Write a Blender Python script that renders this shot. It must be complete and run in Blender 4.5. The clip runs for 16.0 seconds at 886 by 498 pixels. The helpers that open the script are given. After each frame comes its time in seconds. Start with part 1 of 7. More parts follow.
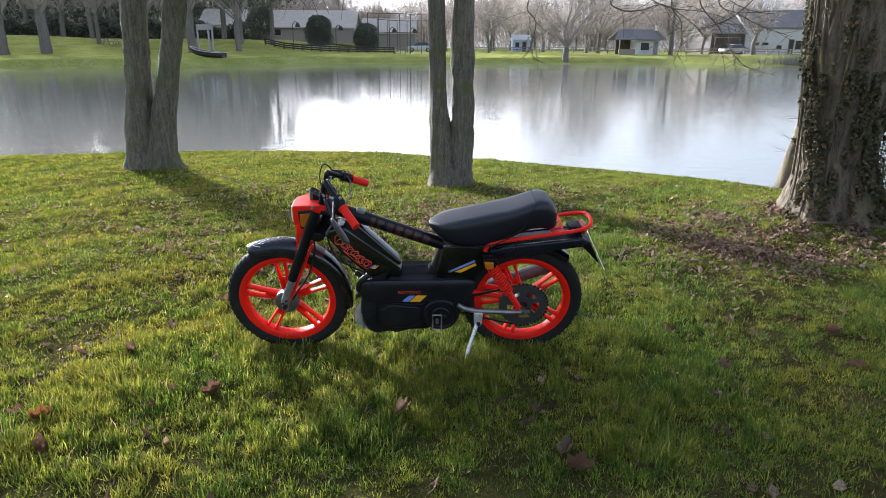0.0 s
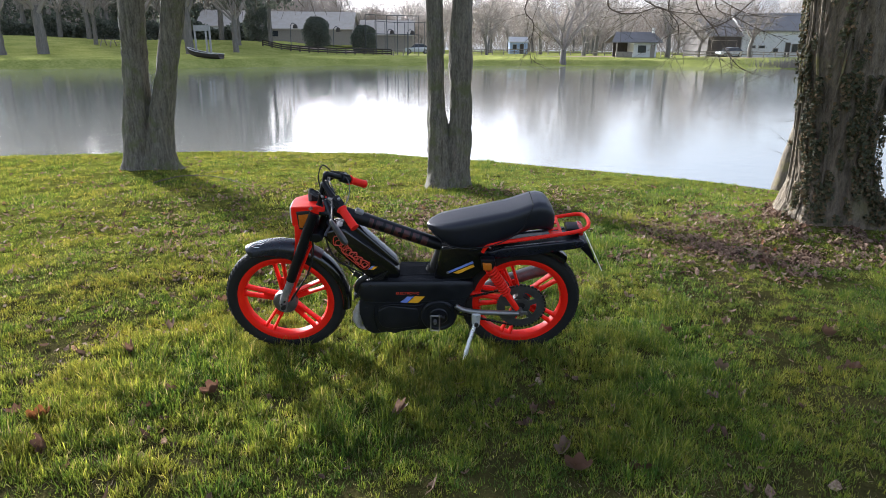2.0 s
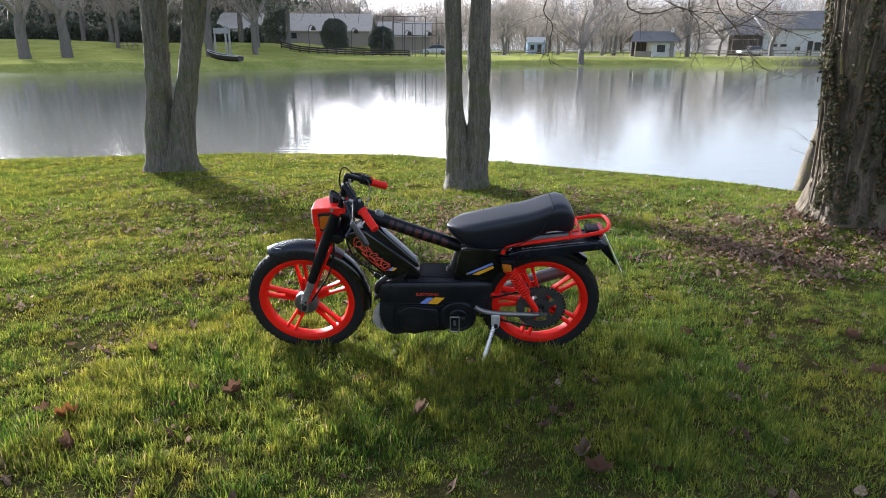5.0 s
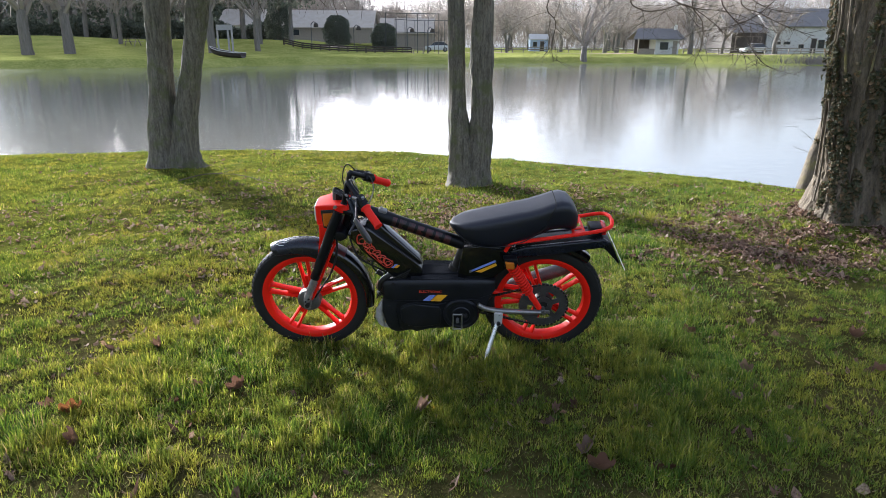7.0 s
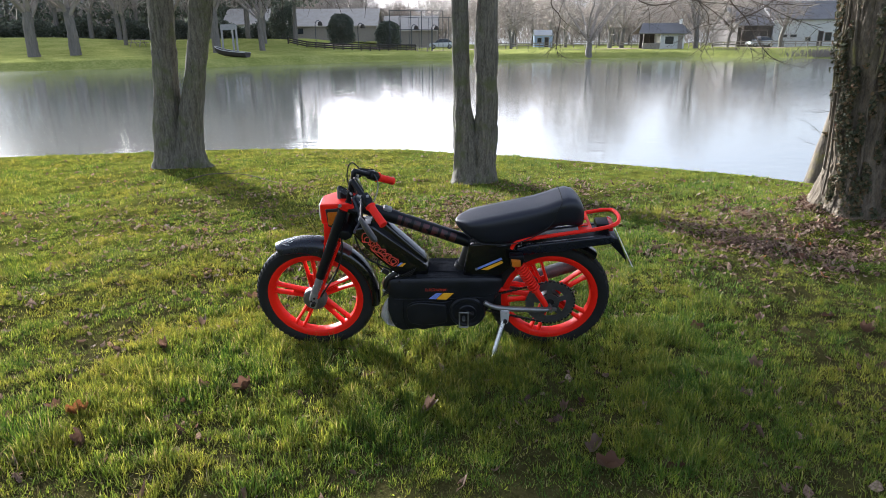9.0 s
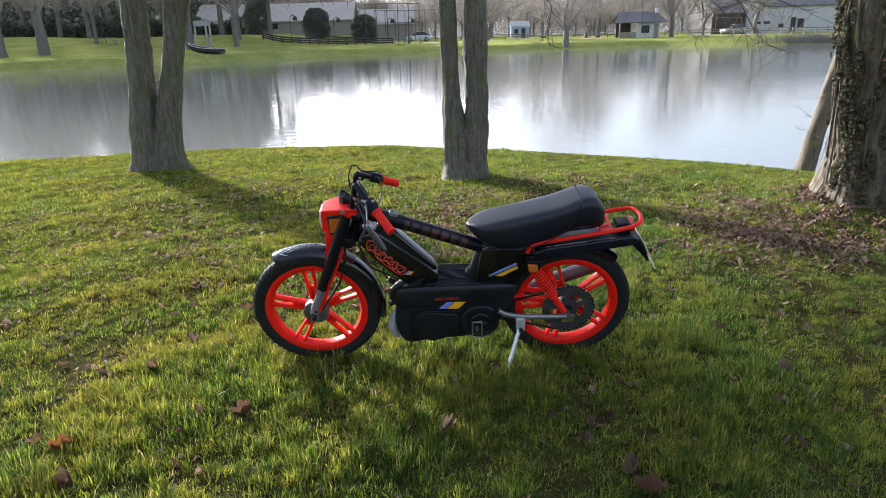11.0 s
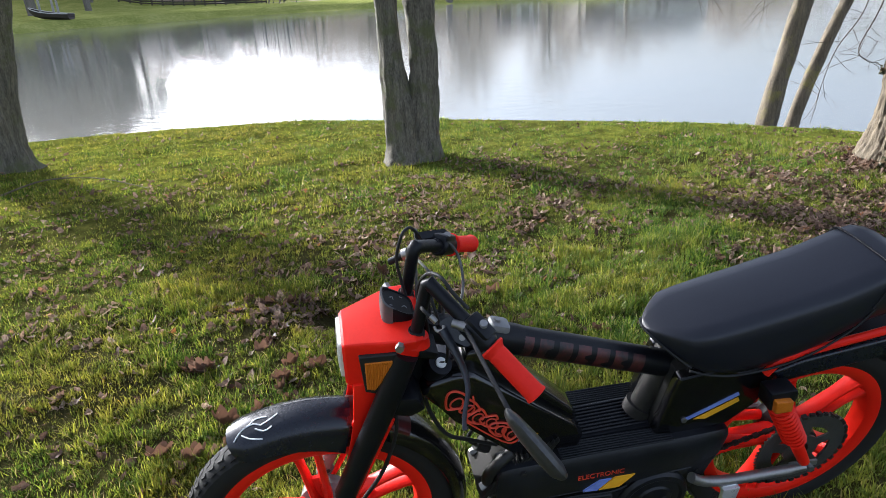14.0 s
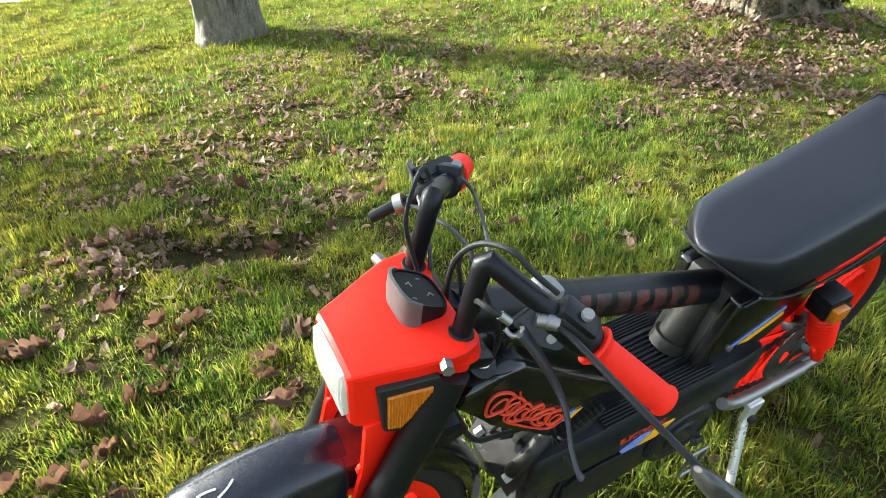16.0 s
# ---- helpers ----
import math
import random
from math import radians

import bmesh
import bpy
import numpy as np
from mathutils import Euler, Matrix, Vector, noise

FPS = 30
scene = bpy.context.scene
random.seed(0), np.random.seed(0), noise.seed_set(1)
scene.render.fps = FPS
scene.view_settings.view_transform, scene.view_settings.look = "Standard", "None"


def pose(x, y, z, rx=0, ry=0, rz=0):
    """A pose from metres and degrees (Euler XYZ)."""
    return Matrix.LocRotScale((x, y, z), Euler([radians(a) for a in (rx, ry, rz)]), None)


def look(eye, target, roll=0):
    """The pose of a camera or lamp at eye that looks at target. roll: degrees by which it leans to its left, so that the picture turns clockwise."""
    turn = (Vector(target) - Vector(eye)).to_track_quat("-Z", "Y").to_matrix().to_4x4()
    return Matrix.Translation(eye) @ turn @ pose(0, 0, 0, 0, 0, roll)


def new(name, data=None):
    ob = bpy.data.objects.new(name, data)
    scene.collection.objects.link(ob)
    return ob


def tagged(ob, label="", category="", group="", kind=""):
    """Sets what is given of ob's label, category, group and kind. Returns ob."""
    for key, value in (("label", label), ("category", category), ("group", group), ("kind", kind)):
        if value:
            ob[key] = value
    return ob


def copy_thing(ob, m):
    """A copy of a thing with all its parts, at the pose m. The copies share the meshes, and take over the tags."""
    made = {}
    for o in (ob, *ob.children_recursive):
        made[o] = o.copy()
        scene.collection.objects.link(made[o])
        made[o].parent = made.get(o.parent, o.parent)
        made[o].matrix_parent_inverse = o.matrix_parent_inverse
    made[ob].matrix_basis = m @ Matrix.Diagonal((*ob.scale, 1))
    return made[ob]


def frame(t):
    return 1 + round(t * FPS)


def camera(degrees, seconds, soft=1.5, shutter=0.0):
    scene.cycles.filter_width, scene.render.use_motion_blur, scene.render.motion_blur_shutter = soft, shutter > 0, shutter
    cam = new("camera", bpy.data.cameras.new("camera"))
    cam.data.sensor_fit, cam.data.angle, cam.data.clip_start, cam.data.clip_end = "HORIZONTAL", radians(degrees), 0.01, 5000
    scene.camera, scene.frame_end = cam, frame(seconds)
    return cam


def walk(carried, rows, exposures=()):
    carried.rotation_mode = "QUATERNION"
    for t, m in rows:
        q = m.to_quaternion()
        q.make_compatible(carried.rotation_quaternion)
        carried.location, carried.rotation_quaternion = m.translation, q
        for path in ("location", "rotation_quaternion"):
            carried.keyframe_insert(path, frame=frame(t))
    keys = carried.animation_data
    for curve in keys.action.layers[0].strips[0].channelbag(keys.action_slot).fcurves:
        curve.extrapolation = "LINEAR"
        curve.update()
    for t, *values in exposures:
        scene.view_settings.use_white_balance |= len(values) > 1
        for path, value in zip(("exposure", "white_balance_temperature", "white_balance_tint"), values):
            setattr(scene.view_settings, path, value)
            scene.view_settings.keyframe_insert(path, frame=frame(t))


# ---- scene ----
cam = camera(69.2, 16.0, soft=0.5)
PATH = [
    (0, (0.144, -2.827, 1.387), (0.163, -0.922, 0.778), 0.4),
    (0.5, (0.142, -2.829, 1.385), (0.16, -0.924, 0.773), 0.5),
    (1, (0.14, -2.825, 1.383), (0.162, -0.924, 0.762), 0.7),
    (1.5, (0.142, -2.827, 1.385), (0.168, -0.924, 0.772), 0.9),
    (2, (0.139, -2.836, 1.387), (0.167, -0.929, 0.783), 0.6),
    (2.5, (0.136, -2.844, 1.39), (0.163, -0.938, 0.785), 0.6),
    (3, (0.137, -2.847, 1.39), (0.156, -0.94, 0.787), 0.4),
    (3.5, (0.131, -2.844, 1.393), (0.138, -0.937, 0.79), 0.2),
    (4, (0.13, -2.844, 1.393), (0.118, -0.937, 0.79), 0.0),
    (6.5, (0.122, -2.849, 1.393), (0.091, -0.941, 0.793), 0.3),
    (7, (0.122, -2.847, 1.394), (0.091, -0.943, 0.784), 0.3),
    (7.5, (0.124, -2.845, 1.394), (0.09, -0.94, 0.786), -0.0),
    (8, (0.125, -2.839, 1.393), (0.086, -0.935, 0.782), -0.3),
    (8.5, (0.122, -2.837, 1.392), (0.079, -0.931, 0.788), -0.3),
    (9, (0.124, -2.83, 1.391), (0.074, -0.928, 0.773), -0.4),
    (9.2, (0.123, -2.828, 1.392), (0.074, -0.928, 0.769), -0.4),
    (11.3, (-0.052, -2.551, 1.383), (-0.013, -0.656, 0.744), -2.0),
    (11.5, (-0.091, -2.485, 1.382), (0.032, -0.594, 0.744), -2.8),
    (12, (-0.164, -2.213, 1.337), (-0.001, -0.35, 0.627), -0.8),
    (12.5, (-0.196, -1.924, 1.339), (-0.087, -0.059, 0.624), -0.0),
    (13, (-0.352, -1.613, 1.323), (-0.029, 0.232, 0.623), -3.4),
    (13.5, (-0.449, -1.361, 1.297), (-0.068, 0.455, 0.551), -2.0),
    (14, (-0.469, -1.097, 1.273), (-0.147, 0.725, 0.513), -2.7),
    (14.5, (-0.541, -0.871, 1.253), (-0.083, 0.903, 0.452), -5.2),
    (15, (-0.627, -0.701, 1.252), (0.127, 0.909, 0.336), -4.4),
    (15.5, (-0.61, -0.629, 1.222), (0.17, 0.86, 0.138), -1.9),
    (16, (-0.604, -0.599, 1.193), (0.151, 0.871, 0.067), -2.1),
]
walk(cam, [(t, look(e, g, r)) for t, e, g, r in PATH], [(0, 1.36, 5450, 15), (9, 1.36, 5450, 15), (13, 1.38, 5450, 14), (14.5, 1.22, 5550, 14), (15.0, 1.10, 5650, 14), (15.3, 1.34, 5750, 11), (15.5, 1.66, 5850, 5), (15.8, 2.18, 5850, 4), (16, 2.38, 5850, 4)])

# ---- world, sun and exposure ----
SUN_EL, SUN_AZ = 17.0, -36.9          # degrees; azimuth clockwise from +y
sun_way = Vector((math.sin(radians(SUN_AZ)) * math.cos(radians(SUN_EL)),
                  math.cos(radians(SUN_AZ)) * math.cos(radians(SUN_EL)), math.sin(radians(SUN_EL))))
world = bpy.data.worlds.new("world")
scene.world = world
world.use_nodes = True
wn = world.node_tree.nodes
sky = wn.new("ShaderNodeTexSky")
sky.sky_type, sky.sun_disc = "NISHITA", False
sky.sun_elevation, sky.sun_rotation = radians(SUN_EL), radians(SUN_AZ)
sky.air_density, sky.dust_density, sky.ozone_density = 1.0, 4.5, 1.0
wn["Background"].inputs[1].default_value = 0.138
pale = wn.new("ShaderNodeHueSaturation")      # thin winter haze
pale.inputs["Saturation"].default_value, pale.inputs["Value"].default_value = 0.42, 1.12
world.node_tree.links.new(sky.outputs[0], pale.inputs["Color"])
world.node_tree.links.new(pale.outputs[0], wn["Background"].inputs[0])
sun_data = bpy.data.lights.new("sun", "SUN")
sun_data.energy, sun_data.angle, sun_data.color = 5.4, radians(3.4), (1.0, 0.92, 0.76)
sun = new("sun", sun_data)
sun.matrix_world = look(sun_way * 60, (0, 0, 0))


# ---- mesh tools ----
def finish(name, bm, material, sharp=0.6, smooth=True):
    """A mesh object from a bmesh, smooth but for its sharp edges."""
    bmesh.ops.recalc_face_normals(bm, faces=bm.faces)
    for f in bm.faces:
        f.smooth = smooth
    for e in bm.edges:
        if len(e.link_faces) == 2 and e.calc_face_angle(0) > sharp:
            e.smooth = False
    me = bpy.data.meshes.new(name)
    bm.to_mesh(me)
    bm.free()
    if material:
        me.materials.append(material)
    return new(name, me)


def part(name, bm, material, parent, label="", sharp=0.6):
    ob = finish(name, bm, material, sharp)
    ob.parent = parent
    if label:
        tagged(ob, label)
    return ob


def thing(name, label, category, at=(0, 0, 0), group="", turn=0.0, kind=""):
    ob = new(name)
    ob.empty_display_size = 0.1
    ob.matrix_world = pose(*at, 0, 0, turn)
    return tagged(ob, label, category, group, kind)


def V(*a):
    return Vector(a)


def smooth_path(pts, n=6):
    """Catmull-Rom points through pts."""
    pts = [Vector(p) for p in pts]
    out = []
    for i in range(len(pts) - 1):
        a, b, c, d = pts[max(i - 1, 0)], pts[i], pts[i + 1], pts[min(i + 2, len(pts) - 1)]
        for k in range(n):
            t = k / n
            out.append(0.5 * (2 * b + (c - a) * t + (2 * a - 5 * b + 4 * c - d) * t * t + (3 * b - a - 3 * c + d) * t ** 3))
    return out + [pts[-1]]


def tube(bm, pts, radii, segs=8, caps=True, closed=False, squash=1.0):
    pts = [Vector(p) for p in pts]
    n = len(pts)
    if not hasattr(radii, "__len__"):
        radii = [radii] * n
    rings, side = [], None
    for i, p in enumerate(pts):
        a = pts[(i - 1) % n] if closed or i else p
        b = pts[(i + 1) % n] if closed or i < n - 1 else p
        t = (b - a).normalized()
        if side is None:
            side = t.orthogonal().normalized()
        side = (side - t * side.dot(t))
        side = side.normalized() if side.length > 1e-6 else t.orthogonal().normalized()
        up = t.cross(side)
        rings.append([bm.verts.new(p + radii[i] * (math.cos(2 * math.pi * k / segs) * side + squash * math.sin(2 * math.pi * k / segs) * up)) for k in range(segs)])
    pairs = [(i, (i + 1) % n) for i in range(n if closed else n - 1)]
    for i, j in pairs:
        for k in range(segs):
            bm.faces.new((rings[i][k], rings[i][(k + 1) % segs], rings[j][(k + 1) % segs], rings[j][k]))
    if caps and not closed:
        bm.faces.new(rings[0][::-1])
        bm.faces.new(rings[-1])
    return rings


def rod(bm, a, b, r, segs=10, r2=None):
    return tube(bm, [a, b], [r, r if r2 is None else r2], segs)


def lathe(bm, profile, centre=(0, 0, 0), segs=48, a0=0.0, a1=2 * math.pi, close_profile=False):
    """Turn (radius, y) pairs round the y axis through centre."""
    full = abs(a1 - a0 - 2 * math.pi) < 1e-6
    c, m = Vector(centre), segs if full else segs + 1
    rings = []
    for i in range(m):
        a = a0 + (a1 - a0) * i / segs
        rings.append([bm.verts.new(c + Vector((r * math.cos(a), y, r * math.sin(a)))) for r, y in profile])
    k = len(profile)
    for i in range(segs):
        p, q = rings[i], rings[(i + 1) % m]
        for j in range(k if close_profile else k - 1):
            bm.faces.new((p[j], p[(j + 1) % k], q[(j + 1) % k], q[j]))
    return rings


def box(bm, centre, size, bevel=0.0, turn=None, segs=2):
    made = bmesh.ops.create_cube(bm, size=1.0)
    m = Matrix.Translation(centre) @ (turn.to_4x4() if turn else Matrix.Identity(4)) @ Matrix.Diagonal((*size, 1))
    bmesh.ops.transform(bm, matrix=m, verts=made["verts"])
    if bevel:
        edges = list({e for v in made["verts"] for e in v.link_edges})
        bmesh.ops.bevel(bm, geom=edges, offset=bevel, segments=segs, affect="EDGES", profile=0.5)


def prism(bm, outline, y0, y1, bevel=0.0, segs=2, taper=1.0):
    """A plate with the outline (x, z), from y0 to y1; taper shrinks the y1 face about its middle."""
    cx, cz = sum(p[0] for p in outline) / len(outline), sum(p[1] for p in outline) / len(outline)
    a = [bm.verts.new((x, y0, z)) for x, z in outline]
    b = [bm.verts.new((cx + (x - cx) * taper, y1, cz + (z - cz) * taper)) for x, z in outline]
    n = len(outline)
    bm.faces.new(a)
    bm.faces.new(b[::-1])
    for i in range(n):
        bm.faces.new((a[i], b[i], b[(i + 1) % n], a[(i + 1) % n]))
    if bevel:
        vs = set(a + b)
        edges = [e for v in vs for e in v.link_edges]
        bmesh.ops.bevel(bm, geom=list(set(edges)), offset=bevel, segments=segs, affect="EDGES", profile=0.5)


def loft(bm, rings, caps=True, closed=True):
    vs = [[bm.verts.new(p) for p in r] for r in rings]
    n = len(vs[0])
    for a, b in zip(vs, vs[1:]):
        for k in range(n if closed else n - 1):
            bm.faces.new((a[k], a[(k + 1) % n], b[(k + 1) % n], b[k]))
    if caps:
        bm.faces.new(vs[0][::-1])
        bm.faces.new(vs[-1])
    return vs


def fast_mesh(name, verts, faces, material):
    """verts (n, 3); faces: arrays of indices, each with one number of corners."""
    me = bpy.data.meshes.new(name)
    me.vertices.add(len(verts))
    me.vertices.foreach_set("co", np.asarray(verts, dtype=np.float32).ravel())
    loops = np.concatenate([f.ravel() for f in faces])
    totals = np.concatenate([np.full(len(f), f.shape[1]) for f in faces])
    me.loops.add(len(loops))
    me.loops.foreach_set("vertex_index", loops.astype(np.int32))
    me.polygons.add(len(totals))
    me.polygons.foreach_set("loop_start", np.concatenate([[0], np.cumsum(totals)[:-1]]).astype(np.int32))
    me.polygons.foreach_set("loop_total", totals.astype(np.int32))
    me.update(calc_edges=True)
    me.validate()
    me.materials.append(material)
    return new(name, me)


# ---- materials ----
def nodes_of(name):
    m = bpy.data.materials.new(name)
    m.use_nodes = True
    nt = m.node_tree
    return m, nt, nt.nodes["Principled BSDF"]


def link(nt, a, b):
    nt.links.new(a, b)


def noise_node(nt, scale, detail=4.0, rough=0.6, stretch=None, where="Object"):
    tc = nt.nodes.new("ShaderNodeTexCoord")
    n = nt.nodes.new("ShaderNodeTexNoise")
    n.inputs["Scale"].default_value, n.inputs["Detail"].default_value, n.inputs["Roughness"].default_value = scale, detail, rough
    if stretch:
        mp = nt.nodes.new("ShaderNodeMapping")
        mp.inputs["Scale"].default_value = stretch
        link(nt, tc.outputs[where], mp.inputs["Vector"])
        link(nt, mp.outputs[0], n.inputs["Vector"])
    else:
        link(nt, tc.outputs[where], n.inputs["Vector"])
    return n


def ramp(nt, source, stops):
    r = nt.nodes.new("ShaderNodeValToRGB")
    el = r.color_ramp.elements
    while len(el) < len(stops):
        el.new(0.5)
    for e, (p, c) in zip(el, stops):
        e.position, e.color = p, (*c, 1)
    link(nt, source, r.inputs[0])
    return r


def mix(nt, fac, a, b, mode="MIX"):
    m = nt.nodes.new("ShaderNodeMix")
    m.data_type, m.blend_type = "RGBA", mode
    for value, socket in ((fac, m.inputs[0]), (a, m.inputs[6]), (b, m.inputs[7])):
        if isinstance(value, (int, float)):
            socket.default_value = value
        elif isinstance(value, tuple):
            socket.default_value = (*value, 1)
        else:
            link(nt, value, socket)
    return m.outputs[2]


def bump(nt, bsdf, height, strength=0.3, distance=0.01):
    b = nt.nodes.new("ShaderNodeBump")
    b.inputs["Strength"].default_value, b.inputs["Distance"].default_value = strength, distance
    link(nt, height, b.inputs["Height"])
    link(nt, b.outputs[0], bsdf.inputs["Normal"])


def surface(name, c1, c2, scale=8.0, rough=0.5, rough2=None, metal=0.0, fine=60.0, relief=0.15, depth=0.002, coat=0.0, stretch=None, spread=0.25, gloss=0.5):
    """A two-scale varied surface: colour from c1 to c2, roughness from rough to rough2, fine relief."""
    m, nt, b = nodes_of(name)
    big, small = noise_node(nt, scale, 5, 0.6, stretch), noise_node(nt, fine, 3, 0.6, stretch)
    both = mix(nt, 0.35, big.outputs[0], small.outputs[0])
    r = ramp(nt, both, [(0.5 - spread, c1), (0.5 + spread, c2)])
    link(nt, r.outputs[0], b.inputs["Base Color"])
    b.inputs["Metallic"].default_value = metal
    b.inputs["Specular IOR Level"].default_value = gloss
    rr = ramp(nt, both, [(0.3, (rough,) * 3), (0.7, (rough if rough2 is None else rough2,) * 3)])
    link(nt, rr.outputs[0], b.inputs["Roughness"])
    b.inputs["Coat Weight"].default_value = coat
    b.inputs["Coat Roughness"].default_value = 0.08
    if relief:
        bump(nt, b, small.outputs[0], relief, depth)
    return m


def leafy(name, stops, rough=0.5, through_light=0.4, where=None, gloss=0.4, tuft=None, lush=None):
    """Thin leaves or blades: colour by island, some light through; where and tuft: broad and close patches of another
    tone; lush: a greener, darker tone towards +x, part fresh growth, part shade put into the colour.
    """
    m, nt, b = nodes_of(name)
    geo = nt.nodes.new("ShaderNodeNewGeometry")
    r = ramp(nt, geo.outputs["Random Per Island"], stops)
    col = r.outputs[0]
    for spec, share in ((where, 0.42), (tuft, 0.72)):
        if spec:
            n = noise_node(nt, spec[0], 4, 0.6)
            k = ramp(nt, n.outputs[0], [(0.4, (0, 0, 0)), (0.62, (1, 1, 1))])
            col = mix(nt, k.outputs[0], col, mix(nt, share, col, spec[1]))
    if lush:
        sep, at = nt.nodes.new("ShaderNodeSeparateXYZ"), nt.nodes.new("ShaderNodeMapRange")
        tc = nt.nodes.new("ShaderNodeTexCoord")
        link(nt, tc.outputs["Object"], sep.inputs[0])
        link(nt, sep.outputs[0], at.inputs[0])
        at.inputs[1].default_value, at.inputs[2].default_value, at.inputs[3].default_value, at.inputs[4].default_value = -1.0, 0.9, 0.0, 0.75
        patch = ramp(nt, noise_node(nt, 1.3, 3, 0.6).outputs[0], [(0.30, (0.35, 0.35, 0.35)), (0.62, (1, 1, 1))])
        both_of = nt.nodes.new("ShaderNodeMath")
        both_of.operation = "MULTIPLY"
        link(nt, at.outputs[0], both_of.inputs[0])
        link(nt, patch.outputs[0], both_of.inputs[1])
        col = mix(nt, both_of.outputs[0], col, mix(nt, 0.42, col, lush))
    link(nt, col, b.inputs["Base Color"])
    b.inputs["Roughness"].default_value = rough
    b.inputs["Specular IOR Level"].default_value = gloss
    t = nt.nodes.new("ShaderNodeBsdfTranslucent")
    link(nt, col, t.inputs["Color"])
    mx = nt.nodes.new("ShaderNodeMixShader")
    mx.inputs[0].default_value = through_light
    link(nt, b.outputs[0], mx.inputs[1])
    link(nt, t.outputs[0], mx.inputs[2])
    link(nt, mx.outputs[0], nt.nodes["Material Output"].inputs["Surface"])
    return m


def bark(name, c1, c2, moss, cell=9.0, moss_at=0.56, blotch=1.7, upright=0.35):
    m, nt, b = nodes_of(name)
    ridges = noise_node(nt, cell, 6, 0.65, (3.0, 3.0, upright))
    fine = noise_node(nt, 55, 4, 0.6, (2.0, 2.0, 0.7))
    patch = noise_node(nt, blotch, 6, 0.68)
    base = ramp(nt, mix(nt, 0.4, ridges.outputs[0], fine.outputs[0]), [(0.32, c1), (0.66, c2)])
    where = ramp(nt, patch.outputs[0], [(moss_at, (0, 0, 0)), (moss_at + 0.14, (0.8, 0.8, 0.8))])
    link(nt, mix(nt, where.outputs[0], base.outputs[0], moss), b.inputs["Base Color"])
    b.inputs["Roughness"].default_value = 0.9
    bump(nt, b, mix(nt, 0.4, ridges.outputs[0], fine.outputs[0]), 0.8, 0.02)
    return m


M_bark = bark("bark_grey", (0.016, 0.014, 0.010), (0.20, 0.18, 0.135), (0.085, 0.095, 0.035), 11.0, 0.5, 5.0)
M_bark_big = bark("bark_furrowed", (0.035, 0.027, 0.018), (0.20, 0.16, 0.105), (0.12, 0.11, 0.04), 7.0, 0.55, upright=0.8)
M_bark_moss = bark("bark_mossy", (0.04, 0.032, 0.022), (0.18, 0.145, 0.095), (0.20, 0.18, 0.03), 9.0, 0.52)
# far bark and twigs are paler: distance haze put into their colour
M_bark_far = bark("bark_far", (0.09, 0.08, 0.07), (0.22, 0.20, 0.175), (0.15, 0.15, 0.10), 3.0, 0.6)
M_twig = surface("twig", (0.05, 0.038, 0.028), (0.11, 0.085, 0.06), 4, 0.85, relief=0.0)
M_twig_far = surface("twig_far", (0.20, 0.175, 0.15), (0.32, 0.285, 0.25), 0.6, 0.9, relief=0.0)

# ground: thatch, soil and lawn
M_ground, nt, b = nodes_of("turf")
n1, n2, n3 = noise_node(nt, 0.45, 5, 0.6), noise_node(nt, 5.0, 6, 0.65), noise_node(nt, 70.0, 4, 0.7)
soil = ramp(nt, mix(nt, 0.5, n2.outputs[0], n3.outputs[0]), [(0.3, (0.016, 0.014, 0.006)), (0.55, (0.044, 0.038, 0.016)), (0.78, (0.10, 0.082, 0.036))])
green = ramp(nt, mix(nt, 0.45, n2.outputs[0], n3.outputs[0]), [(0.3, (0.05, 0.062, 0.010)), (0.5, (0.125, 0.138, 0.021)), (0.72, (0.23, 0.22, 0.040))])
tc = nt.nodes.new("ShaderNodeTexCoord")
gap = nt.nodes.new("ShaderNodeVectorMath")
gap.operation = "LENGTH"
link(nt, tc.outputs["Object"], gap.inputs[0])
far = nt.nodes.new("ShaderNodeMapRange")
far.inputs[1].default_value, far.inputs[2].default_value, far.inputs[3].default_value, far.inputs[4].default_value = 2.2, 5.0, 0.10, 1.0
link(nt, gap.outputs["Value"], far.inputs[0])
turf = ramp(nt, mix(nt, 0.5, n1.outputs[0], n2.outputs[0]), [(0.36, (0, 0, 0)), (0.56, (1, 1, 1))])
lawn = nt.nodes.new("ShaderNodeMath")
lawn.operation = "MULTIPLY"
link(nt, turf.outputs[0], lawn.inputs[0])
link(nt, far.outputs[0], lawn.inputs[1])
far2 = nt.nodes.new("ShaderNodeMath")
far2.operation = "MAXIMUM"
link(nt, lawn.outputs[0], far2.inputs[0])
thin = nt.nodes.new("ShaderNodeMapRange")
thin.inputs[1].default_value, thin.inputs[2].default_value, thin.inputs[3].default_value, thin.inputs[4].default_value = 3.5, 7.5, 0.0, 0.75
link(nt, gap.outputs["Value"], thin.inputs[0])
link(nt, thin.outputs[0], far2.inputs[1])
# dry: share of distance haze put into the far lawn's colour, from 25 m
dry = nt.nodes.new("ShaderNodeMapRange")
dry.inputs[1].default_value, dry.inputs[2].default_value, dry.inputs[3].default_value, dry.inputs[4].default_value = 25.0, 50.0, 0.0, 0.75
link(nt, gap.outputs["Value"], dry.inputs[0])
hazed_lawn = ramp(nt, mix(nt, 0.5, n1.outputs[0], n2.outputs[0]), [(0.33, (0.17, 0.20, 0.045)), (0.5, (0.30, 0.32, 0.09)), (0.67, (0.44, 0.43, 0.16))])
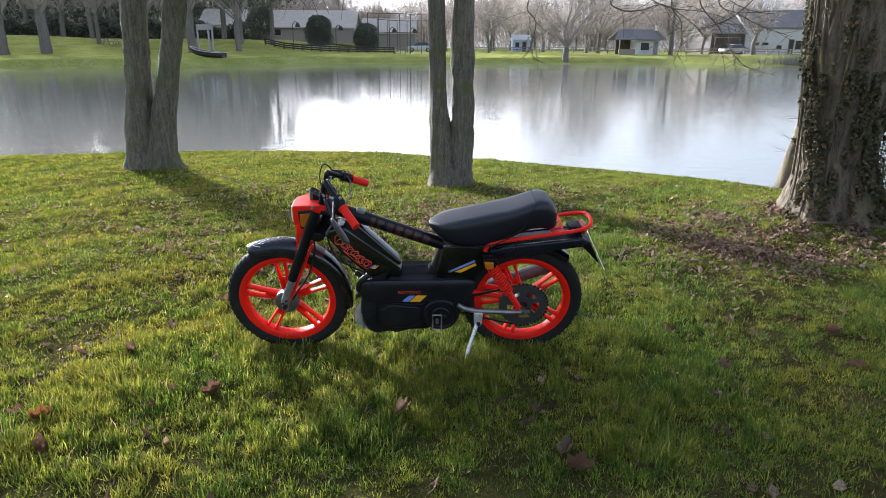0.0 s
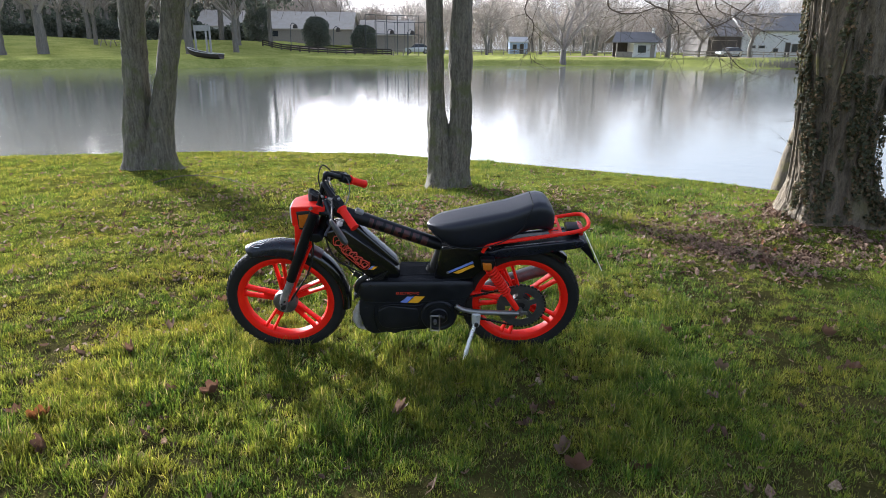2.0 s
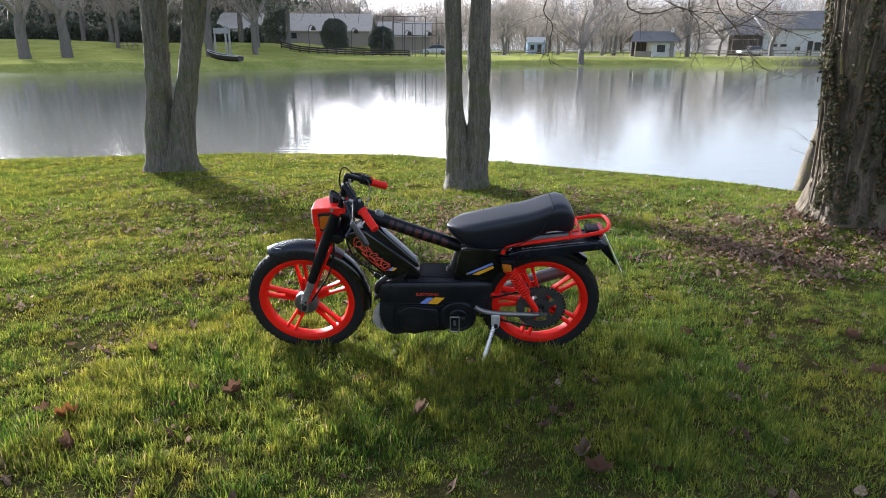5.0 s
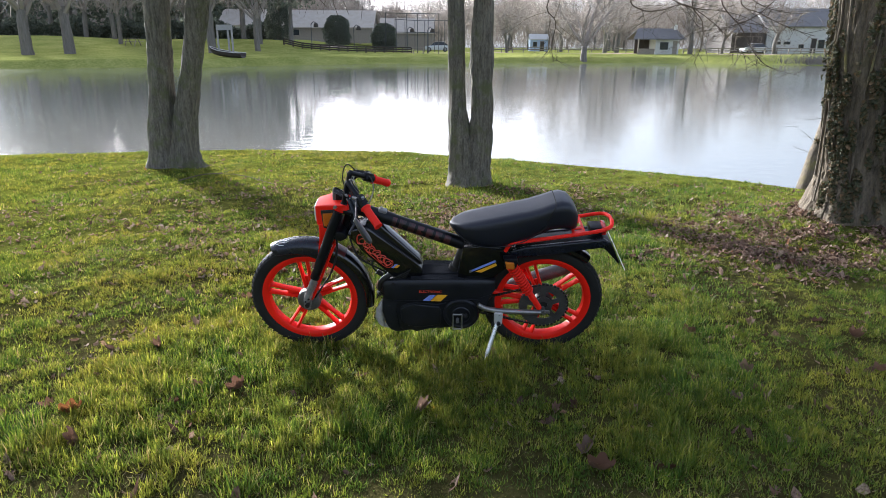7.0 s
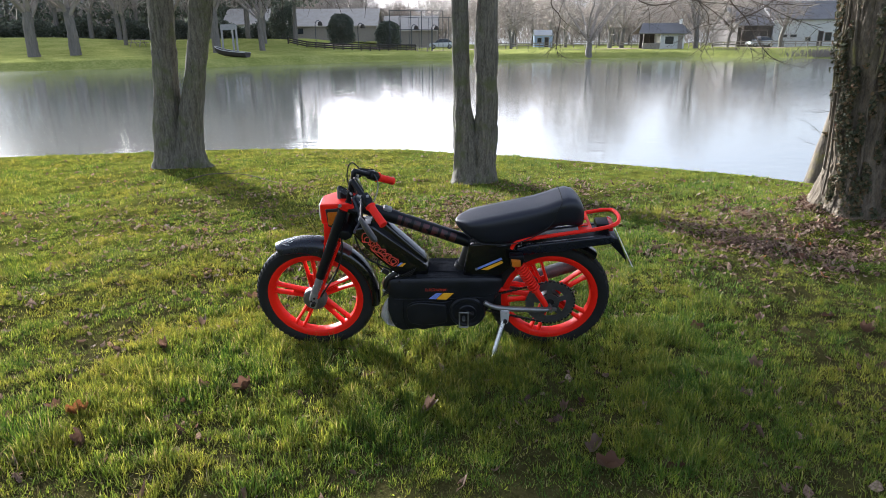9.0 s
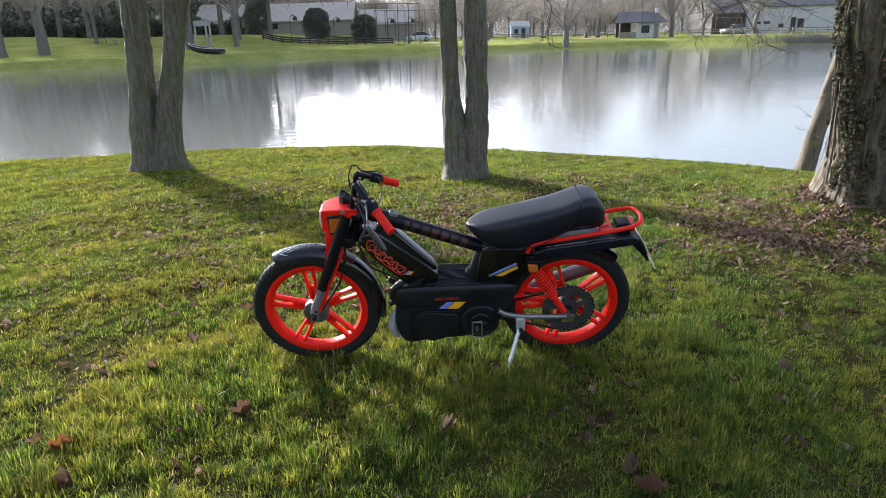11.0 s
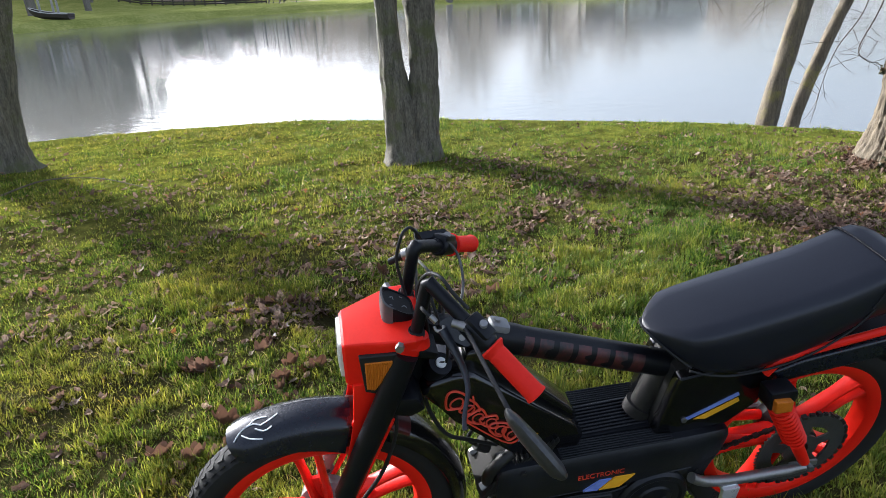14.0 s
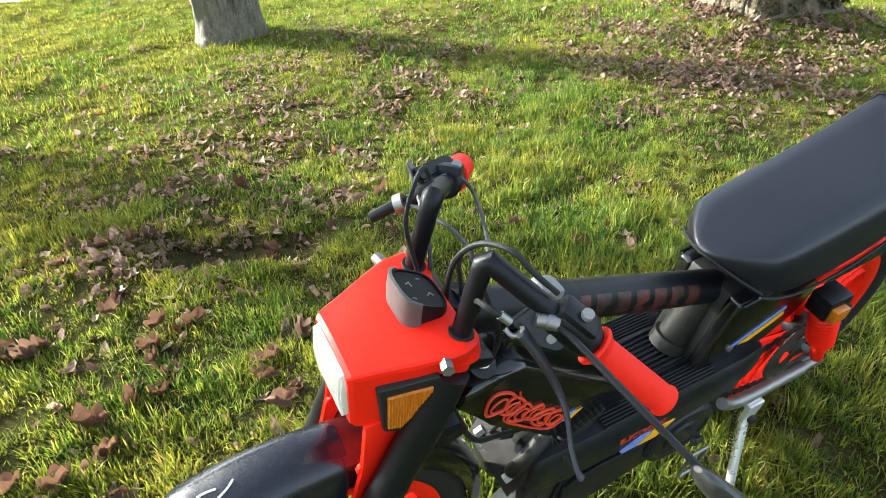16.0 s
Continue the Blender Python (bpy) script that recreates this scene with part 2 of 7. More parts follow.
link(nt, mix(nt, dry.outputs[0], mix(nt, far2.outputs[0], soil.outputs[0], green.outputs[0]), hazed_lawn.outputs[0]), b.inputs["Base Color"])
b.inputs["Roughness"].default_value = 0.95
b.inputs["Specular IOR Level"].default_value = 0.0
bump(nt, b, mix(nt, 0.5, n2.outputs[0], n3.outputs[0]), 0.9, 0.03)

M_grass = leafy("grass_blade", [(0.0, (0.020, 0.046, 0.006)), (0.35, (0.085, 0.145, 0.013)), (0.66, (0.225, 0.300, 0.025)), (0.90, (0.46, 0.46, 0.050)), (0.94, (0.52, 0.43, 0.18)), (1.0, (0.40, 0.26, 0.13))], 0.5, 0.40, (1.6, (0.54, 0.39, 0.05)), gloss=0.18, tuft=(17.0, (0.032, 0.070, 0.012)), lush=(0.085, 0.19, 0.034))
M_thatch = leafy("dry_thatch", [(0.0, (0.035, 0.026, 0.013)), (0.4, (0.10, 0.075, 0.035)), (0.75, (0.22, 0.17, 0.085)), (1.0, (0.40, 0.33, 0.20))], 0.75, 0.2, gloss=0.15)
M_leaf = leafy("dead_leaf", [(0.0, (0.04, 0.022, 0.016)), (0.35, (0.21, 0.135, 0.092)), (0.8, (0.35, 0.245, 0.175)), (0.96, (0.42, 0.32, 0.225)), (1.0, (0.40, 0.14, 0.04))], 0.7, 0.35, gloss=0.25, tuft=(110.0, (0.085, 0.046, 0.030)))
M_leaf_big = leafy("lobed_dead_leaf", [(0.0, (0.07, 0.036, 0.022)), (0.4, (0.15, 0.082, 0.052)), (0.75, (0.24, 0.15, 0.105)), (0.93, (0.36, 0.27, 0.20)), (1.0, (0.42, 0.15, 0.03))], 0.5, 0.42, gloss=0.35, tuft=(150.0, (0.06, 0.028, 0.016)))
nt = M_leaf_big.node_tree
info = nt.nodes.new("ShaderNodeObjectInfo")
for node in [n for n in nt.nodes if n.bl_idname == "ShaderNodeValToRGB"]:
    link(nt, info.outputs["Random"], node.inputs[0])
# far twigs only, lightened to carry the haze in their colour
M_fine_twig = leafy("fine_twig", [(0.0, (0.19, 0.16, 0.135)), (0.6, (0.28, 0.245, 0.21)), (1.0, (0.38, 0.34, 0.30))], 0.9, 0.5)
M_ivy = leafy("ivy_leaf", [(0.0, (0.035, 0.040, 0.020)), (0.5, (0.075, 0.078, 0.036)), (0.75, (0.13, 0.10, 0.05)), (1.0, (0.19, 0.12, 0.06))], 0.6, 0.25, gloss=0.25)
# foliage greyed and lightened, distance haze put into the colour
M_hedge = leafy("evergreen", [(0.0, (0.095, 0.11, 0.085)), (0.6, (0.15, 0.165, 0.125)), (1.0, (0.21, 0.22, 0.17))], 0.85, 0.4, gloss=0.08)

# pond water
M_water, nt, b = nodes_of("pond_water")
b.inputs["Base Color"].default_value = (0.15, 0.155, 0.14, 1)
b.inputs["Roughness"].default_value = 0.06
b.inputs["IOR"].default_value = 1.7
r1, r2 = noise_node(nt, 1.0, 3, 0.55, (2.2, 5.0, 1.0)), noise_node(nt, 1.0, 2, 0.5, (0.10, 0.35, 1.0))
bump(nt, b, mix(nt, 0.35, r1.outputs[0], r2.outputs[0]), 0.11, 0.06)

# ---- ground and pond ----
SHORE_NEAR = ((-80, -40), (-40, -15), (-20, 1), (-12, 5.1), (-8, 6.3), (-6.2, 6.75), (-4.8, 7.1), (-3.6, 7.45), (-2.3, 7.5), (-0.7, 7.35), (1.1, 6.5), (2.5, 5.65),
              (3.6, 4.95), (4.3, 4.2), (5.1, 2.95), (6, 1.0), (7, -3), (9, -10), (14, -30), (30, -60))
SHORE_FAR = ((-90, 30), (-60, 43), (-34, 50.5), (-28, 55.3), (-22, 55), (-20, 59.5), (-15, 63.3), (-10.4, 68), (-0.8, 72.6), (5, 72.8), (15, 76.3), (28.6, 79.6), (35, 75.5),
             (41, 72.5), (60, 62), (120, 40))
WATER_Z = -0.75
near_x, near_y = [np.array(v, float) for v in zip(*SHORE_NEAR)]
far_x, far_y = [np.array(v, float) for v in zip(*SHORE_FAR)]


def step(t):
    t = np.clip(t, 0, 1)
    return t * t * (3 - 2 * t)


def rut(x, y):
    """A short trench full of leaves: 1 along its middle, 0 away from it."""
    ax, ay, bx, by = -0.17, 1.36, -0.55, 1.53
    t = np.clip(((x - ax) * (bx - ax) + (y - ay) * (by - ay)) / ((bx - ax) ** 2 + (by - ay) ** 2), 0, 1)
    d = np.hypot(x - ax - t * (bx - ax), y - ay - t * (by - ay))
    return np.exp(-(d / 0.080) ** 2) * (0.85 + 0.15 * np.sin(14 * t))


def height(x, y):
    """The ground's height; x and y may be arrays."""
    x, y = np.asarray(x, float), np.asarray(y, float)
    yc, yf = np.interp(x, near_x, near_y), np.interp(x, far_x, far_y)
    slope = (np.interp(x + 0.3, near_x, near_y) - np.interp(x - 0.3, near_x, near_y)) / 0.6
    inside = (y - yc) / np.sqrt(1 + slope * slope)
    wob = 0.012 * np.sin(3.1 * x + 1.3 * y) + 0.012 * np.sin(2.3 * y - 1.9 * x + 1) + 0.006 * np.sin(7.7 * x + 5.1 * y) + 0.006 * np.sin(9.3 * y - 6.1 * x)
    near = -0.035 - 0.03 * np.clip(y, -12, 8) + wob * np.clip(inside * -2, 0.2, 1)
    near = near - 0.085 * rut(x, y)
    near = near + 0.20 * np.exp(-(((x - 3.47) / 0.62) ** 2 + ((y - 2.47) / 0.62) ** 2))       # the mound of the big tree
    near = near - 1.3 * step(inside / 1.3 + 0.02)
    d = y - yf
    rise = np.interp(x, (-60, -45, -26, -16, -5), (2.1, 1.6, 1.7, 0.8, 0.0)) * step((d - 12) / 24)
    away = -0.75 - 1.0 * step(-d / 6) + 0.68 * step((d + 0.3) / 2.2) + 0.18 * step(d / 12) + rise + 0.05 * np.sin(x * 0.31 + y * 0.2)
    return np.where(y < 0.5 * (yc + yf), near, away)


def gz(x, y):
    return float(height(x, y))


def spaced(*runs):
    return np.concatenate([np.arange(a, b, s) for a, b, s in runs])


gx = spaced((-1600, -400, 200), (-400, -90, 31), (-90, -50, 4), (-50, -6.4, 1.2), (-6.4, 6.6, 0.09), (6.6, 60, 1.2), (60, 120, 6), (120, 400, 40), (400, 1601, 200))
gy = spaced((-1200, -200, 200), (-200, -20, 18), (-20, -3, 1.2), (-3, 9.6, 0.09), (9.6, 50, 3), (50, 90, 0.6), (90, 130, 3), (130, 400, 30), (400, 1801, 200))
GX, GY = np.meshgrid(gx, gy)
GZ = height(GX, GY)
idx = np.arange(GX.size).reshape(GX.shape)
quads = np.stack([idx[:-1, :-1], idx[:-1, 1:], idx[1:, 1:], idx[1:, :-1]], -1).reshape(-1, 4)
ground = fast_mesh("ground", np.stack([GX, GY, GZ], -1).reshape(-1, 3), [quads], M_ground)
ground.data.polygons.foreach_set("use_smooth", np.ones(len(quads), bool))
tagged(ground, "grassy park ground sloping gently to a pond", "ground", kind="structure")
bm = bmesh.new()
bmesh.ops.create_grid(bm, x_segments=2, y_segments=2, size=1)
bmesh.ops.transform(bm, matrix=Matrix.Translation((20, 24, WATER_Z)) @ Matrix.Diagonal((110, 66, 1, 1)), verts=bm.verts)
water = finish("water", bm, M_water)
tagged(water, "calm pond water with faint ripples", "pond", kind="structure")


# ---- trees ----
def limb(bm, p, way, length, r, rng, depth, twist=0.35, droop=0.0, segs=6, keep=None, split=(2, 3)):
    """A branch that bends, tapers and divides."""
    pts, rad, q, w = [p.copy()], [r], p.copy(), way.normalized()
    steps = 4 if depth else 3
    for i in range(steps):
        w = (w + Vector((rng.uniform(-1, 1), rng.uniform(-1, 1), rng.uniform(-0.5, 0.7) - droop)) * twist * 0.5).normalized()
        q = q + w * (length / steps)
        pts.append(q.copy())
        rad.append(r * (1 - 0.62 * (i + 1) / steps))
    tube(bm, pts, rad, max(3, segs), caps=False)
    if depth:
        for i in range(rng.randint(*split) + 1):
            k = rng.randint(2, steps) if i else steps
            a = pts[k]
            side = Vector((rng.uniform(-1, 1), rng.uniform(-1, 1), rng.uniform(-0.2, 0.8) - droop))
            limb(bm, a, (w * 0.9 + side * 0.8), length * rng.uniform(0.5, 0.75), rad[k] * 0.75, rng, depth - 1, twist, droop, segs - 1, keep, split)


def trunk_ring(c, r, n, rng_phase, rough):
    return [Vector((c[0] + r * (1 + rough * math.sin(3 * a + rng_phase) + 0.6 * rough * math.sin(7 * a - 2 * rng_phase)) * math.cos(a),
                    c[1] + r * (1 + rough * math.sin(3 * a + rng_phase) + 0.6 * rough * math.sin(7 * a - 2 * rng_phase)) * math.sin(a), c[2]))
            for a in [2 * math.pi * k / n for k in range(n)]]


def stem(bm, spine, n=20, phase=0.0, rough=0.05, knots=0.02, fine=5):
    """A trunk through (x, y, z, radius) rows."""
    pts = smooth_path([s[:3] for s in spine], fine)
    rad = [p.x for p in smooth_path([(s[3], 0, 0) for s in spine], fine)]
    rings = []
    for i, (p, r) in enumerate(zip(pts, rad)):
        rr = r * (1 + knots * math.sin(i * 1.7 + phase))
        ring = trunk_ring(p, rr, n, phase + 0.13 * i, rough)
        rings.append([v + (v - p) * (0.11 * noise.noise(Vector((v.x * 9, v.y * 9, v.z * 3 + phase))) + 0.09 * noise.noise(Vector((v.x * 30, v.y * 30, v.z * 9)))) for v in ring])
    loft(bm, rings)
    return pts, rad


def twig_cloud(name, c, radii, n, length, width, seed, material, rise=0.6):
    """Countless thin twigs that fill an egg-shaped crown."""
    r = np.random.RandomState(seed)
    p = r.normal(size=(n, 3))
    p *= (r.rand(n) ** 0.4 / np.linalg.norm(p, axis=1))[:, None]
    out = p + r.normal(0, 0.5, (n, 3)) + [0, 0, rise]
    out /= np.linalg.norm(out, axis=1, keepdims=True)
    p = np.array(c) + p * np.array(radii)
    side = np.cross(out, r.normal(size=(n, 3)))
    side *= (0.5 * width * r.uniform(0.6, 1.4, n) / np.linalg.norm(side, axis=1))[:, None]
    tip = p + out * (length * r.uniform(0.5, 1.4, n))[:, None]
    v = np.stack([p - side, p + side, tip + side * 0.5, tip - side * 0.5], 1).reshape(-1, 3)
    return fast_mesh(name, v, [np.arange(4 * n).reshape(-1, 4)], material)


def forked_tree(name, label, base, stems, seed, material, low=(), shade_twigs=None):
    """A park tree that divides low down; stems: rows of (x, y, z, r) from the fork up; low limbs and the twig cloud are
    unseen, added to shade the grass.
    """
    rng = random.Random(seed)
    t = thing(name, label, "tree", base)
    bm = bmesh.new()
    crown = bmesh.new()
    for k, s in enumerate(stems):
        pts, rad = stem(bm, [(x - base[0], y - base[1], z - base[2], r) for x, y, z, r in s], 44, seed + k, 0.05, 0.010, 10)
        tip, r = pts[-1], rad[-1]
        for i in range(5):
            limb(crown, tip + Vector((0, 0, -0.25 * i)), Vector((rng.uniform(-1, 1), rng.uniform(-1, 1), rng.uniform(0.5, 1.2))), rng.uniform(1.4, 2.2), r * 0.6, rng, 3, 0.4)
    for x, y, z, wx, wy, wz, length, r in low:
        limb(crown, Vector((x, y, z)) - Vector(base), Vector((wx, wy, wz)), length, r, rng, 3, 0.45, 0.0, 6, None, (2, 4))
    part("trunk", bm, material, t, sharp=1.2)
    part("crown", crown, M_twig, t, "bare winter branches")
    if shade_twigs:
        c, r, n = shade_twigs
        twigs = twig_cloud("twig_haze", Vector(c) - Vector(base), r, n, 0.42, 0.013, seed, M_twig)
        twigs.parent = t
        tagged(twigs, "unseen twigs added to shade the grass", kind="stuff")
    return t


MT = (0.31, 4.55, gz(0.31, 4.55) - 0.05)
forked_tree("tree", "grey-barked park tree dividing into two stems near the ground", MT, [
    [(0.25, 4.56, -0.22, 0.235), (0.235, 4.56, 0.0, 0.165), (0.215, 4.56, 0.3, 0.15), (0.165, 4.55, 0.6, 0.11), (0.145, 4.55, 0.96, 0.09), (0.125, 4.55, 1.83, 0.09), (0.08, 4.6, 3.4, 0.075), (-0.1, 4.7, 5.2, 0.05)],
    [(0.38, 4.56, -0.22, 0.225), (0.39, 4.56, 0.0, 0.17), (0.405, 4.56, 0.3, 0.15), (0.425, 4.55, 0.6, 0.122), (0.425, 4.55, 0.96, 0.122), (0.425, 4.55, 1.3, 0.125), (0.43, 4.55, 1.83, 0.11), (0.5, 4.5, 3.4, 0.09), (0.7, 4.5, 5.4, 0.06)]], 3, M_bark,
    # side limbs and twig cloud, unseen, added to dim the grass at right
    [(0.12, 4.58, 2.3, -1, 0.5, 0.35, 1.2, 0.035), (0.10, 4.6, 2.7, -1, 0.9, 0.3, 1.4, 0.035), (0.08, 4.6, 3.2, -0.8, 0.2, 0.3, 1.3, 0.03)], ((-1.3, 6.3, 2.55), (1.9, 0.9, 0.36), 2600))
LT = (-3.57, 5.6, gz(-3.57, 5.6) - 0.05)
forked_tree("tree", "grey-barked park tree with two stems in a wide V", LT, [
    [(-3.66, 5.6, -0.26, 0.32), (-3.67, 5.6, -0.05, 0.235), (-3.68, 5.6, 0.25, 0.20), (-3.67, 5.6, 0.6, 0.17), (-3.63, 5.6, 1.21, 0.147), (-3.58, 5.6, 1.86, 0.147), (-3.5, 5.7, 3.6, 0.12), (-3.6, 5.8, 5.6, 0.08)],
    [(-3.46, 5.6, -0.26, 0.31), (-3.47, 5.6, -0.05, 0.225), (-3.44, 5.6, 0.25, 0.18), (-3.36, 5.6, 0.6, 0.145), (-3.21, 5.6, 1.21, 0.128), (-3.07, 5.6, 1.86, 0.135), (-2.75, 5.5, 3.6, 0.11), (-2.3, 5.4, 5.4, 0.07)]], 8, M_bark,
    # limbs towards +x and twig cloud, unseen, added to dim the right foreground
    [(-2.98, 5.58, 2.25, 1, -0.3, 0.35, 1.5, 0.045), (-2.9, 5.55, 2.6, 1, 0.4, 0.3, 1.7, 0.045), (-2.85, 5.5, 2.9, 0.8, -0.7, 0.4, 1.6, 0.04), (-2.8, 5.5, 3.2, 1, 0.1, 0.35, 1.9, 0.045), (-2.7, 5.5, 3.7, 1, -0.4, 0.4, 1.8, 0.04), (-2.6, 5.45, 4.2, 1, 0.5, 0.5, 1.8, 0.04), (-3.5, 5.7, 3.0, 0.5, 0.9, 0.5, 1.6, 0.04), (-3.52, 5.7, 2.5, 0.7, -0.8, 0.3, 1.5, 0.04)], ((-2.35, 5.7, 2.9), (2.6, 1.3, 0.75), 5400))

# the big furrowed tree with ivy
BT = (3.47, 2.47)
bz = gz(*BT) - 0.06
big_tree = thing("tree", "massive old tree with furrowed bark and ivy up one side", "tree", (*BT, bz))
bm = bmesh.new()
N, prof = 240, [(-0.15, 0.42), (0.0, 0.37), (0.10, 0.335), (0.25, 0.305), (0.45, 0.288), (0.8, 0.300), (1.3, 0.315), (1.9, 0.325), (2.8, 0.30), (4.2, 0.28), (6.0, 0.22)]
rings = []
for z in np.concatenate([np.arange(-0.15, 2.2, 0.025), np.arange(2.2, 6.01, 0.4)]):
    r0 = float(np.interp(z, [p[0] for p in prof], [p[1] for p in prof]))
    flare = max(0.0, 1 - z / 0.7)
    ring = []
    for k in range(N):
        a = 2 * math.pi * k / N
        root = flare * (0.07 * math.sin(5 * a + 0.7) + 0.05 * math.sin(3 * a + 2.0))
        ca, sa = math.cos(a), math.sin(a)
        warp = 0.35 * noise.noise(Vector((4 * ca, 4 * sa, z * 3.1)))
        plate = noise.noise(Vector((9 * ca + warp, 9 * sa - warp, z * 4.2)))
        crack = abs(noise.noise(Vector((15 * ca, 15 * sa, z * 5.0 + warp))))
        fur = 0.022 * noise.noise(Vector((4.5 * ca, 4.5 * sa, z * 1.6))) + 0.016 * plate - 0.013 * max(0.0, 0.13 - crack) / 0.13 + 0.010 * noise.noise(Vector((34 * ca, 34 * sa, z * 15)))
        foot = max(0.0, 1 - z / 0.62) ** 1.6
        r = r0 * (1 + root * 0.8) + fur + foot * (0.17 * math.exp(-((a - 5.65) / 0.65) ** 2))
        ring.append(Vector((r * math.cos(a) - 0.032 * z, r * math.sin(a), z)))
    rings.append(ring)
loft(bm, rings)
part("trunk", bm, M_bark_big, big_tree, "deeply furrowed brown bark", sharp=1.4)
rng = random.Random(11)
bm = bmesh.new()
for i in range(9):
    a = rng.uniform(0, 2 * math.pi)
    limb(bm, Vector((0, 0, rng.uniform(3.5, 6.0))), Vector((math.cos(a), math.sin(a), 0.5)), rng.uniform(2.0, 3.0), 0.09, rng, 3, 0.4)
part("crown", bm, M_twig, big_tree, "bare spreading limbs")


def leaf_cloud(name, spots, size, seed, material, aspect=0.8, normals=None, curl=0.25):
    """Many small four-cornered leaves, each folded along its middle; spots (n, 3)."""
    r = np.random.RandomState(seed)
    n = len(spots)
    a = r.normal(size=(n, 3))
    if normals is not None:
        a = a * 0.55 + normals
    a /= np.linalg.norm(a, axis=1, keepdims=True)
    t = np.cross(a, r.normal(size=(n, 3)))
    t /= np.linalg.norm(t, axis=1, keepdims=True)
    u = np.cross(a, t)
    s = (size * r.uniform(0.6, 1.4, n))[:, None]
    tip, tail = spots + t * s * 0.6, spots - t * s * 0.5
    l, q = spots + u * s * 0.45 * aspect + a * s * curl, spots - u * s * 0.45 * aspect + a * s * curl
    verts = np.stack([tail, l, tip, q], 1).reshape(-1, 3)
    base = np.arange(n)[:, None] * 4
    return fast_mesh(name, verts, [np.concatenate([base + [[0, 1, 2]], base + [[0, 2, 3]]])], material)


rs = np.random.RandomState(4)
zones = ((8000, 2.35, 3.45, 1.05, 3.4, 0.55), (12000, 3.35, 5.75, 0.0, 1.15, 0.0), (8000, 3.35, 5.75, 1.1, 3.4, 0.8), (1200, 2.6, 3.4, 0.55, 1.0, 1.1))   # leaves, angles, heights, gaps
ang = np.concatenate([rs.uniform(a0, a1, n) for n, a0, a1, z0, z1, gap in zones])
zz = np.concatenate([rs.uniform(z0, z1, n) for n, a0, a1, z0, z1, gap in zones])
gap = np.concatenate([np.full(n, gap) for n, a0, a1, z0, z1, gap in zones])
keep = np.sin(zz * 4.1 + ang * 5) + np.sin(zz * 9.3 - ang * 11 + 1) + 0.8 * np.sin(zz * 17 + ang * 23) > gap
ang, zz = ang[keep], zz[keep]
rr = np.interp(zz, [p[0] for p in prof], [p[1] for p in prof]) + 0.17 * np.maximum(0, 1 - zz / 0.62) ** 1.6 * np.exp(-((ang - 5.65) / 0.65) ** 2) + 0.008 + rs.rand(len(zz)) * 0.04
nor = np.stack([np.cos(ang), np.sin(ang), np.full(len(ang), 0.2)], 1)
ivy = leaf_cloud("ivy", np.stack([rr * np.cos(ang) - 0.032 * zz, rr * np.sin(ang), zz], 1), 0.027, 5, M_ivy, 0.9, nor)
ivy.parent = big_tree
tagged(ivy, "dark ivy leaves clinging to the trunk", kind="stuff")
rng = random.Random(88)
for a0, z0, z1, r in ((3.02, 0.30, 2.6, 0.011), (3.25, 0.10, 2.4, 0.009), (2.80, 0.70, 2.8, 0.008), (3.62, 0.20, 2.2, 0.010), (4.0, 0.0, 2.5, 0.009)):
    pts, a = [], a0
    for k in range(14):
        z = z0 + (z1 - z0) * k / 13
        a += rng.uniform(-0.07, 0.07)
        w = float(np.interp(z, [p[0] for p in prof], [p[1] for p in prof])) + 0.016
        pts.append(V(w * math.cos(a) - 0.032 * z, w * math.sin(a), z))
    bm = bmesh.new()
    tube(bm, smooth_path(pts, 3), r, 7)
    part("ivy_stem", bm, M_bark_moss, big_tree, "woody ivy stem on the bark")


def leaning_trunk(label, rows, seed):
    base = (rows[0][0], rows[0][1], gz(rows[0][0], rows[0][1]) - 0.06)
    t = thing("tree", label, "tree", base, "slim trees on the bank")
    bm, rng = bmesh.new(), random.Random(seed)
    pts, rad = stem(bm, [(x - base[0], y - base[1], z - base[2], r) for x, y, z, r in rows], 28, seed, 0.04, 0.02, 8)
    part("trunk", bm, M_bark_moss, t, sharp=1.2)
    crown = bmesh.new()
    for i in range(4):
        limb(crown, pts[-1] - Vector((0, 0, 0.3 * i)), Vector((rng.uniform(-1, 1), rng.uniform(-1, 1), 0.8)), 1.5, rad[-1] * 0.6, rng, 3, 0.4)
    part("crown", crown, M_twig, t, "bare thin branches")


leaning_trunk("slim mossy yellow-green trunk leaning over the bank", [(5.17, 6.34, -1.5, 0.16), (5.21, 6.34, -0.5, 0.128), (5.38, 6.34, 0.42, 0.118), (5.54, 6.34, 1.25, 0.11), (5.80, 6.34, 2.6, 0.09), (6.0, 6.4, 4.4, 0.06)], 21)
leaning_trunk("slim mossy trunk leaning out sideways over the bank", [(5.45, 6.38, -1.5, 0.11), (5.64, 6.38, -0.55, 0.088), (5.92, 6.38, 0.36, 0.078), (6.22, 6.38, 1.1, 0.072), (6.7, 6.38, 2.2, 0.06), (7.1, 6.4, 3.8, 0.04)], 22)


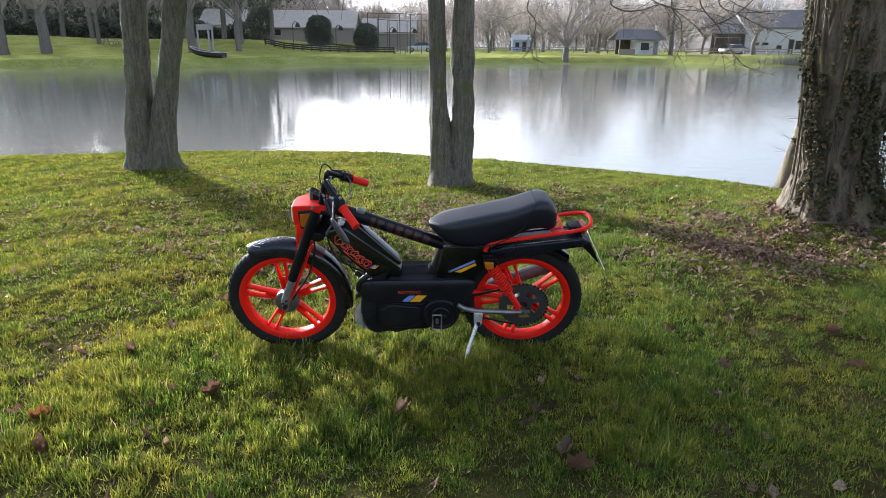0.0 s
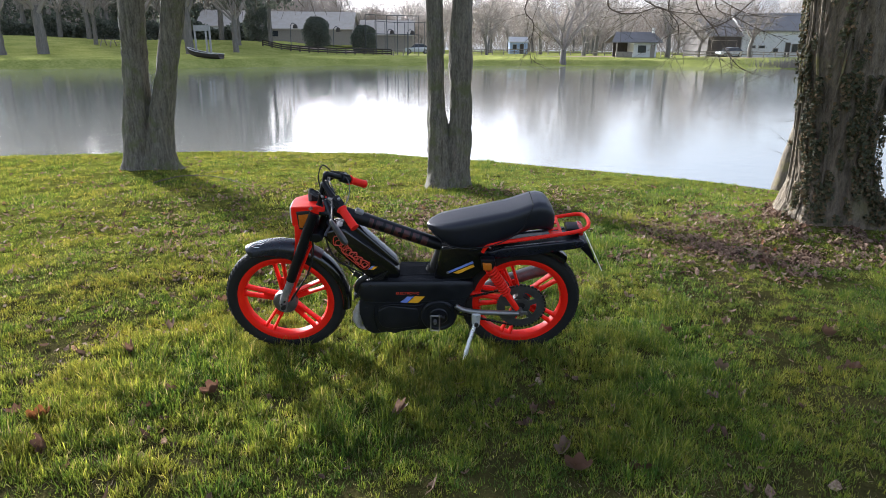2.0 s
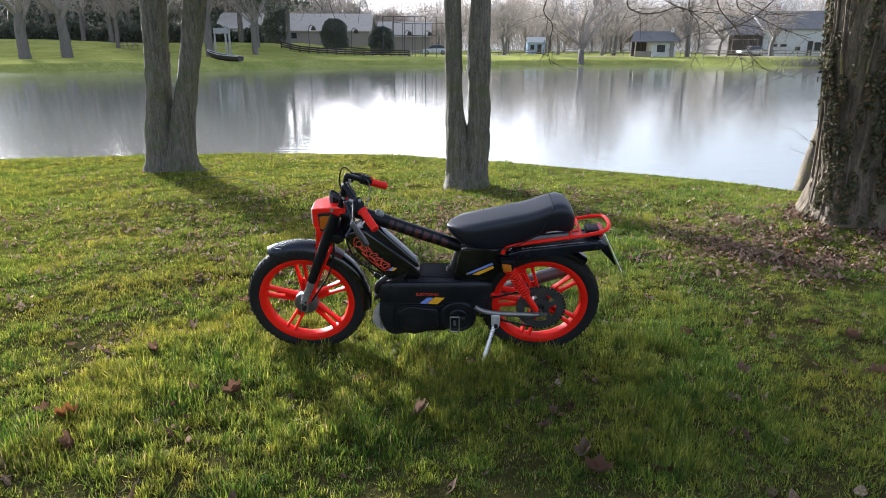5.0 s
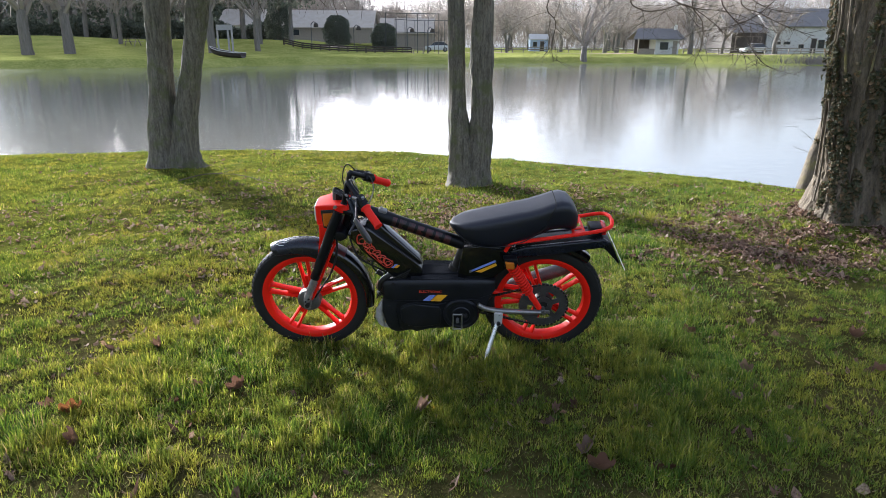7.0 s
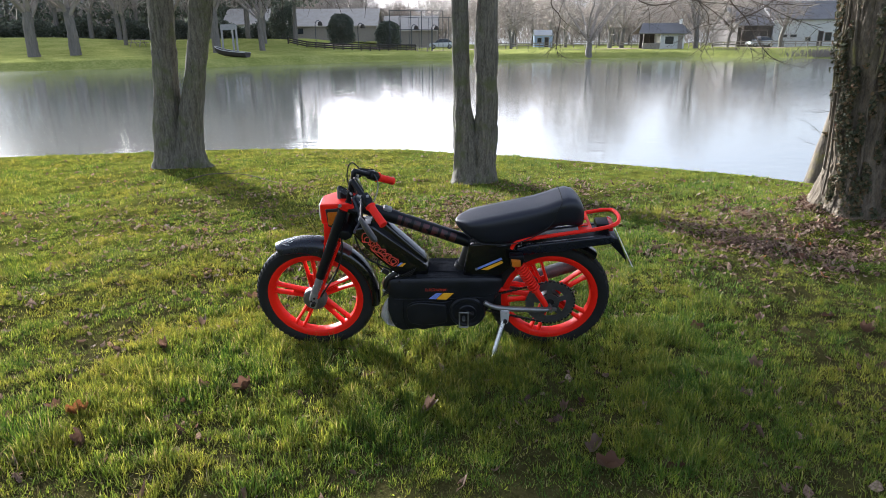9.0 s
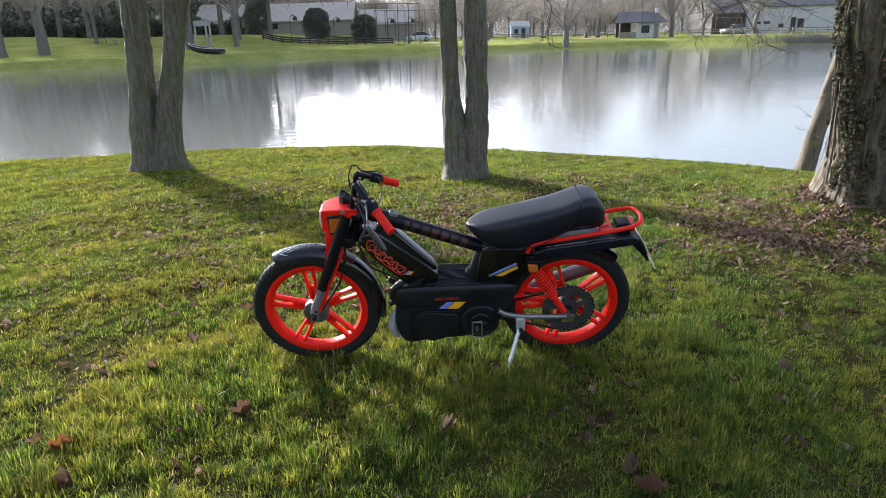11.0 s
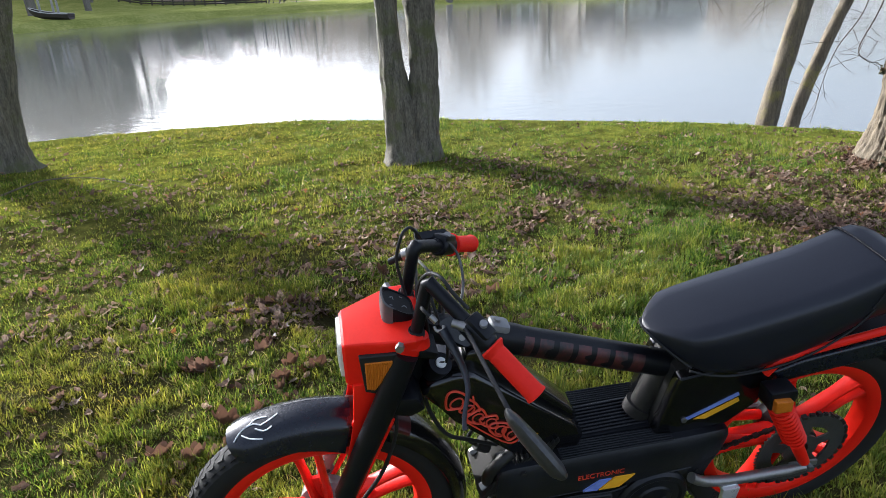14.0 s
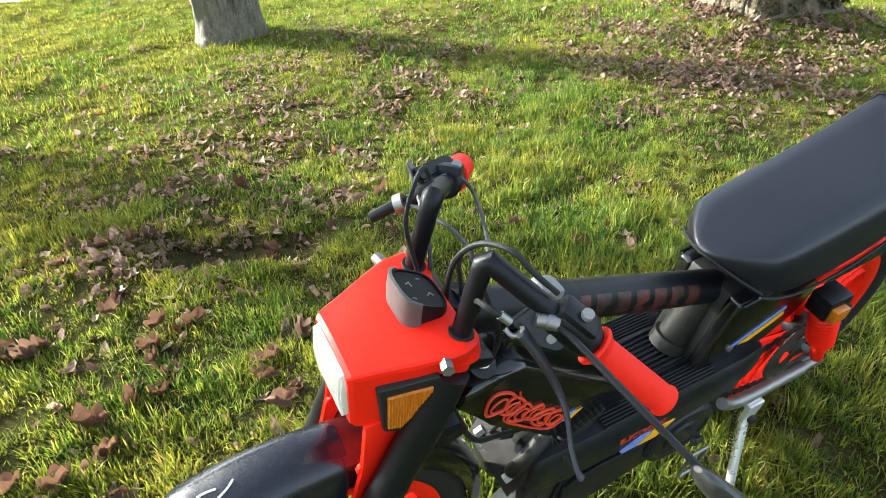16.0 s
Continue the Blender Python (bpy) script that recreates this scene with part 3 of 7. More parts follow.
# drooping bare twigs of the big tree, hanging over the bank
rng = random.Random(77)
for pts in (((3.2, 3.0, 3.0), (2.9, 3.6, 2.3), (2.94, 4.0, 1.82), (3.16, 4.0, 1.69), (3.43, 4.0, 1.57), (3.73, 4.0, 1.48)),
            ((3.2, 3.0, 3.1), (2.6, 3.7, 2.3), (2.47, 4.0, 1.82), (2.59, 4.0, 1.61), (2.61, 4.0, 1.39), (2.55, 4.0, 1.2)),
            ((3.2, 2.9, 2.9), (2.7, 3.7, 2.2), (2.75, 4.0, 1.82), (2.98, 4.0, 1.56), (3.13, 4.0, 1.34), (3.32, 4.0, 1.18), (3.63, 4.0, 1.1)),
            ((3.2, 2.9, 3.2), (2.0, 3.6, 2.3), (1.86, 4.0, 1.85), (1.98, 4.0, 1.72), (2.18, 4.0, 1.72), (2.4, 4.0, 1.77), (2.69, 4.0, 1.61), (2.88, 4.0, 1.45), (3.05, 4.0, 1.29), (3.11, 4.0, 1.07)),
            ((3.2, 3.1, 3.4), (1.5, 3.8, 2.4), (1.05, 4.0, 1.81), (1.13, 4.0, 1.6), (1.1, 4.0, 1.38), (1.13, 4.0, 1.22)),
            ((3.2, 3.0, 3.2), (2.3, 3.8, 2.4), (2.2, 4.1, 1.95), (2.35, 4.1, 1.80), (2.55, 4.1, 1.74), (2.8, 4.1, 1.72), (3.05, 4.1, 1.66), (3.3, 4.1, 1.55)),
            ((3.3, 3.0, 3.1), (3.0, 3.8, 2.4), (3.0, 4.2, 1.98), (3.2, 4.2, 1.80), (3.45, 4.2, 1.72), (3.7, 4.2, 1.70)),
            ((3.3, 3.0, 3.0), (3.5, 3.8, 2.2), (3.25, 4.1, 1.75), (3.05, 4.1, 1.62), (2.85, 4.1, 1.55), (2.7, 4.1, 1.42)),
            ((3.5, 2.9, 2.8), (4.5, 4.0, 1.9), (4.75, 4.5, 1.2), (4.66, 4.5, 0.85), (4.45, 4.5, 0.55), (4.36, 4.5, 0.25), (4.33, 4.5, 0.05)),
            ((3.6, 2.9, 2.6), (4.7, 4.2, 1.5), (4.75, 4.4, 0.9), (4.6, 4.4, 0.55), (4.72, 4.4, 0.42), (4.85, 4.4, 0.40))):
    bm = bmesh.new()
    path = smooth_path([V(*p) - V(*BT, bz) for p in pts], 5)
    n = len(path)
    tube(bm, path, [0.0085 * (1 - i / n) ** 1.6 + 0.0026 for i in range(n)], 6)
    for i in range(n // 4, n - 1):
        if rng.random() < 0.85:
            limb(bm, path[i], Vector((rng.uniform(-1, 1), rng.uniform(-0.5, 0.5), rng.uniform(-0.9, 0.4))), rng.uniform(0.12, 0.5), 0.0030, rng, 2, 0.5, 0.2, 4)
    part("drooping_branch", bm, M_twig, big_tree, "thin drooping bare branch")


# ---- moped ----
M_red = surface("red_paint", (0.70, 0.011, 0.003), (0.82, 0.019, 0.005), 14, 0.32, 0.46, fine=180, relief=0.04, gloss=0.2)
M_rubber_red = surface("red_rubber", (0.68, 0.014, 0.006), (0.80, 0.024, 0.010), 30, 0.5, 0.65, fine=220, relief=0.1, gloss=0.2)
M_black = surface("black_paint", (0.003, 0.003, 0.0035), (0.007, 0.007, 0.008), 9, 0.12, 0.24, fine=150, relief=0.03, coat=0.3, gloss=0.5)
M_plastic = surface("black_plastic", (0.003, 0.0034, 0.005), (0.007, 0.0078, 0.0105), 22, 0.34, 0.5, fine=300, relief=0.12, gloss=0.24)
M_navy = surface("dark_blue_black_paint", (0.005, 0.006, 0.011), (0.010, 0.012, 0.019), 10, 0.18, 0.34, fine=140, relief=0.03, coat=0.15, gloss=0.35)
M_seat = surface("black_vinyl", (0.007, 0.008, 0.013), (0.013, 0.0145, 0.022), 7, 0.34, 0.46, fine=260, relief=0.12, depth=0.001, gloss=0.42)
M_tyre = surface("tyre_rubber", (0.007, 0.007, 0.007), (0.018, 0.017, 0.015), 16, 0.7, 0.88, fine=120, relief=0.2, gloss=0.3)
M_chrome = surface("worn_chrome", (0.66, 0.66, 0.66), (0.84, 0.84, 0.83), 18, 0.22, 0.42, metal=0.6, fine=150, relief=0.06)
M_alloy = surface("dull_alloy", (0.20, 0.195, 0.185), (0.38, 0.37, 0.355), 25, 0.4, 0.6, metal=0.9, fine=150, relief=0.15)
M_lever = surface("dark_lever_alloy", (0.010, 0.011, 0.014), (0.034, 0.037, 0.046), 20, 0.35, 0.5, metal=0.2, fine=160)
M_cable = surface("worn_cable_sheath", (0.02, 0.02, 0.02), (0.12, 0.12, 0.117), 28, 0.4, 0.6, fine=90, spread=0.14)
M_pitted = surface("pitted_grey_metal", (0.11, 0.105, 0.095), (0.30, 0.295, 0.28), 22, 0.5, 0.7, metal=0.35, fine=90, relief=0.3)
M_scoop = surface("stained_pale_metal", (0.22, 0.205, 0.18), (0.56, 0.54, 0.50), 18, 0.5, 0.75, metal=0.3, fine=80, relief=0.3)
M_steel = surface("dark_steel", (0.010, 0.0095, 0.009), (0.040, 0.038, 0.035), 30, 0.4, 0.65, metal=0.5, fine=200, relief=0.2)
M_shell = surface("scuffed_silver", (0.010, 0.010, 0.010), (0.06, 0.06, 0.058), 14, 0.25, 0.45, metal=0.1, fine=120, relief=0.1, spread=0.18)
M_grey = surface("grey_plastic", (0.14, 0.14, 0.14), (0.22, 0.22, 0.22), 20, 0.5, fine=200)
M_orange = surface("orange_lens", (0.42, 0.11, 0.006), (0.58, 0.18, 0.012), 60, 0.3, fine=300, relief=0.1)
M_lens = surface("headlamp_lens", (0.60, 0.57, 0.49), (0.78, 0.75, 0.67), 40, 0.15, fine=240, relief=0.05, coat=0.5)
M_tail = surface("red_lens", (0.30, 0.01, 0.01), (0.42, 0.02, 0.015), 40, 0.2, coat=0.5)
M_white = surface("white_paint", (0.70, 0.70, 0.68), (0.82, 0.82, 0.80), 30, 0.45)
M_blue = surface("blue_decal", (0.16, 0.22, 0.62), (0.24, 0.32, 0.72), 60, 0.4)
M_amber = surface("amber_decal", (0.80, 0.36, 0.01), (0.9, 0.46, 0.02), 60, 0.4)
M_redmark = surface("red_decal", (0.52, 0.035, 0.015), (0.64, 0.06, 0.022), 80, 0.45)
M_dullred = surface("faded_red_decal", (0.006, 0.004, 0.005), (0.070, 0.012, 0.012), 26, 0.45, fine=90, spread=0.10)
M_hoodgrey = surface("pale_grey_plastic", (0.055, 0.055, 0.054), (0.10, 0.10, 0.098), 24, 0.5, fine=200)
M_cover = surface("scuffed_black_cover", (0.004, 0.0045, 0.006), (0.014, 0.015, 0.019), 11, 0.3, 0.55, fine=140, relief=0.12, gloss=0.32, spread=0.2)
M_hub = surface("dull_grey_hub", (0.07, 0.067, 0.062), (0.20, 0.195, 0.185), 26, 0.45, 0.65, metal=0.6, fine=160, relief=0.2)
M_sprocket = surface("oily_sprocket_steel", (0.035, 0.034, 0.032), (0.10, 0.098, 0.09), 26, 0.35, 0.55, metal=0.4, fine=160, relief=0.2)
M_red_reflection = surface("dark_red_reflection", (0.012, 0.004, 0.005), (0.10, 0.008, 0.008), 16, 0.3, 0.45, spread=0.16)
M_hole = surface("deep_black", (0.003, 0.003, 0.003), (0.006, 0.006, 0.006), 10, 0.7)

LEAN = 11.0
moped = new("moped")
moped.matrix_world = pose(0, 0.053, 0, LEAN, 0, 0)
tagged(moped, "black and red-orange moped leaning on its side stand on the grass", "moped")
FX, RX, HZ = -0.555, 0.547, 0.247


def mp(name, bm, material, label="", parent=None, sharp=0.6):
    return part(name, bm, material, parent or moped, label, sharp)


def wheel(name, cx, phase, label):
    c = (cx, 0, HZ)
    bm = bmesh.new()
    lathe(bm, [(0.196, -0.020), (0.205, -0.027), (0.224, -0.029), (0.231, -0.026), (0.226, -0.018), (0.214, -0.012), (0.214, 0.012), (0.226, 0.018), (0.231, 0.026), (0.224, 0.029), (0.205, 0.027), (0.196, 0.020), (0.190, 0.0)], c, 72, close_profile=True)
    rim = mp(name, bm, M_red, label)
    bm = bmesh.new()
    prof = [(0.224, -0.027), (0.236, -0.034), (0.254, -0.037), (0.268, -0.033), (0.277, -0.022), (0.281, -0.010), (0.281, 0.010), (0.277, 0.022), (0.268, 0.033), (0.254, 0.037), (0.236, 0.034), (0.224, 0.027)]
    lathe(bm, prof, c, 96, close_profile=True)
    for i in range(64):
        for s, off in ((-1, 0.0), (1, 0.5)):
            a = 2 * math.pi * (i + off) / 64
            for r, y, sy in ((0.2811, 0.0085, 0.013), (0.2722, 0.0250, 0.010)):
                turn = Euler((0, -a, 0)).to_matrix() @ Euler((0, 0, 0.35 * s)).to_matrix() @ Euler((s * (0.0 if y < 0.02 else 0.75), 0, 0)).to_matrix()
                p = Vector((cx + r * math.cos(a), s * y, HZ + r * math.sin(a)))
                # box: local x outwards, y across, z along the tread
                m = Matrix.Translation(p) @ Euler((0, -a, 0)).to_matrix().to_4x4() @ Euler((0, 0, -s * (0.0 if y < 0.02 else 0.85))).to_matrix().to_4x4() @ Euler((0.3 * s, 0, 0)).to_matrix().to_4x4() @ Matrix.Diagonal((0.0014, sy, 0.015, 1))
                made = bmesh.ops.create_cube(bm, size=1.0)
                bmesh.ops.transform(bm, matrix=m, verts=made["verts"])
    mp("tyre", bm, M_tyre, "black tyre with block tread", rim)
    for i in range(5):
        for s in (-1, 1):
            bm = bmesh.new()
            a = phase + 2 * math.pi * i / 5
            ca, sa = math.cos(a), math.sin(a)
            rings = []
            for r, w, h, o in ((0.030, 0.011, 0.022, 0.011), (0.06, 0.0085, 0.019, 0.0130), (0.14, 0.0066, 0.016, 0.0175), (0.18, 0.007, 0.018, 0.0195), (0.200, 0.011, 0.021, 0.021)):
                p = Vector((cx + r * ca - s * o * sa, 0, HZ + r * sa + s * o * ca))
                side, out = Vector((-sa, 0, ca)), Vector((0, 1, 0))
                rings.append([p + side * w * x + out * h * y for x, y in ((-1, -0.6), (-0.5, -1), (0.5, -1), (1, -0.6), (1, 0.6), (0.5, 1), (-0.5, 1), (-1, 0.6))])
            loft(bm, rings)
            mp("spoke", bm, M_red, "", rim)
        bm = bmesh.new()
        a = phase + 2 * math.pi * i / 5
        box(bm, (cx + 0.075 * math.cos(a), 0, HZ + 0.075 * math.sin(a)), (0.07, 0.008, 0.024), 0.0, Euler((0, -a, 0)).to_matrix())
        mp("spoke_web", bm, M_red, "", rim)
    return rim


front_wheel = wheel("front_wheel", FX, radians(24), "red five-spoke cast front wheel")
rear_wheel = wheel("rear_wheel", RX, radians(38), "red five-spoke cast rear wheel")
bm = bmesh.new()
lathe(bm, [(0.0, -0.062), (0.030, -0.060), (0.050, -0.054), (0.056, -0.046), (0.056, -0.020), (0.04, 0.0), (0.056, 0.022), (0.05, 0.05), (0.0, 0.052)], (FX, 0, HZ), 40)
mp("hub", bm, M_hub, "grey drum brake hub", front_wheel)
bm = bmesh.new()
lathe(bm, [(0.0, -0.055), (0.045, -0.052), (0.05, -0.03), (0.04, 0.0), (0.056, 0.03), (0.05, 0.055), (0.0, 0.06)], (RX, 0, HZ), 40)
mp("hub", bm, M_steel, "dark rear hub", rear_wheel)
# rear sprocket with windows and teeth
bm = bmesh.new()
lathe(bm, [(0.074, -0.0605), (0.110, -0.0605), (0.112, -0.0585), (0.110, -0.0560), (0.074, -0.0560)], (RX, 0, HZ - 0.005), 64, close_profile=True)
lathe(bm, [(0.020, -0.061), (0.044, -0.061), (0.044, -0.055), (0.020, -0.055)], (RX, 0, HZ - 0.005), 40, close_profile=True)
for i in range(5):
    a = 2 * math.pi * i / 5 + 0.4
    box(bm, (RX + 0.060 * math.cos(a), -0.058, HZ - 0.005 + 0.060 * math.sin(a)), (0.040, 0.004, 0.026), 0.0, Euler((0, -a, 0)).to_matrix())
for i in range(60):
    a = 2 * math.pi * i / 60
    box(bm, (RX + 0.113 * math.cos(a), -0.058, HZ - 0.005 + 0.113 * math.sin(a)), (0.006, 0.0025, 0.0045), 0.0, Euler((0, -a, 0)).to_matrix())
mp("sprocket", bm, M_sprocket, "oily dark rear sprocket", rear_wheel)
# chain: links along the two runs and round the sprockets
bm = bmesh.new()
loop = []
for i in range(25):
    a = radians(112 - 224 * i / 24)
    loop.append((RX + 0.114 * math.cos(a), HZ - 0.005 + 0.114 * math.sin(a)))
for i in range(9):
    a = radians(-112 - 136 * i / 8)
    loop.append((0.245 + 0.035 * math.cos(a), 0.235 + 0.035 * math.sin(a)))
dense = []
for (x0, z0), (x1, z1) in zip(loop, loop[1:] + loop[:1]):
    n = max(1, round(math.hypot(x1 - x0, z1 - z0) / 0.0125))
    dense += [(x0 + (x1 - x0) * k / n, z0 + (z1 - z0) * k / n, math.atan2(z1 - z0, x1 - x0)) for k in range(n)]
for i, (x, z, a) in enumerate(dense):
    box(bm, (x, -0.058, z), (0.0115, 0.010 if i % 2 else 0.006, 0.008), 0.0, Euler((0, -a, 0)).to_matrix())
mp("chain", bm, M_steel, "greasy drive chain")


def both(make):
    for s in (-1, 1):
        make(s)


# fork
def fork_leg(s):
    y = s * 0.082
    bm = bmesh.new()
    tube(bm, [(-0.375, y * 0.95, 0.728), (-0.404, y, 0.655), (-0.508, y, 0.392)], [0.021, 0.0225, 0.0215], 18)
    leg = mp("fork_leg", bm, M_plastic, "black fork leg sleeve")
    bm = bmesh.new()
    tube(bm, [(-0.506, y, 0.397), (-0.552, y, 0.285), (-0.560, y, 0.265)], [0.0165, 0.0165, 0.013], 14)
    mp("slider", bm, M_pitted, "silver fork slider", leg)
    bm = bmesh.new()
    prism(bm, [(-0.575, 0.222), (-0.548, 0.215), (-0.528, 0.285), (-0.541, 0.325), (-0.565, 0.315)], y - 0.004 - s * 0.01, y + 0.004 - s * 0.01, 0.002)
    bracket = mp("fork_end", bm, M_pitted, "pressed silver fork end", leg)
    bm = bmesh.new()
    for x, z, r in ((-0.555, 0.247, 0.011), (-0.545, 0.285, 0.006), (-0.560, 0.27, 0.005)):
        rod(bm, (x, y - 0.016, z), (x, y + 0.016, z), r, 6)
    mp("axle_nut", bm, M_steel, "", leg)
    bm = bmesh.new()
    tube(bm, smooth_path([(-0.405, s * 0.060, 0.560), (-0.418, s * 0.066, 0.535), (-0.465, s * 0.068, 0.425), (-0.512, s * 0.07, 0.315), (-0.535, s * 0.07, 0.27)], 4), 0.0065, 8)
    mp("stay", bm, M_red, "red mudguard stay")


both(fork_leg)
bm = bmesh.new()
prism(bm, [(-0.415, 0.60), (-0.375, 0.585), (-0.345, 0.60), (-0.36, 0.63), (-0.40, 0.635)], -0.09, 0.09, 0.006)
prism(bm, [(-0.375, 0.722), (-0.325, 0.705), (-0.318, 0.720), (-0.36, 0.740)], -0.08, 0.08, 0.005)
rod(bm, (-0.365, 0, 0.585), (-0.318, 0, 0.74), 0.026, 18)
mp("fork_crown", bm, M_plastic, "black steering head and yokes")


# front mudguard: a U section swept round the wheel
def guard(name, cx, r_top, r_edge, half, a0, a1, steps, material, label, nose=0.0, skirt=0.0):
    bm = bmesh.new()
    rings = []
    for i in range(steps + 1):
        t = i / steps
        a = radians(a0 + (a1 - a0) * t)
        w = half * (1 - nose * max(0.0, 1 - t / 0.12) ** 1.5 * 0.6)
        lift = nose * 0.02 * max(0.0, 1 - t / 0.3)
        outer, inner = [], []
        edge = r_edge - skirt * t
        for k in range(9):
            u = -1 + 2 * k / 8
            r = edge + (r_top - edge) * (1 - abs(u) ** 2.6) + lift * (1 - abs(u))
            y = w * math.sin(u * math.pi / 2)
            outer.append(V(cx + r * math.cos(a), y, HZ + r * math.sin(a)))
            inner.append(V(cx + (r - 0.003) * math.cos(a), y * 0.94, HZ + (r - 0.003) * math.sin(a)))
        rings.append(outer + inner[::-1])
    loft(bm, rings)
    return mp(name, bm, material, label)


fg = guard("front_mudguard", FX, 0.311, 0.274, 0.052, 120, 76, 24, M_navy, "glossy black front mudguard with a white emblem", 0.35, 0.04)
guard("mudguard_rear_half", FX, 0.306, 0.272, 0.046, 78, -8, 24, M_black, "black mudguard behind the fork")
# red cheeks along the fork legs, each with a bolted ear
def fork_cheek(s):
    bm = bmesh.new()
    prism(bm, [(-0.470, 0.655), (-0.424, 0.655), (-0.430, 0.600), (-0.446, 0.560), (-0.488, 0.458), (-0.497, 0.462), (-0.474, 0.560)], s * 0.055, s * 0.062, 0.002)
    cheek = mp("fork_cheek", bm, M_red, "red panel along the fork leg")
    bm = bmesh.new()
    tube(bm, [(-0.466, s * 0.050, 0.551), (-0.466, s * 0.056, 0.551)], 0.014, 18)
    prism(bm, [(-0.470, 0.562), (-0.446, 0.566), (-0.446, 0.540), (-0.470, 0.540)], s * 0.050, s * 0.056, 0.001)
    ear = mp("ear", bm, M_red, "", cheek)
    bm = bmesh.new()
    rod(bm, (-0.466, s * 0.055, 0.551), (-0.466, s * 0.0615, 0.551), 0.0055, 6)
    mp("bolt", bm, M_steel, "", cheek)


both(fork_cheek)

# headlamp shroud
bm = bmesh.new()
rings = []
for x, zb, zt, w in ((-0.481, 0.650, 0.741, 0.048), (-0.476, 0.645, 0.746, 0.052), (-0.445, 0.643, 0.753, 0.062), (-0.412, 0.655, 0.759, 0.074), (-0.385, 0.690, 0.762, 0.082), (-0.358, 0.718, 0.760, 0.083), (-0.344, 0.730, 0.755, 0.076)):
    h = zt - zb
    rings.append([V(x, sy * w, zb + h * f) for sy, f in ((-0.90, 0.0), (-0.985, 0.05), (-1.0, 0.45), (-0.985, 0.885), (-0.965, 0.925), (-0.925, 0.945), (-0.5, 0.985), (0.0, 1.0), (0.5, 0.985), (0.925, 0.945), (0.965, 0.925), (0.985, 0.885), (1.0, 0.45), (0.985, 0.05), (0.90, 0.0))])
loft(bm, rings)
shroud = mp("headlamp_shroud", bm, M_red, "angular red headlamp shroud", sharp=0.22)
bm = bmesh.new()
rings = []
for i in range(49):
    y = -0.0435 + 0.087 * i / 48
    e = max(0.0, (abs(y) - 0.036) / 0.0075) ** 2
    x1 = -0.4865 - (0.0012 if i % 2 else 0.0) + 0.004 * e
    z0, z1 = 0.656 + 0.010 * e, 0.737 - 0.012 * e
    rings.append([V(-0.478, y, z0), V(x1, y, z0 + 0.004), V(x1 - 0.0025, y, 0.697), V(x1, y, z1 - 0.004), V(-0.478, y, z1)])
loft(bm, rings)
mp("lens", bm, M_lens, "milky ribbed headlamp lens", shroud)
# dark red mirrored in the black guard, put in as a coloured strip
guard("mudguard_reflection", FX, 0.3085, 0.290, 0.040, 77, 52, 10, M_red_reflection, "dark red reflection put in as colour on the mudguard")
bm = bmesh.new()
prism(bm, [(-0.456, 0.657), (-0.420, 0.657), (-0.416, 0.60), (-0.403, 0.55), (-0.432, 0.545), (-0.447, 0.60)], -0.050, 0.050, 0.006)
neck = mp("shroud_neck", bm, M_red, "red panel between the fork legs", shroud)
for s in (-1, 1):
    for i in range(3):
        for j in range(2):
            bm = bmesh.new()
            box(bm, (-0.440 + 0.013 * j - 0.002 * i, s * 0.0502, 0.628 - 0.010 * i), (0.008, 0.002, 0.004), 0.0, Euler((0, 0.5, 0)).to_matrix())
            mp("vent_slot", bm, M_hole, "", neck)


def front_indicator(s):
    side = lambda x, z, off: V(x, s * (0.0625 + 0.31 * (x + 0.445) + off), z)
    ring = ((-0.455, 0.723), (-0.392, 0.738), (-0.392, 0.716), (-0.428, 0.640), (-0.449, 0.643))
    bm = bmesh.new()
    loft(bm, [[side(x, z, o) for x, z in ring] for o in (-0.004, 0.007)])
    bmesh.ops.bevel(bm, geom=list(bm.edges), offset=0.0015, segments=1, affect="EDGES")
    ind = mp("indicator", bm, M_hole, "black-framed orange front indicator")
    bm = bmesh.new()
    rings = []
    for i in range(33):
        x = -0.446 + 0.046 * i / 32
        top = 0.7125 + 0.24 * (x + 0.446)
        low = 0.652 + max(0.0, (x + 0.432) * 1.75)
        o = 0.0095 + (0.0012 if i % 2 else 0.0)
        rings.append([side(x, low, 0.004), side(x, low + 0.001, o), side(x, top - 0.001, o), side(x, top, 0.004)])
    loft(bm, rings)
    mp("indicator_lens", bm, M_orange, "ribbed orange lens", ind, sharp=0.2)


both(front_indicator)


# speedometer between the handlebar stems
def pebble(cx, cy, ax, ay, n=32, power=0.62):
    """A rounded rectangle round (cx, cy)."""
    out = []
    for k in range(n):
        a = 2 * math.pi * k / n
        c, q = math.cos(a), math.sin(a)
        out.append((cx + ax * math.copysign(abs(c) ** power, c), cy + ay * math.copysign(abs(q) ** power, q)))
    return out


slope = lambda x: 0.7965 - (x + 0.402) * 0.62
bm = bmesh.new()
foot, mid, brim, well = pebble(-0.378, 0.0, 0.029, 0.032), pebble(-0.377, 0.0, 0.0275, 0.0310), pebble(-0.3765, 0.0, 0.0265, 0.0302), pebble(-0.3765, 0.0, 0.0248, 0.0285)
loft(bm, [[V(x, y, 0.748) for x, y in foot], [V(x, y, 0.5 * (0.752 + slope(x))) for x, y in mid], [V(x, y, slope(x) - 0.001) for x, y in mid], [V(x, y, slope(x) + 0.002) for x, y in brim], [V(x, y, slope(x) + 0.001) for x, y in well], [V(x, y, slope(x) - 0.006) for x, y in well]])
speedo = mp("speedometer", bm, M_plastic, "rounded black speedometer with a pale front hood")
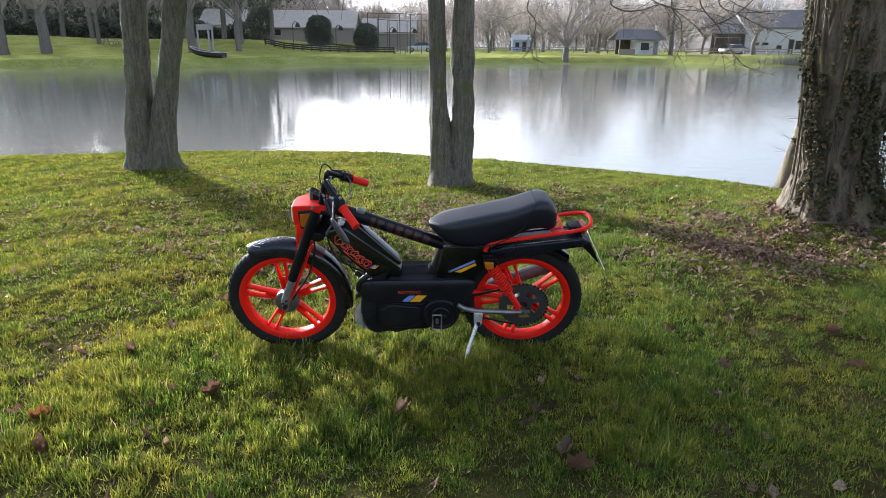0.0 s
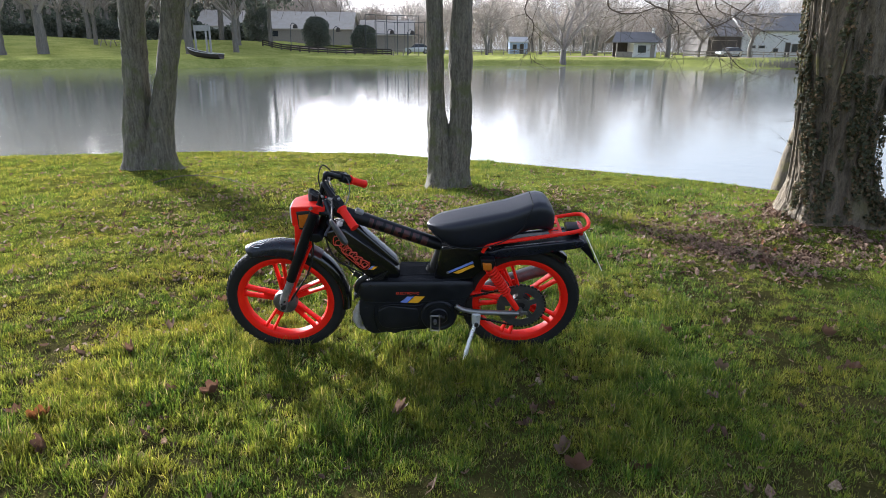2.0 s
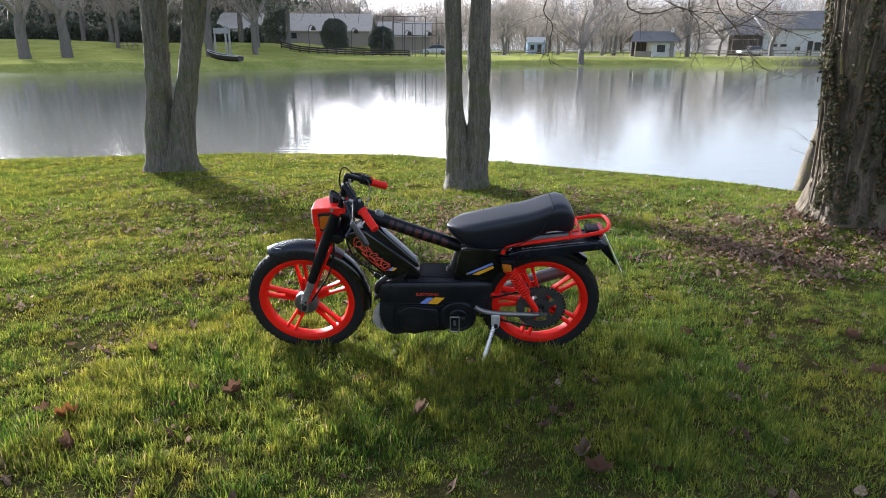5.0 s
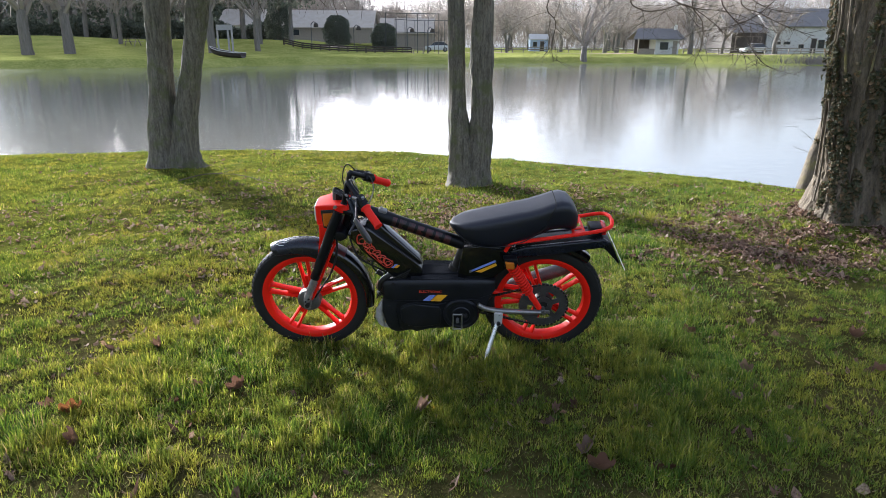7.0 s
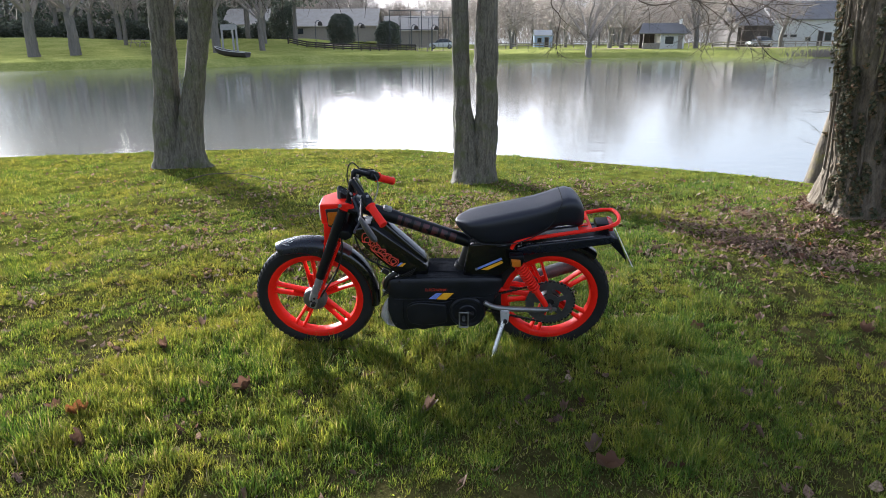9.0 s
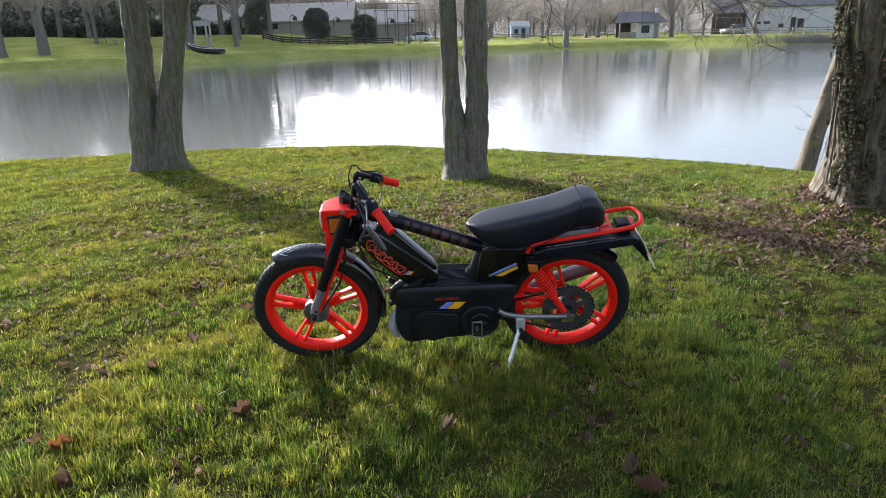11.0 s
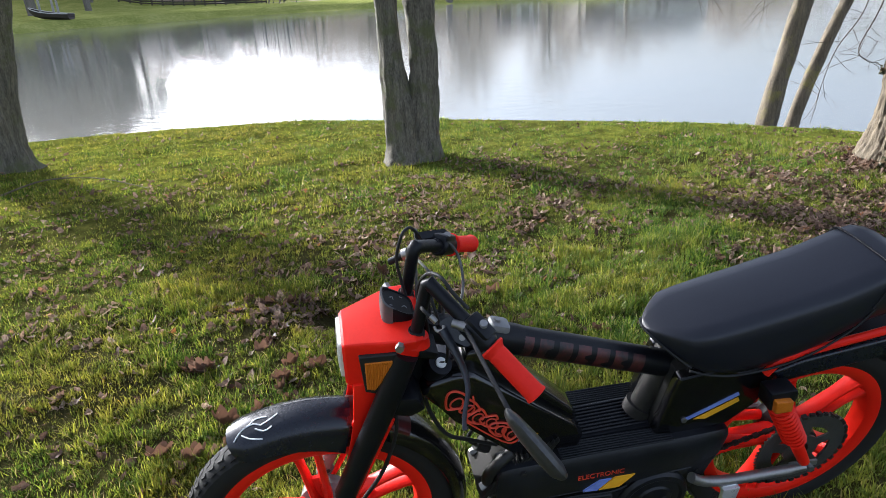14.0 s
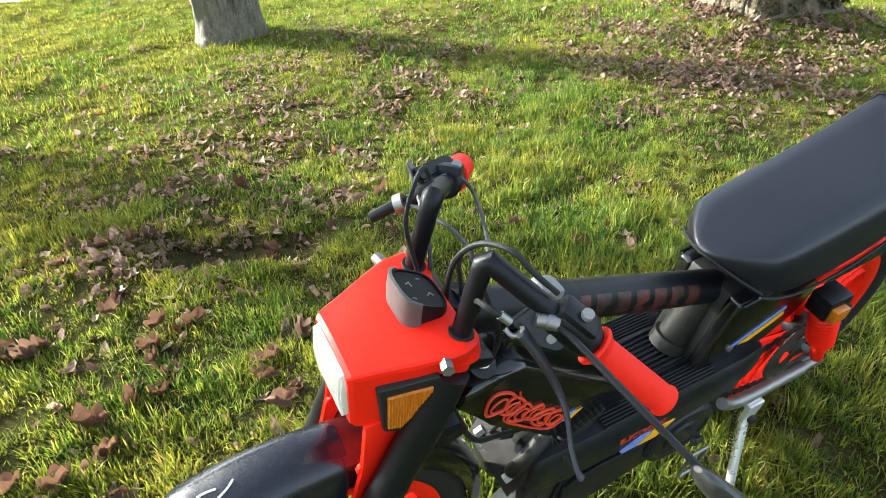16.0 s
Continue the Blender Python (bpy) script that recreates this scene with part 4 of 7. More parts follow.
bm = bmesh.new()
hood_low = [(x - 0.0012, y * 1.03) for x, y in pebble(-0.378, 0.0, 0.0292, 0.0322)[9:24]]
hood_top = [(x - 0.0012, y * 1.03) for x, y in pebble(-0.377, 0.0, 0.0278, 0.0312)[9:24]]
rows = [[V(x, y, 0.757 + 0.5 * max(0.0, x + 0.392)) for x, y in hood_low], [V(x, y, 0.5 * (0.758 + slope(x))) for x, y in hood_low], [V(x, y, slope(x) + 0.0025) for x, y in hood_top], [V(x + 0.003, y * 0.93, slope(x) + 0.0025) for x, y in hood_top]]
loft(bm, rows, caps=False, closed=False)
mp("hood", bm, M_hoodgrey, "pale grey front hood", speedo)
bm = bmesh.new()
loft(bm, [[V(x, y, slope(x) + dz) for x, y in pebble(-0.3765, 0.0, 0.0249, 0.0286)] for dz in (-0.007, -0.0015)])
mp("dial", bm, M_hole, "black dial", speedo)
for x0, y0, x1, y1 in ((-0.390, 0.006, -0.385, 0.010), (-0.385, 0.010, -0.384, 0.003), (-0.371, -0.010, -0.366, -0.004), (-0.366, -0.004, -0.362, -0.008), (-0.392, -0.016, -0.388, -0.017), (-0.372, 0.018, -0.367, 0.018)):
    bm = bmesh.new()
    rod(bm, (x0, y0, slope(x0) - 0.0008), (x1, y1, slope(x1) - 0.0008), 0.0009, 4)
    mp("dial_mark", bm, M_grey, "", speedo)


# handlebar
def handlebar(s):
    elbow = V(-0.331, -0.049, 0.853) if s < 0 else V(-0.337, 0.053, 0.856)
    end = V(-0.186, -0.208, 0.721) if s < 0 else V(-0.189, 0.232, 0.731)
    base = V(-0.360, s * 0.057, 0.725)
    up, out = (elbow - base).normalized(), (end - elbow).normalized()
    bm = bmesh.new()
    tube(bm, [base, elbow - up * 0.018, elbow - up * 0.006 + out * 0.001, elbow + out * 0.005, elbow + out * 0.016, end - out * 0.004], [0.0112, 0.0112, 0.0122, 0.0126, 0.0118, 0.0118], 18)
    bar = mp("handlebar", bm, M_plastic, "black tubular handlebar", sharp=0.9)
    a, d = elbow + (end - elbow) * 0.58, (end - elbow) * 0.42
    bm = bmesh.new()
    rings = [(0.0, 0.0225), (0.03, 0.0235), (0.08, 0.0195), (0.12, 0.0168)]
    for i in range(24):
        t = 0.14 + 0.76 * i / 24
        rings += [(t, 0.0168), (t + 0.012, 0.0172), (t + 0.022, 0.0172)]
    rings += [(0.93, 0.0172), (0.965, 0.0190), (0.99, 0.0182), (1.0, 0.014)]
    tube(bm, [a + d * t for t, r in rings], [r for t, r in rings], 18)
    mp("grip", bm, M_rubber_red, "red rubber grip with fine ribs", bar, sharp=0.9)
    bm = bmesh.new()
    c = elbow + (end - elbow) * 0.47
    tube(bm, [c - d * 0.26, c - d * 0.22, c + d * 0.18, c + d * 0.24], [0.0165, 0.0205, 0.0205, 0.018], 16)
    face = Matrix((out, out.cross(V(0, 0, 1)).normalized(), out.cross(V(0, 0, 1)).normalized().cross(out) * -1)).transposed()
    box(bm, c + V(0.002, 0.0, 0.014), (0.048, 0.030, 0.020), 0.006, face)
    housing = mp("switch_housing", bm, M_plastic, "black control housing", bar)
    bm = bmesh.new()
    rod(bm, c + V(0.006, -0.006, 0.022), c + V(0.006, -0.008, 0.029), 0.0065, 14)
    mp("switch_button", bm, M_grey, "", housing)
    bm = bmesh.new()
    tube(bm, [base + up * 0.024, base + up * 0.034], [0.0165, 0.0145], 18)
    mp("grommet", bm, M_hole, "", bar)
    bm = bmesh.new()
    tube(bm, [base + up * 0.010, base + up * 0.027], [0.028, 0.0215], 20)
    mp("stem_collar", bm, M_red, "red lip round the handlebar stem", shroud)


both(handlebar)
# left brake lever: clamp plate, blade and fittings
bm = bmesh.new()
out = V(0.145, -0.159, -0.132).normalized()
nor = V(-0.45, -0.55, 0.62)
nor = (nor - out * nor.dot(out)).normalized()
wide = nor.cross(out)
o = V(-0.298, -0.108, 0.795)
loft(bm, [[o + out * u + wide * v + nor * h for u, v in ((-0.026, -0.012), (-0.020, 0.012), (0.020, 0.016), (0.038, 0.010), (0.034, -0.006), (0.006, -0.018))] for h in (-0.005, 0.004)])
bmesh.ops.bevel(bm, geom=list(bm.edges), offset=0.0018, segments=2, affect="EDGES")
clamp = mp("lever_bracket", bm, M_lever, "dark brake lever bracket")
bm = bmesh.new()
blade = smooth_path([(-0.319, -0.110, 0.800), (-0.305, -0.130, 0.774), (-0.291, -0.152, 0.739), (-0.291, -0.175, 0.719), (-0.301, -0.200, 0.706), (-0.307, -0.220, 0.699), (-0.306, -0.229, 0.694)], 5)
n = len(blade)
tube(bm, blade, [0.0105 - 0.0056 * min(1, 1.8 * i / n) + (0.0018 if i > n - 5 else 0) for i in range(n)], 12, squash=0.5)
mp("brake_lever", bm, M_lever, "dark curved brake lever hanging down")
bm = bmesh.new()
rod(bm, o + out * 0.018 + nor * 0.003, o + out * 0.018 + nor * 0.006, 0.0055, 12)
mp("screw", bm, M_alloy, "", clamp)
for a, b, r, k in ((V(-0.302, -0.108, 0.808), V(-0.293, -0.114, 0.807), 0.0075, 12), (V(-0.293, -0.114, 0.807), V(-0.283, -0.121, 0.806), 0.0085, 12), (V(-0.335, -0.092, 0.815), V(-0.327, -0.100, 0.808), 0.005, 12)):
    bm = bmesh.new()
    rod(bm, a, b, r, k)
    mp("cable_adjuster", bm, M_alloy, "dull metal cable adjuster")
bm = bmesh.new()
tube(bm, smooth_path([(-0.330, -0.098, 0.797), (-0.326, -0.106, 0.793), (-0.318, -0.110, 0.797), (-0.316, -0.106, 0.804)], 4), 0.0028, 8)
mp("cable_hook", bm, M_alloy, "bright cable hook", clamp)
# right lever: short, dark, with a bright ring
bm = bmesh.new()
tube(bm, smooth_path([(-0.285, 0.108, 0.822), (-0.312, 0.107, 0.818), (-0.331, 0.115, 0.803), (-0.352, 0.125, 0.791), (-0.374, 0.135, 0.774)], 4), [0.010] * 8 + [0.0072] * 9, 10, squash=0.75)
lever = mp("brake_lever", bm, M_plastic, "short dark brake lever")
bm = bmesh.new()
rod(bm, (-0.338, 0.1175, 0.800), (-0.347, 0.122, 0.795), 0.0125, 14)
mp("lever_ring", bm, M_alloy, "bright metal ring", lever)
bm = bmesh.new()
loft(bm, [[V(-0.327, 0.126, 0.838 + h), V(-0.262, 0.158, 0.820 + h), V(-0.246, 0.148, 0.808 + h), V(-0.316, 0.112, 0.824 + h)] for h in (-0.008, 0.004)])
bmesh.ops.bevel(bm, geom=list(bm.edges), offset=0.003, segments=2, affect="EDGES")
mp("throttle_housing", bm, M_plastic, "flat black throttle housing")
# mirror
bm = bmesh.new()
tube(bm, smooth_path([(-0.288, -0.118, 0.806), (-0.283, -0.14, 0.808), (-0.276, -0.20, 0.806), (-0.268, -0.27, 0.804), (-0.262, -0.302, 0.800)], 4), 0.0036, 8)
mirror = mp("mirror_stalk", bm, M_plastic, "thin black mirror stalk")
bm = bmesh.new()
a, b = V(-0.268, -0.300, 0.806), V(-0.200, -0.362, 0.728)
along = (b - a).normalized()
side = V(0, -0.9, 0.42)
side = (side - along * side.dot(along)).normalized()
face = side.cross(along)
rings = []
for t, w in ((0.0, 0.005), (0.04, 0.012), (0.15, 0.019), (0.4, 0.024), (0.7, 0.026), (0.9, 0.024), (1.0, 0.014)):
    c = a + (b - a) * t
    rings.append([c + side * (w * math.cos(k)) + face * (w * (0.40 if math.sin(k) > 0 else 0.62) * math.sin(k)) for k in [2 * math.pi * n / 16 for n in range(16)]])
loft(bm, rings)
mp("mirror_shell", bm, M_shell, "scuffed grey mirror shell", mirror)
# cables
for pts, r, m in (
        ([(-0.343, 0.118, 0.798), (-0.33, 0.1, 0.802), (-0.323, 0.07, 0.808), (-0.313, 0.04, 0.807), (-0.3, 0.02, 0.784), (-0.293, 0.01, 0.739), (-0.298, 0.0, 0.69)], 0.0027, M_cable),
        ([(-0.318, 0.132, 0.832), (-0.322, 0.142, 0.836), (-0.322, 0.122, 0.818), (-0.330, 0.085, 0.806), (-0.334, 0.06, 0.784), (-0.336, 0.05, 0.756), (-0.340, 0.045, 0.70)], 0.0028, M_cable),
        ([(-0.285, 0.115, 0.800), (-0.275, 0.12, 0.807), (-0.262, 0.12, 0.812), (-0.246, 0.11, 0.791), (-0.241, 0.09, 0.762), (-0.247, 0.06, 0.735), (-0.27, 0.03, 0.69)], 0.0027, M_cable),
        ([(-0.330, -0.0, 0.67), (-0.334, -0.0, 0.702), (-0.341, 0.0, 0.76), (-0.340, -0.01, 0.819), (-0.326, -0.03, 0.854), (-0.312, -0.064, 0.868), (-0.297, -0.085, 0.851), (-0.275, -0.102, 0.828)], 0.0033, M_hole),
        ([(-0.320, -0.0, 0.68), (-0.319, 0.0, 0.726), (-0.321, 0.005, 0.766), (-0.323, 0.01, 0.793), (-0.308, 0.015, 0.801), (-0.30, 0.015, 0.77), (-0.30, 0.01, 0.70)], 0.0030, M_hole),
        ([(-0.315, 0.012, 0.81), (-0.323, -0.01, 0.825), (-0.324, -0.03, 0.81), (-0.316, -0.048, 0.776), (-0.3, -0.055, 0.725), (-0.30, -0.05, 0.67)], 0.0030, M_hole),
        ([(-0.333, -0.095, 0.812), (-0.345, -0.080, 0.820), (-0.342, -0.055, 0.80), (-0.33, -0.03, 0.74), (-0.325, -0.02, 0.66)], 0.0032, M_hole),
        ([(-0.318, 0.095, 0.845), (-0.328, 0.085, 0.866), (-0.343, 0.066, 0.888), (-0.358, 0.055, 0.880), (-0.369, 0.052, 0.834), (-0.362, 0.045, 0.785), (-0.352, 0.03, 0.735), (-0.345, 0.01, 0.68)], 0.0029, M_hole),
        ([(-0.345, -0.03, 0.60), (-0.33, -0.045, 0.54), (-0.30, -0.05, 0.48), (-0.25, -0.04, 0.44), (-0.19, -0.03, 0.40)], 0.0042, M_hole),
        ([(-0.40, -0.05, 0.60), (-0.40, -0.06, 0.52), (-0.43, -0.062, 0.42), (-0.475, -0.065, 0.345), (-0.52, -0.068, 0.275)], 0.0042, M_hole)):
    bm = bmesh.new()
    tube(bm, smooth_path(pts, 7), r, 8)
    mp("cable", bm, m, "black control cable" if m is M_hole else "worn grey-black control cable")
# ignition lock
bm = bmesh.new()
rod(bm, (-0.322, -0.028, 0.630), (-0.310, -0.044, 0.664), 0.022, 24)
lock = mp("ignition_lock", bm, M_plastic, "black ignition lock")
bm = bmesh.new()
rod(bm, (-0.310, -0.044, 0.664), (-0.3085, -0.046, 0.6678), 0.010, 18)
mp("lock_face", bm, M_white, "pale keyhole plate", lock)
bm = bmesh.new()
box(bm, (-0.3083, -0.0463, 0.6680), (0.010, 0.0022, 0.0022))
mp("keyhole", bm, M_hole, "", lock)
for s in (-1, 1):
    bm = bmesh.new()
    rod(bm, (-0.384, s * 0.078, 0.750), (-0.388, s * 0.092, 0.752), 0.0075, 6)
    mp("bolt", bm, M_alloy, "hexagonal bolt head")

# sloping body with the looped red mark, and the top tube
bm = bmesh.new()
prism(bm, [(-0.352, 0.605), (-0.333, 0.630), (-0.29, 0.640), (-0.252, 0.640), (-0.035, 0.452), (-0.012, 0.425), (-0.02, 0.388), (-0.15, 0.388), (-0.172, 0.412), (-0.29, 0.53)], -0.062, 0.062, 0.012, 3)
body = mp("body", bm, M_black, "glossy black sloping body panel")
bm = bmesh.new()
prism(bm, [(-0.27, 0.640), (-0.258, 0.668), (-0.232, 0.672), (-0.03, 0.468), (-0.015, 0.44), (-0.04, 0.44)], -0.034, 0.034, 0.010, 3)
mp("ridge", bm, M_black, "raised black ridge", body)
bm = bmesh.new()
d, u = V(0.140, 0, -0.137).normalized(), V(0.70, 0, 0.715).normalized()
o = V(-0.296, -0.0645, 0.588)
for i, (big, off) in enumerate(((1.22, 0.002), (0.92, 0.004), (1.0, -0.003), (0.86, 0.003), (0.98, -0.002), (0.9, 0.001))):
    c = o + d * (0.012 + 0.032 * i) + u * off
    start = 0.9 if i == 0 else 0.25 * i
    ring = [c + d * (0.0195 * (big if i == 0 else 1.0) * math.cos(a) + 0.006 * math.sin(2 * a + i)) + u * (0.0185 * big * math.sin(a)) for a in [start + 5.6 * k / 26 for k in range(27)]]
    tube(bm, ring, 0.0026, 5)
    inner = [c + V(0, -0.0004, 0) + d * (0.0105 * math.cos(a) + 0.004) + u * (0.0115 * big * math.sin(a) - 0.002) for a in [start - 0.5 + 5.0 * k / 20 for k in range(21)]]
    tube(bm, inner, 0.0018, 5)
tube(bm, smooth_path([o + d * 0.03 + u * 0.030, o + d * 0.05 + u * 0.012, o + d * 0.052 - u * 0.020, o + d * 0.10 - u * 0.026, o + d * 0.185 - u * 0.022, o + d * 0.196 + u * 0.006, o + d * 0.18 + u * 0.024], 5), 0.0018, 5)
mp("looped_mark", bm, M_redmark, "looping red outline emblem", body)


def decal(o, ax, up, w, h, skew, material, name, parent, out=V(0, -1, 0)):
    """A slanted flat sticker 1.2 mm thick."""
    bm = bmesh.new()
    cs = [o, o + ax * w, o + ax * (w + skew) + up * h, o + ax * skew + up * h]
    loft(bm, [cs, [c + out * 0.0012 for c in cs]])
    return mp(name, bm, material, "", parent)


X, Z = V(1, 0, 0), V(0, 0, 1)
decal(V(-0.158, -0.0625, 0.440), X, Z, 0.012, 0.018, 0.018, M_blue, "decal", body)
decal(V(-0.148, -0.0625, 0.438), X, Z, 0.016, 0.016, 0.016, M_amber, "decal", body)
bm = bmesh.new()
tube(bm, [(-0.335, 0, 0.719), (-0.237, 0, 0.685), (0.19, 0, 0.527), (0.25, 0, 0.507)], [0.029, 0.029, 0.029, 0.029], 24)
top_tube = mp("top_tube", bm, M_plastic, "black top tube with faded dark red marks")
td = V(0.427, 0, -0.158).normalized()
tu = V(0.158, 0, 0.427).normalized()
for i in range(7):
    c = V(-0.145 + 0.040 * i, 0, 0.651 - 0.0148 * i)
    bm = bmesh.new()
    rows = []
    for k in range(10):
        a = radians(-38 + 92 * k / 9)
        p = c + V(0, -math.cos(a), 0) * 0.0294 + tu * (0.0294 * math.sin(a))
        cut = 0.006 if (k in (4, 5) and i % 2) or (k in (2, 3) and i % 3 == 1) else 0.0
        rows.append([p - td * 0.0165, p + td * (0.0135 - 2 * cut)])
    loft(bm, [[r[0] for r in rows], [r[1] for r in rows]], caps=False, closed=False)
    mp("tube_mark", bm, M_dullred, "faded dark red block", top_tube)
# pale sleeve round the front of the tube, with a ridge and a bolted ear on top
bm = bmesh.new()
tube(bm, [V(-0.222, 0, 0.6794), V(-0.216, 0, 0.6772), V(-0.174, 0, 0.6617), V(-0.162, 0, 0.6573), V(-0.150, 0, 0.6528)], [0.0294, 0.0308, 0.0308, 0.0306, 0.0294], 26)
sleeve = mp("tube_collar", bm, M_plastic, "black sleeve at the front of the top tube", top_tube)
bm = bmesh.new()
box(bm, V(-0.192, -0.002, 0.6975), (0.040, 0.036, 0.022), 0.008, Euler((0, 0.355, 0)).to_matrix())
rod(bm, V(-0.197, -0.004, 0.707), V(-0.195, -0.004, 0.7165), 0.0065, 8)
mp("sleeve_ear", bm, M_grey, "pale grey clamp", sleeve)

# seat
bm = bmesh.new()
rings = []
for x, w, zb, zt in ((0.108, 0.008, 0.636, 0.645), (0.116, 0.026, 0.630, 0.650), (0.131, 0.045, 0.619, 0.656), (0.150, 0.064, 0.607, 0.662), (0.174, 0.084, 0.593, 0.668), (0.21, 0.091, 0.572, 0.676), (0.27, 0.094, 0.560, 0.690), (0.333, 0.095, 0.562, 0.704), (0.40, 0.096, 0.578, 0.720),
                     (0.455, 0.096, 0.602, 0.732), (0.505, 0.095, 0.630, 0.749), (0.55, 0.093, 0.650, 0.767), (0.588, 0.090, 0.655, 0.778), (0.622, 0.085, 0.650, 0.771), (0.646, 0.078, 0.646, 0.748), (0.662, 0.064, 0.650, 0.722)):
    h = zt - zb
    sec = ((0.0, -0.06), (0.55, -0.04), (0.85, 0.0), (0.97, 0.18), (1.0, 0.42), (0.99, 0.68), (0.955, 0.86), (0.86, 0.955), (0.55, 0.99), (0.2, 1.0))
    right = [V(x, w * a, zb + h * f) for a, f in sec]
    left = [V(x, -w * a, zb + h * f) for a, f in sec[1:]][::-1]
    rings.append(right + left)
loft(bm, rings)
seat = mp("seat", bm, M_seat, "long black vinyl seat with a raised back", sharp=1.3)
bm = bmesh.new()
for x, w, zb, zt in ((0.558, 0.0932, 0.655, 0.771),):
    h = zt - zb
    pts = [V(x + 0.05 * (f - 0.9), w * a * 1.004, zb + h * f) for a, f in ((1.0, 0.30), (1.0, 0.42), (0.99, 0.68), (0.955, 0.86), (0.86, 0.96), (0.55, 0.995), (0.0, 1.005), (-0.55, 0.995), (-0.86, 0.96), (-0.955, 0.86), (-0.99, 0.68), (-1.0, 0.42), (-1.0, 0.30))]
    tube(bm, smooth_path(pts, 4), 0.0022, 6)
tube(bm, smooth_path([(0.174, -0.085, 0.596), (0.150, -0.0655, 0.611), (0.131, -0.0465, 0.624), (0.1155, -0.027, 0.635), (0.107, 0, 0.641), (0.1155, 0.027, 0.635), (0.131, 0.0465, 0.624), (0.150, 0.0655, 0.611), (0.174, 0.085, 0.596)], 4), 0.0026, 6)
for s in (-1, 1):
    tube(bm, smooth_path([(0.172, s * 0.086, 0.590), (0.21, s * 0.0915, 0.577), (0.27, s * 0.0945, 0.567), (0.357, s * 0.0955, 0.574), (0.42, s * 0.0965, 0.594), (0.47, s * 0.096, 0.622), (0.51, s * 0.0955, 0.655), (0.535, s * 0.0945, 0.690)], 4), 0.0025, 6)
mp("piping", bm, M_hole, "thin seam piping", seat)


# side panels under the seat
def side_panel(s):
    y0, y1 = s * 0.040, s * 0.070
    bm = bmesh.new()
    prism(bm, [(0.170, 0.553), (0.262, 0.562), (0.355, 0.552), (0.392, 0.512), (0.385, 0.475), (0.352, 0.448), (0.312, 0.392), (0.196, 0.388), (0.142, 0.394)], y0, y1, 0.008, 3)
    p = mp("side_panel", bm, M_black, "black side panel with slanted stickers")
    out = V(0, s, 0)
    yy = y1 + s * 0.0008
    tube_bm = bmesh.new()
    tube(tube_bm, smooth_path([(0.172, y1, 0.552), (0.262, y1 + s * 0.001, 0.560), (0.305, y1 + s * 0.001, 0.545), (0.352, y1, 0.552)], 5), 0.003, 6)
    mp("panel_lip", tube_bm, M_plastic, "", p)
    bm = bmesh.new()
    loft(bm, [[V(0.196, yy, 0.432), V(0.206, yy, 0.426), V(0.318, yy, 0.480), V(0.312, yy, 0.490)], [V(0.196, yy + s * 0.001, 0.432), V(0.206, yy + s * 0.001, 0.426), V(0.318, yy + s * 0.001, 0.480), V(0.312, yy + s * 0.001, 0.490)]])
    mp("decal", bm, M_blue, "blue slanted sticker", p)
    bm = bmesh.new()
    loft(bm, [[V(0.224, yy, 0.428), V(0.252, yy, 0.424), V(0.322, yy, 0.462), V(0.316, yy, 0.474)], [V(0.224, yy + s * 0.001, 0.428), V(0.252, yy + s * 0.001, 0.424), V(0.322, yy + s * 0.001, 0.462), V(0.316, yy + s * 0.001, 0.474)]])
    mp("decal", bm, M_amber, "amber slanted sticker", p)
    bm = bmesh.new()
    rod(bm, (0.202, yy - s * 0.002, 0.4305), (0.202, yy + s * 0.004, 0.4305), 0.006, 10)
    mp("screw", bm, M_alloy, "", p)


both(side_panel)
# seat post block and frame spine behind the deck
bm = bmesh.new()
prism(bm, [(0.172, 0.555), (0.215, 0.555), (0.215, 0.385), (0.140, 0.385)], -0.045, 0.045, 0.006)
tube(bm, [(0.138, 0, 0.398), (0.185, 0, 0.545)], 0.028, 16)
tube(bm, [(0.134, 0, 0.398), (0.142, 0, 0.420)], 0.034, 16)
mp("seat_post", bm, M_steel, "worn grey seat post")


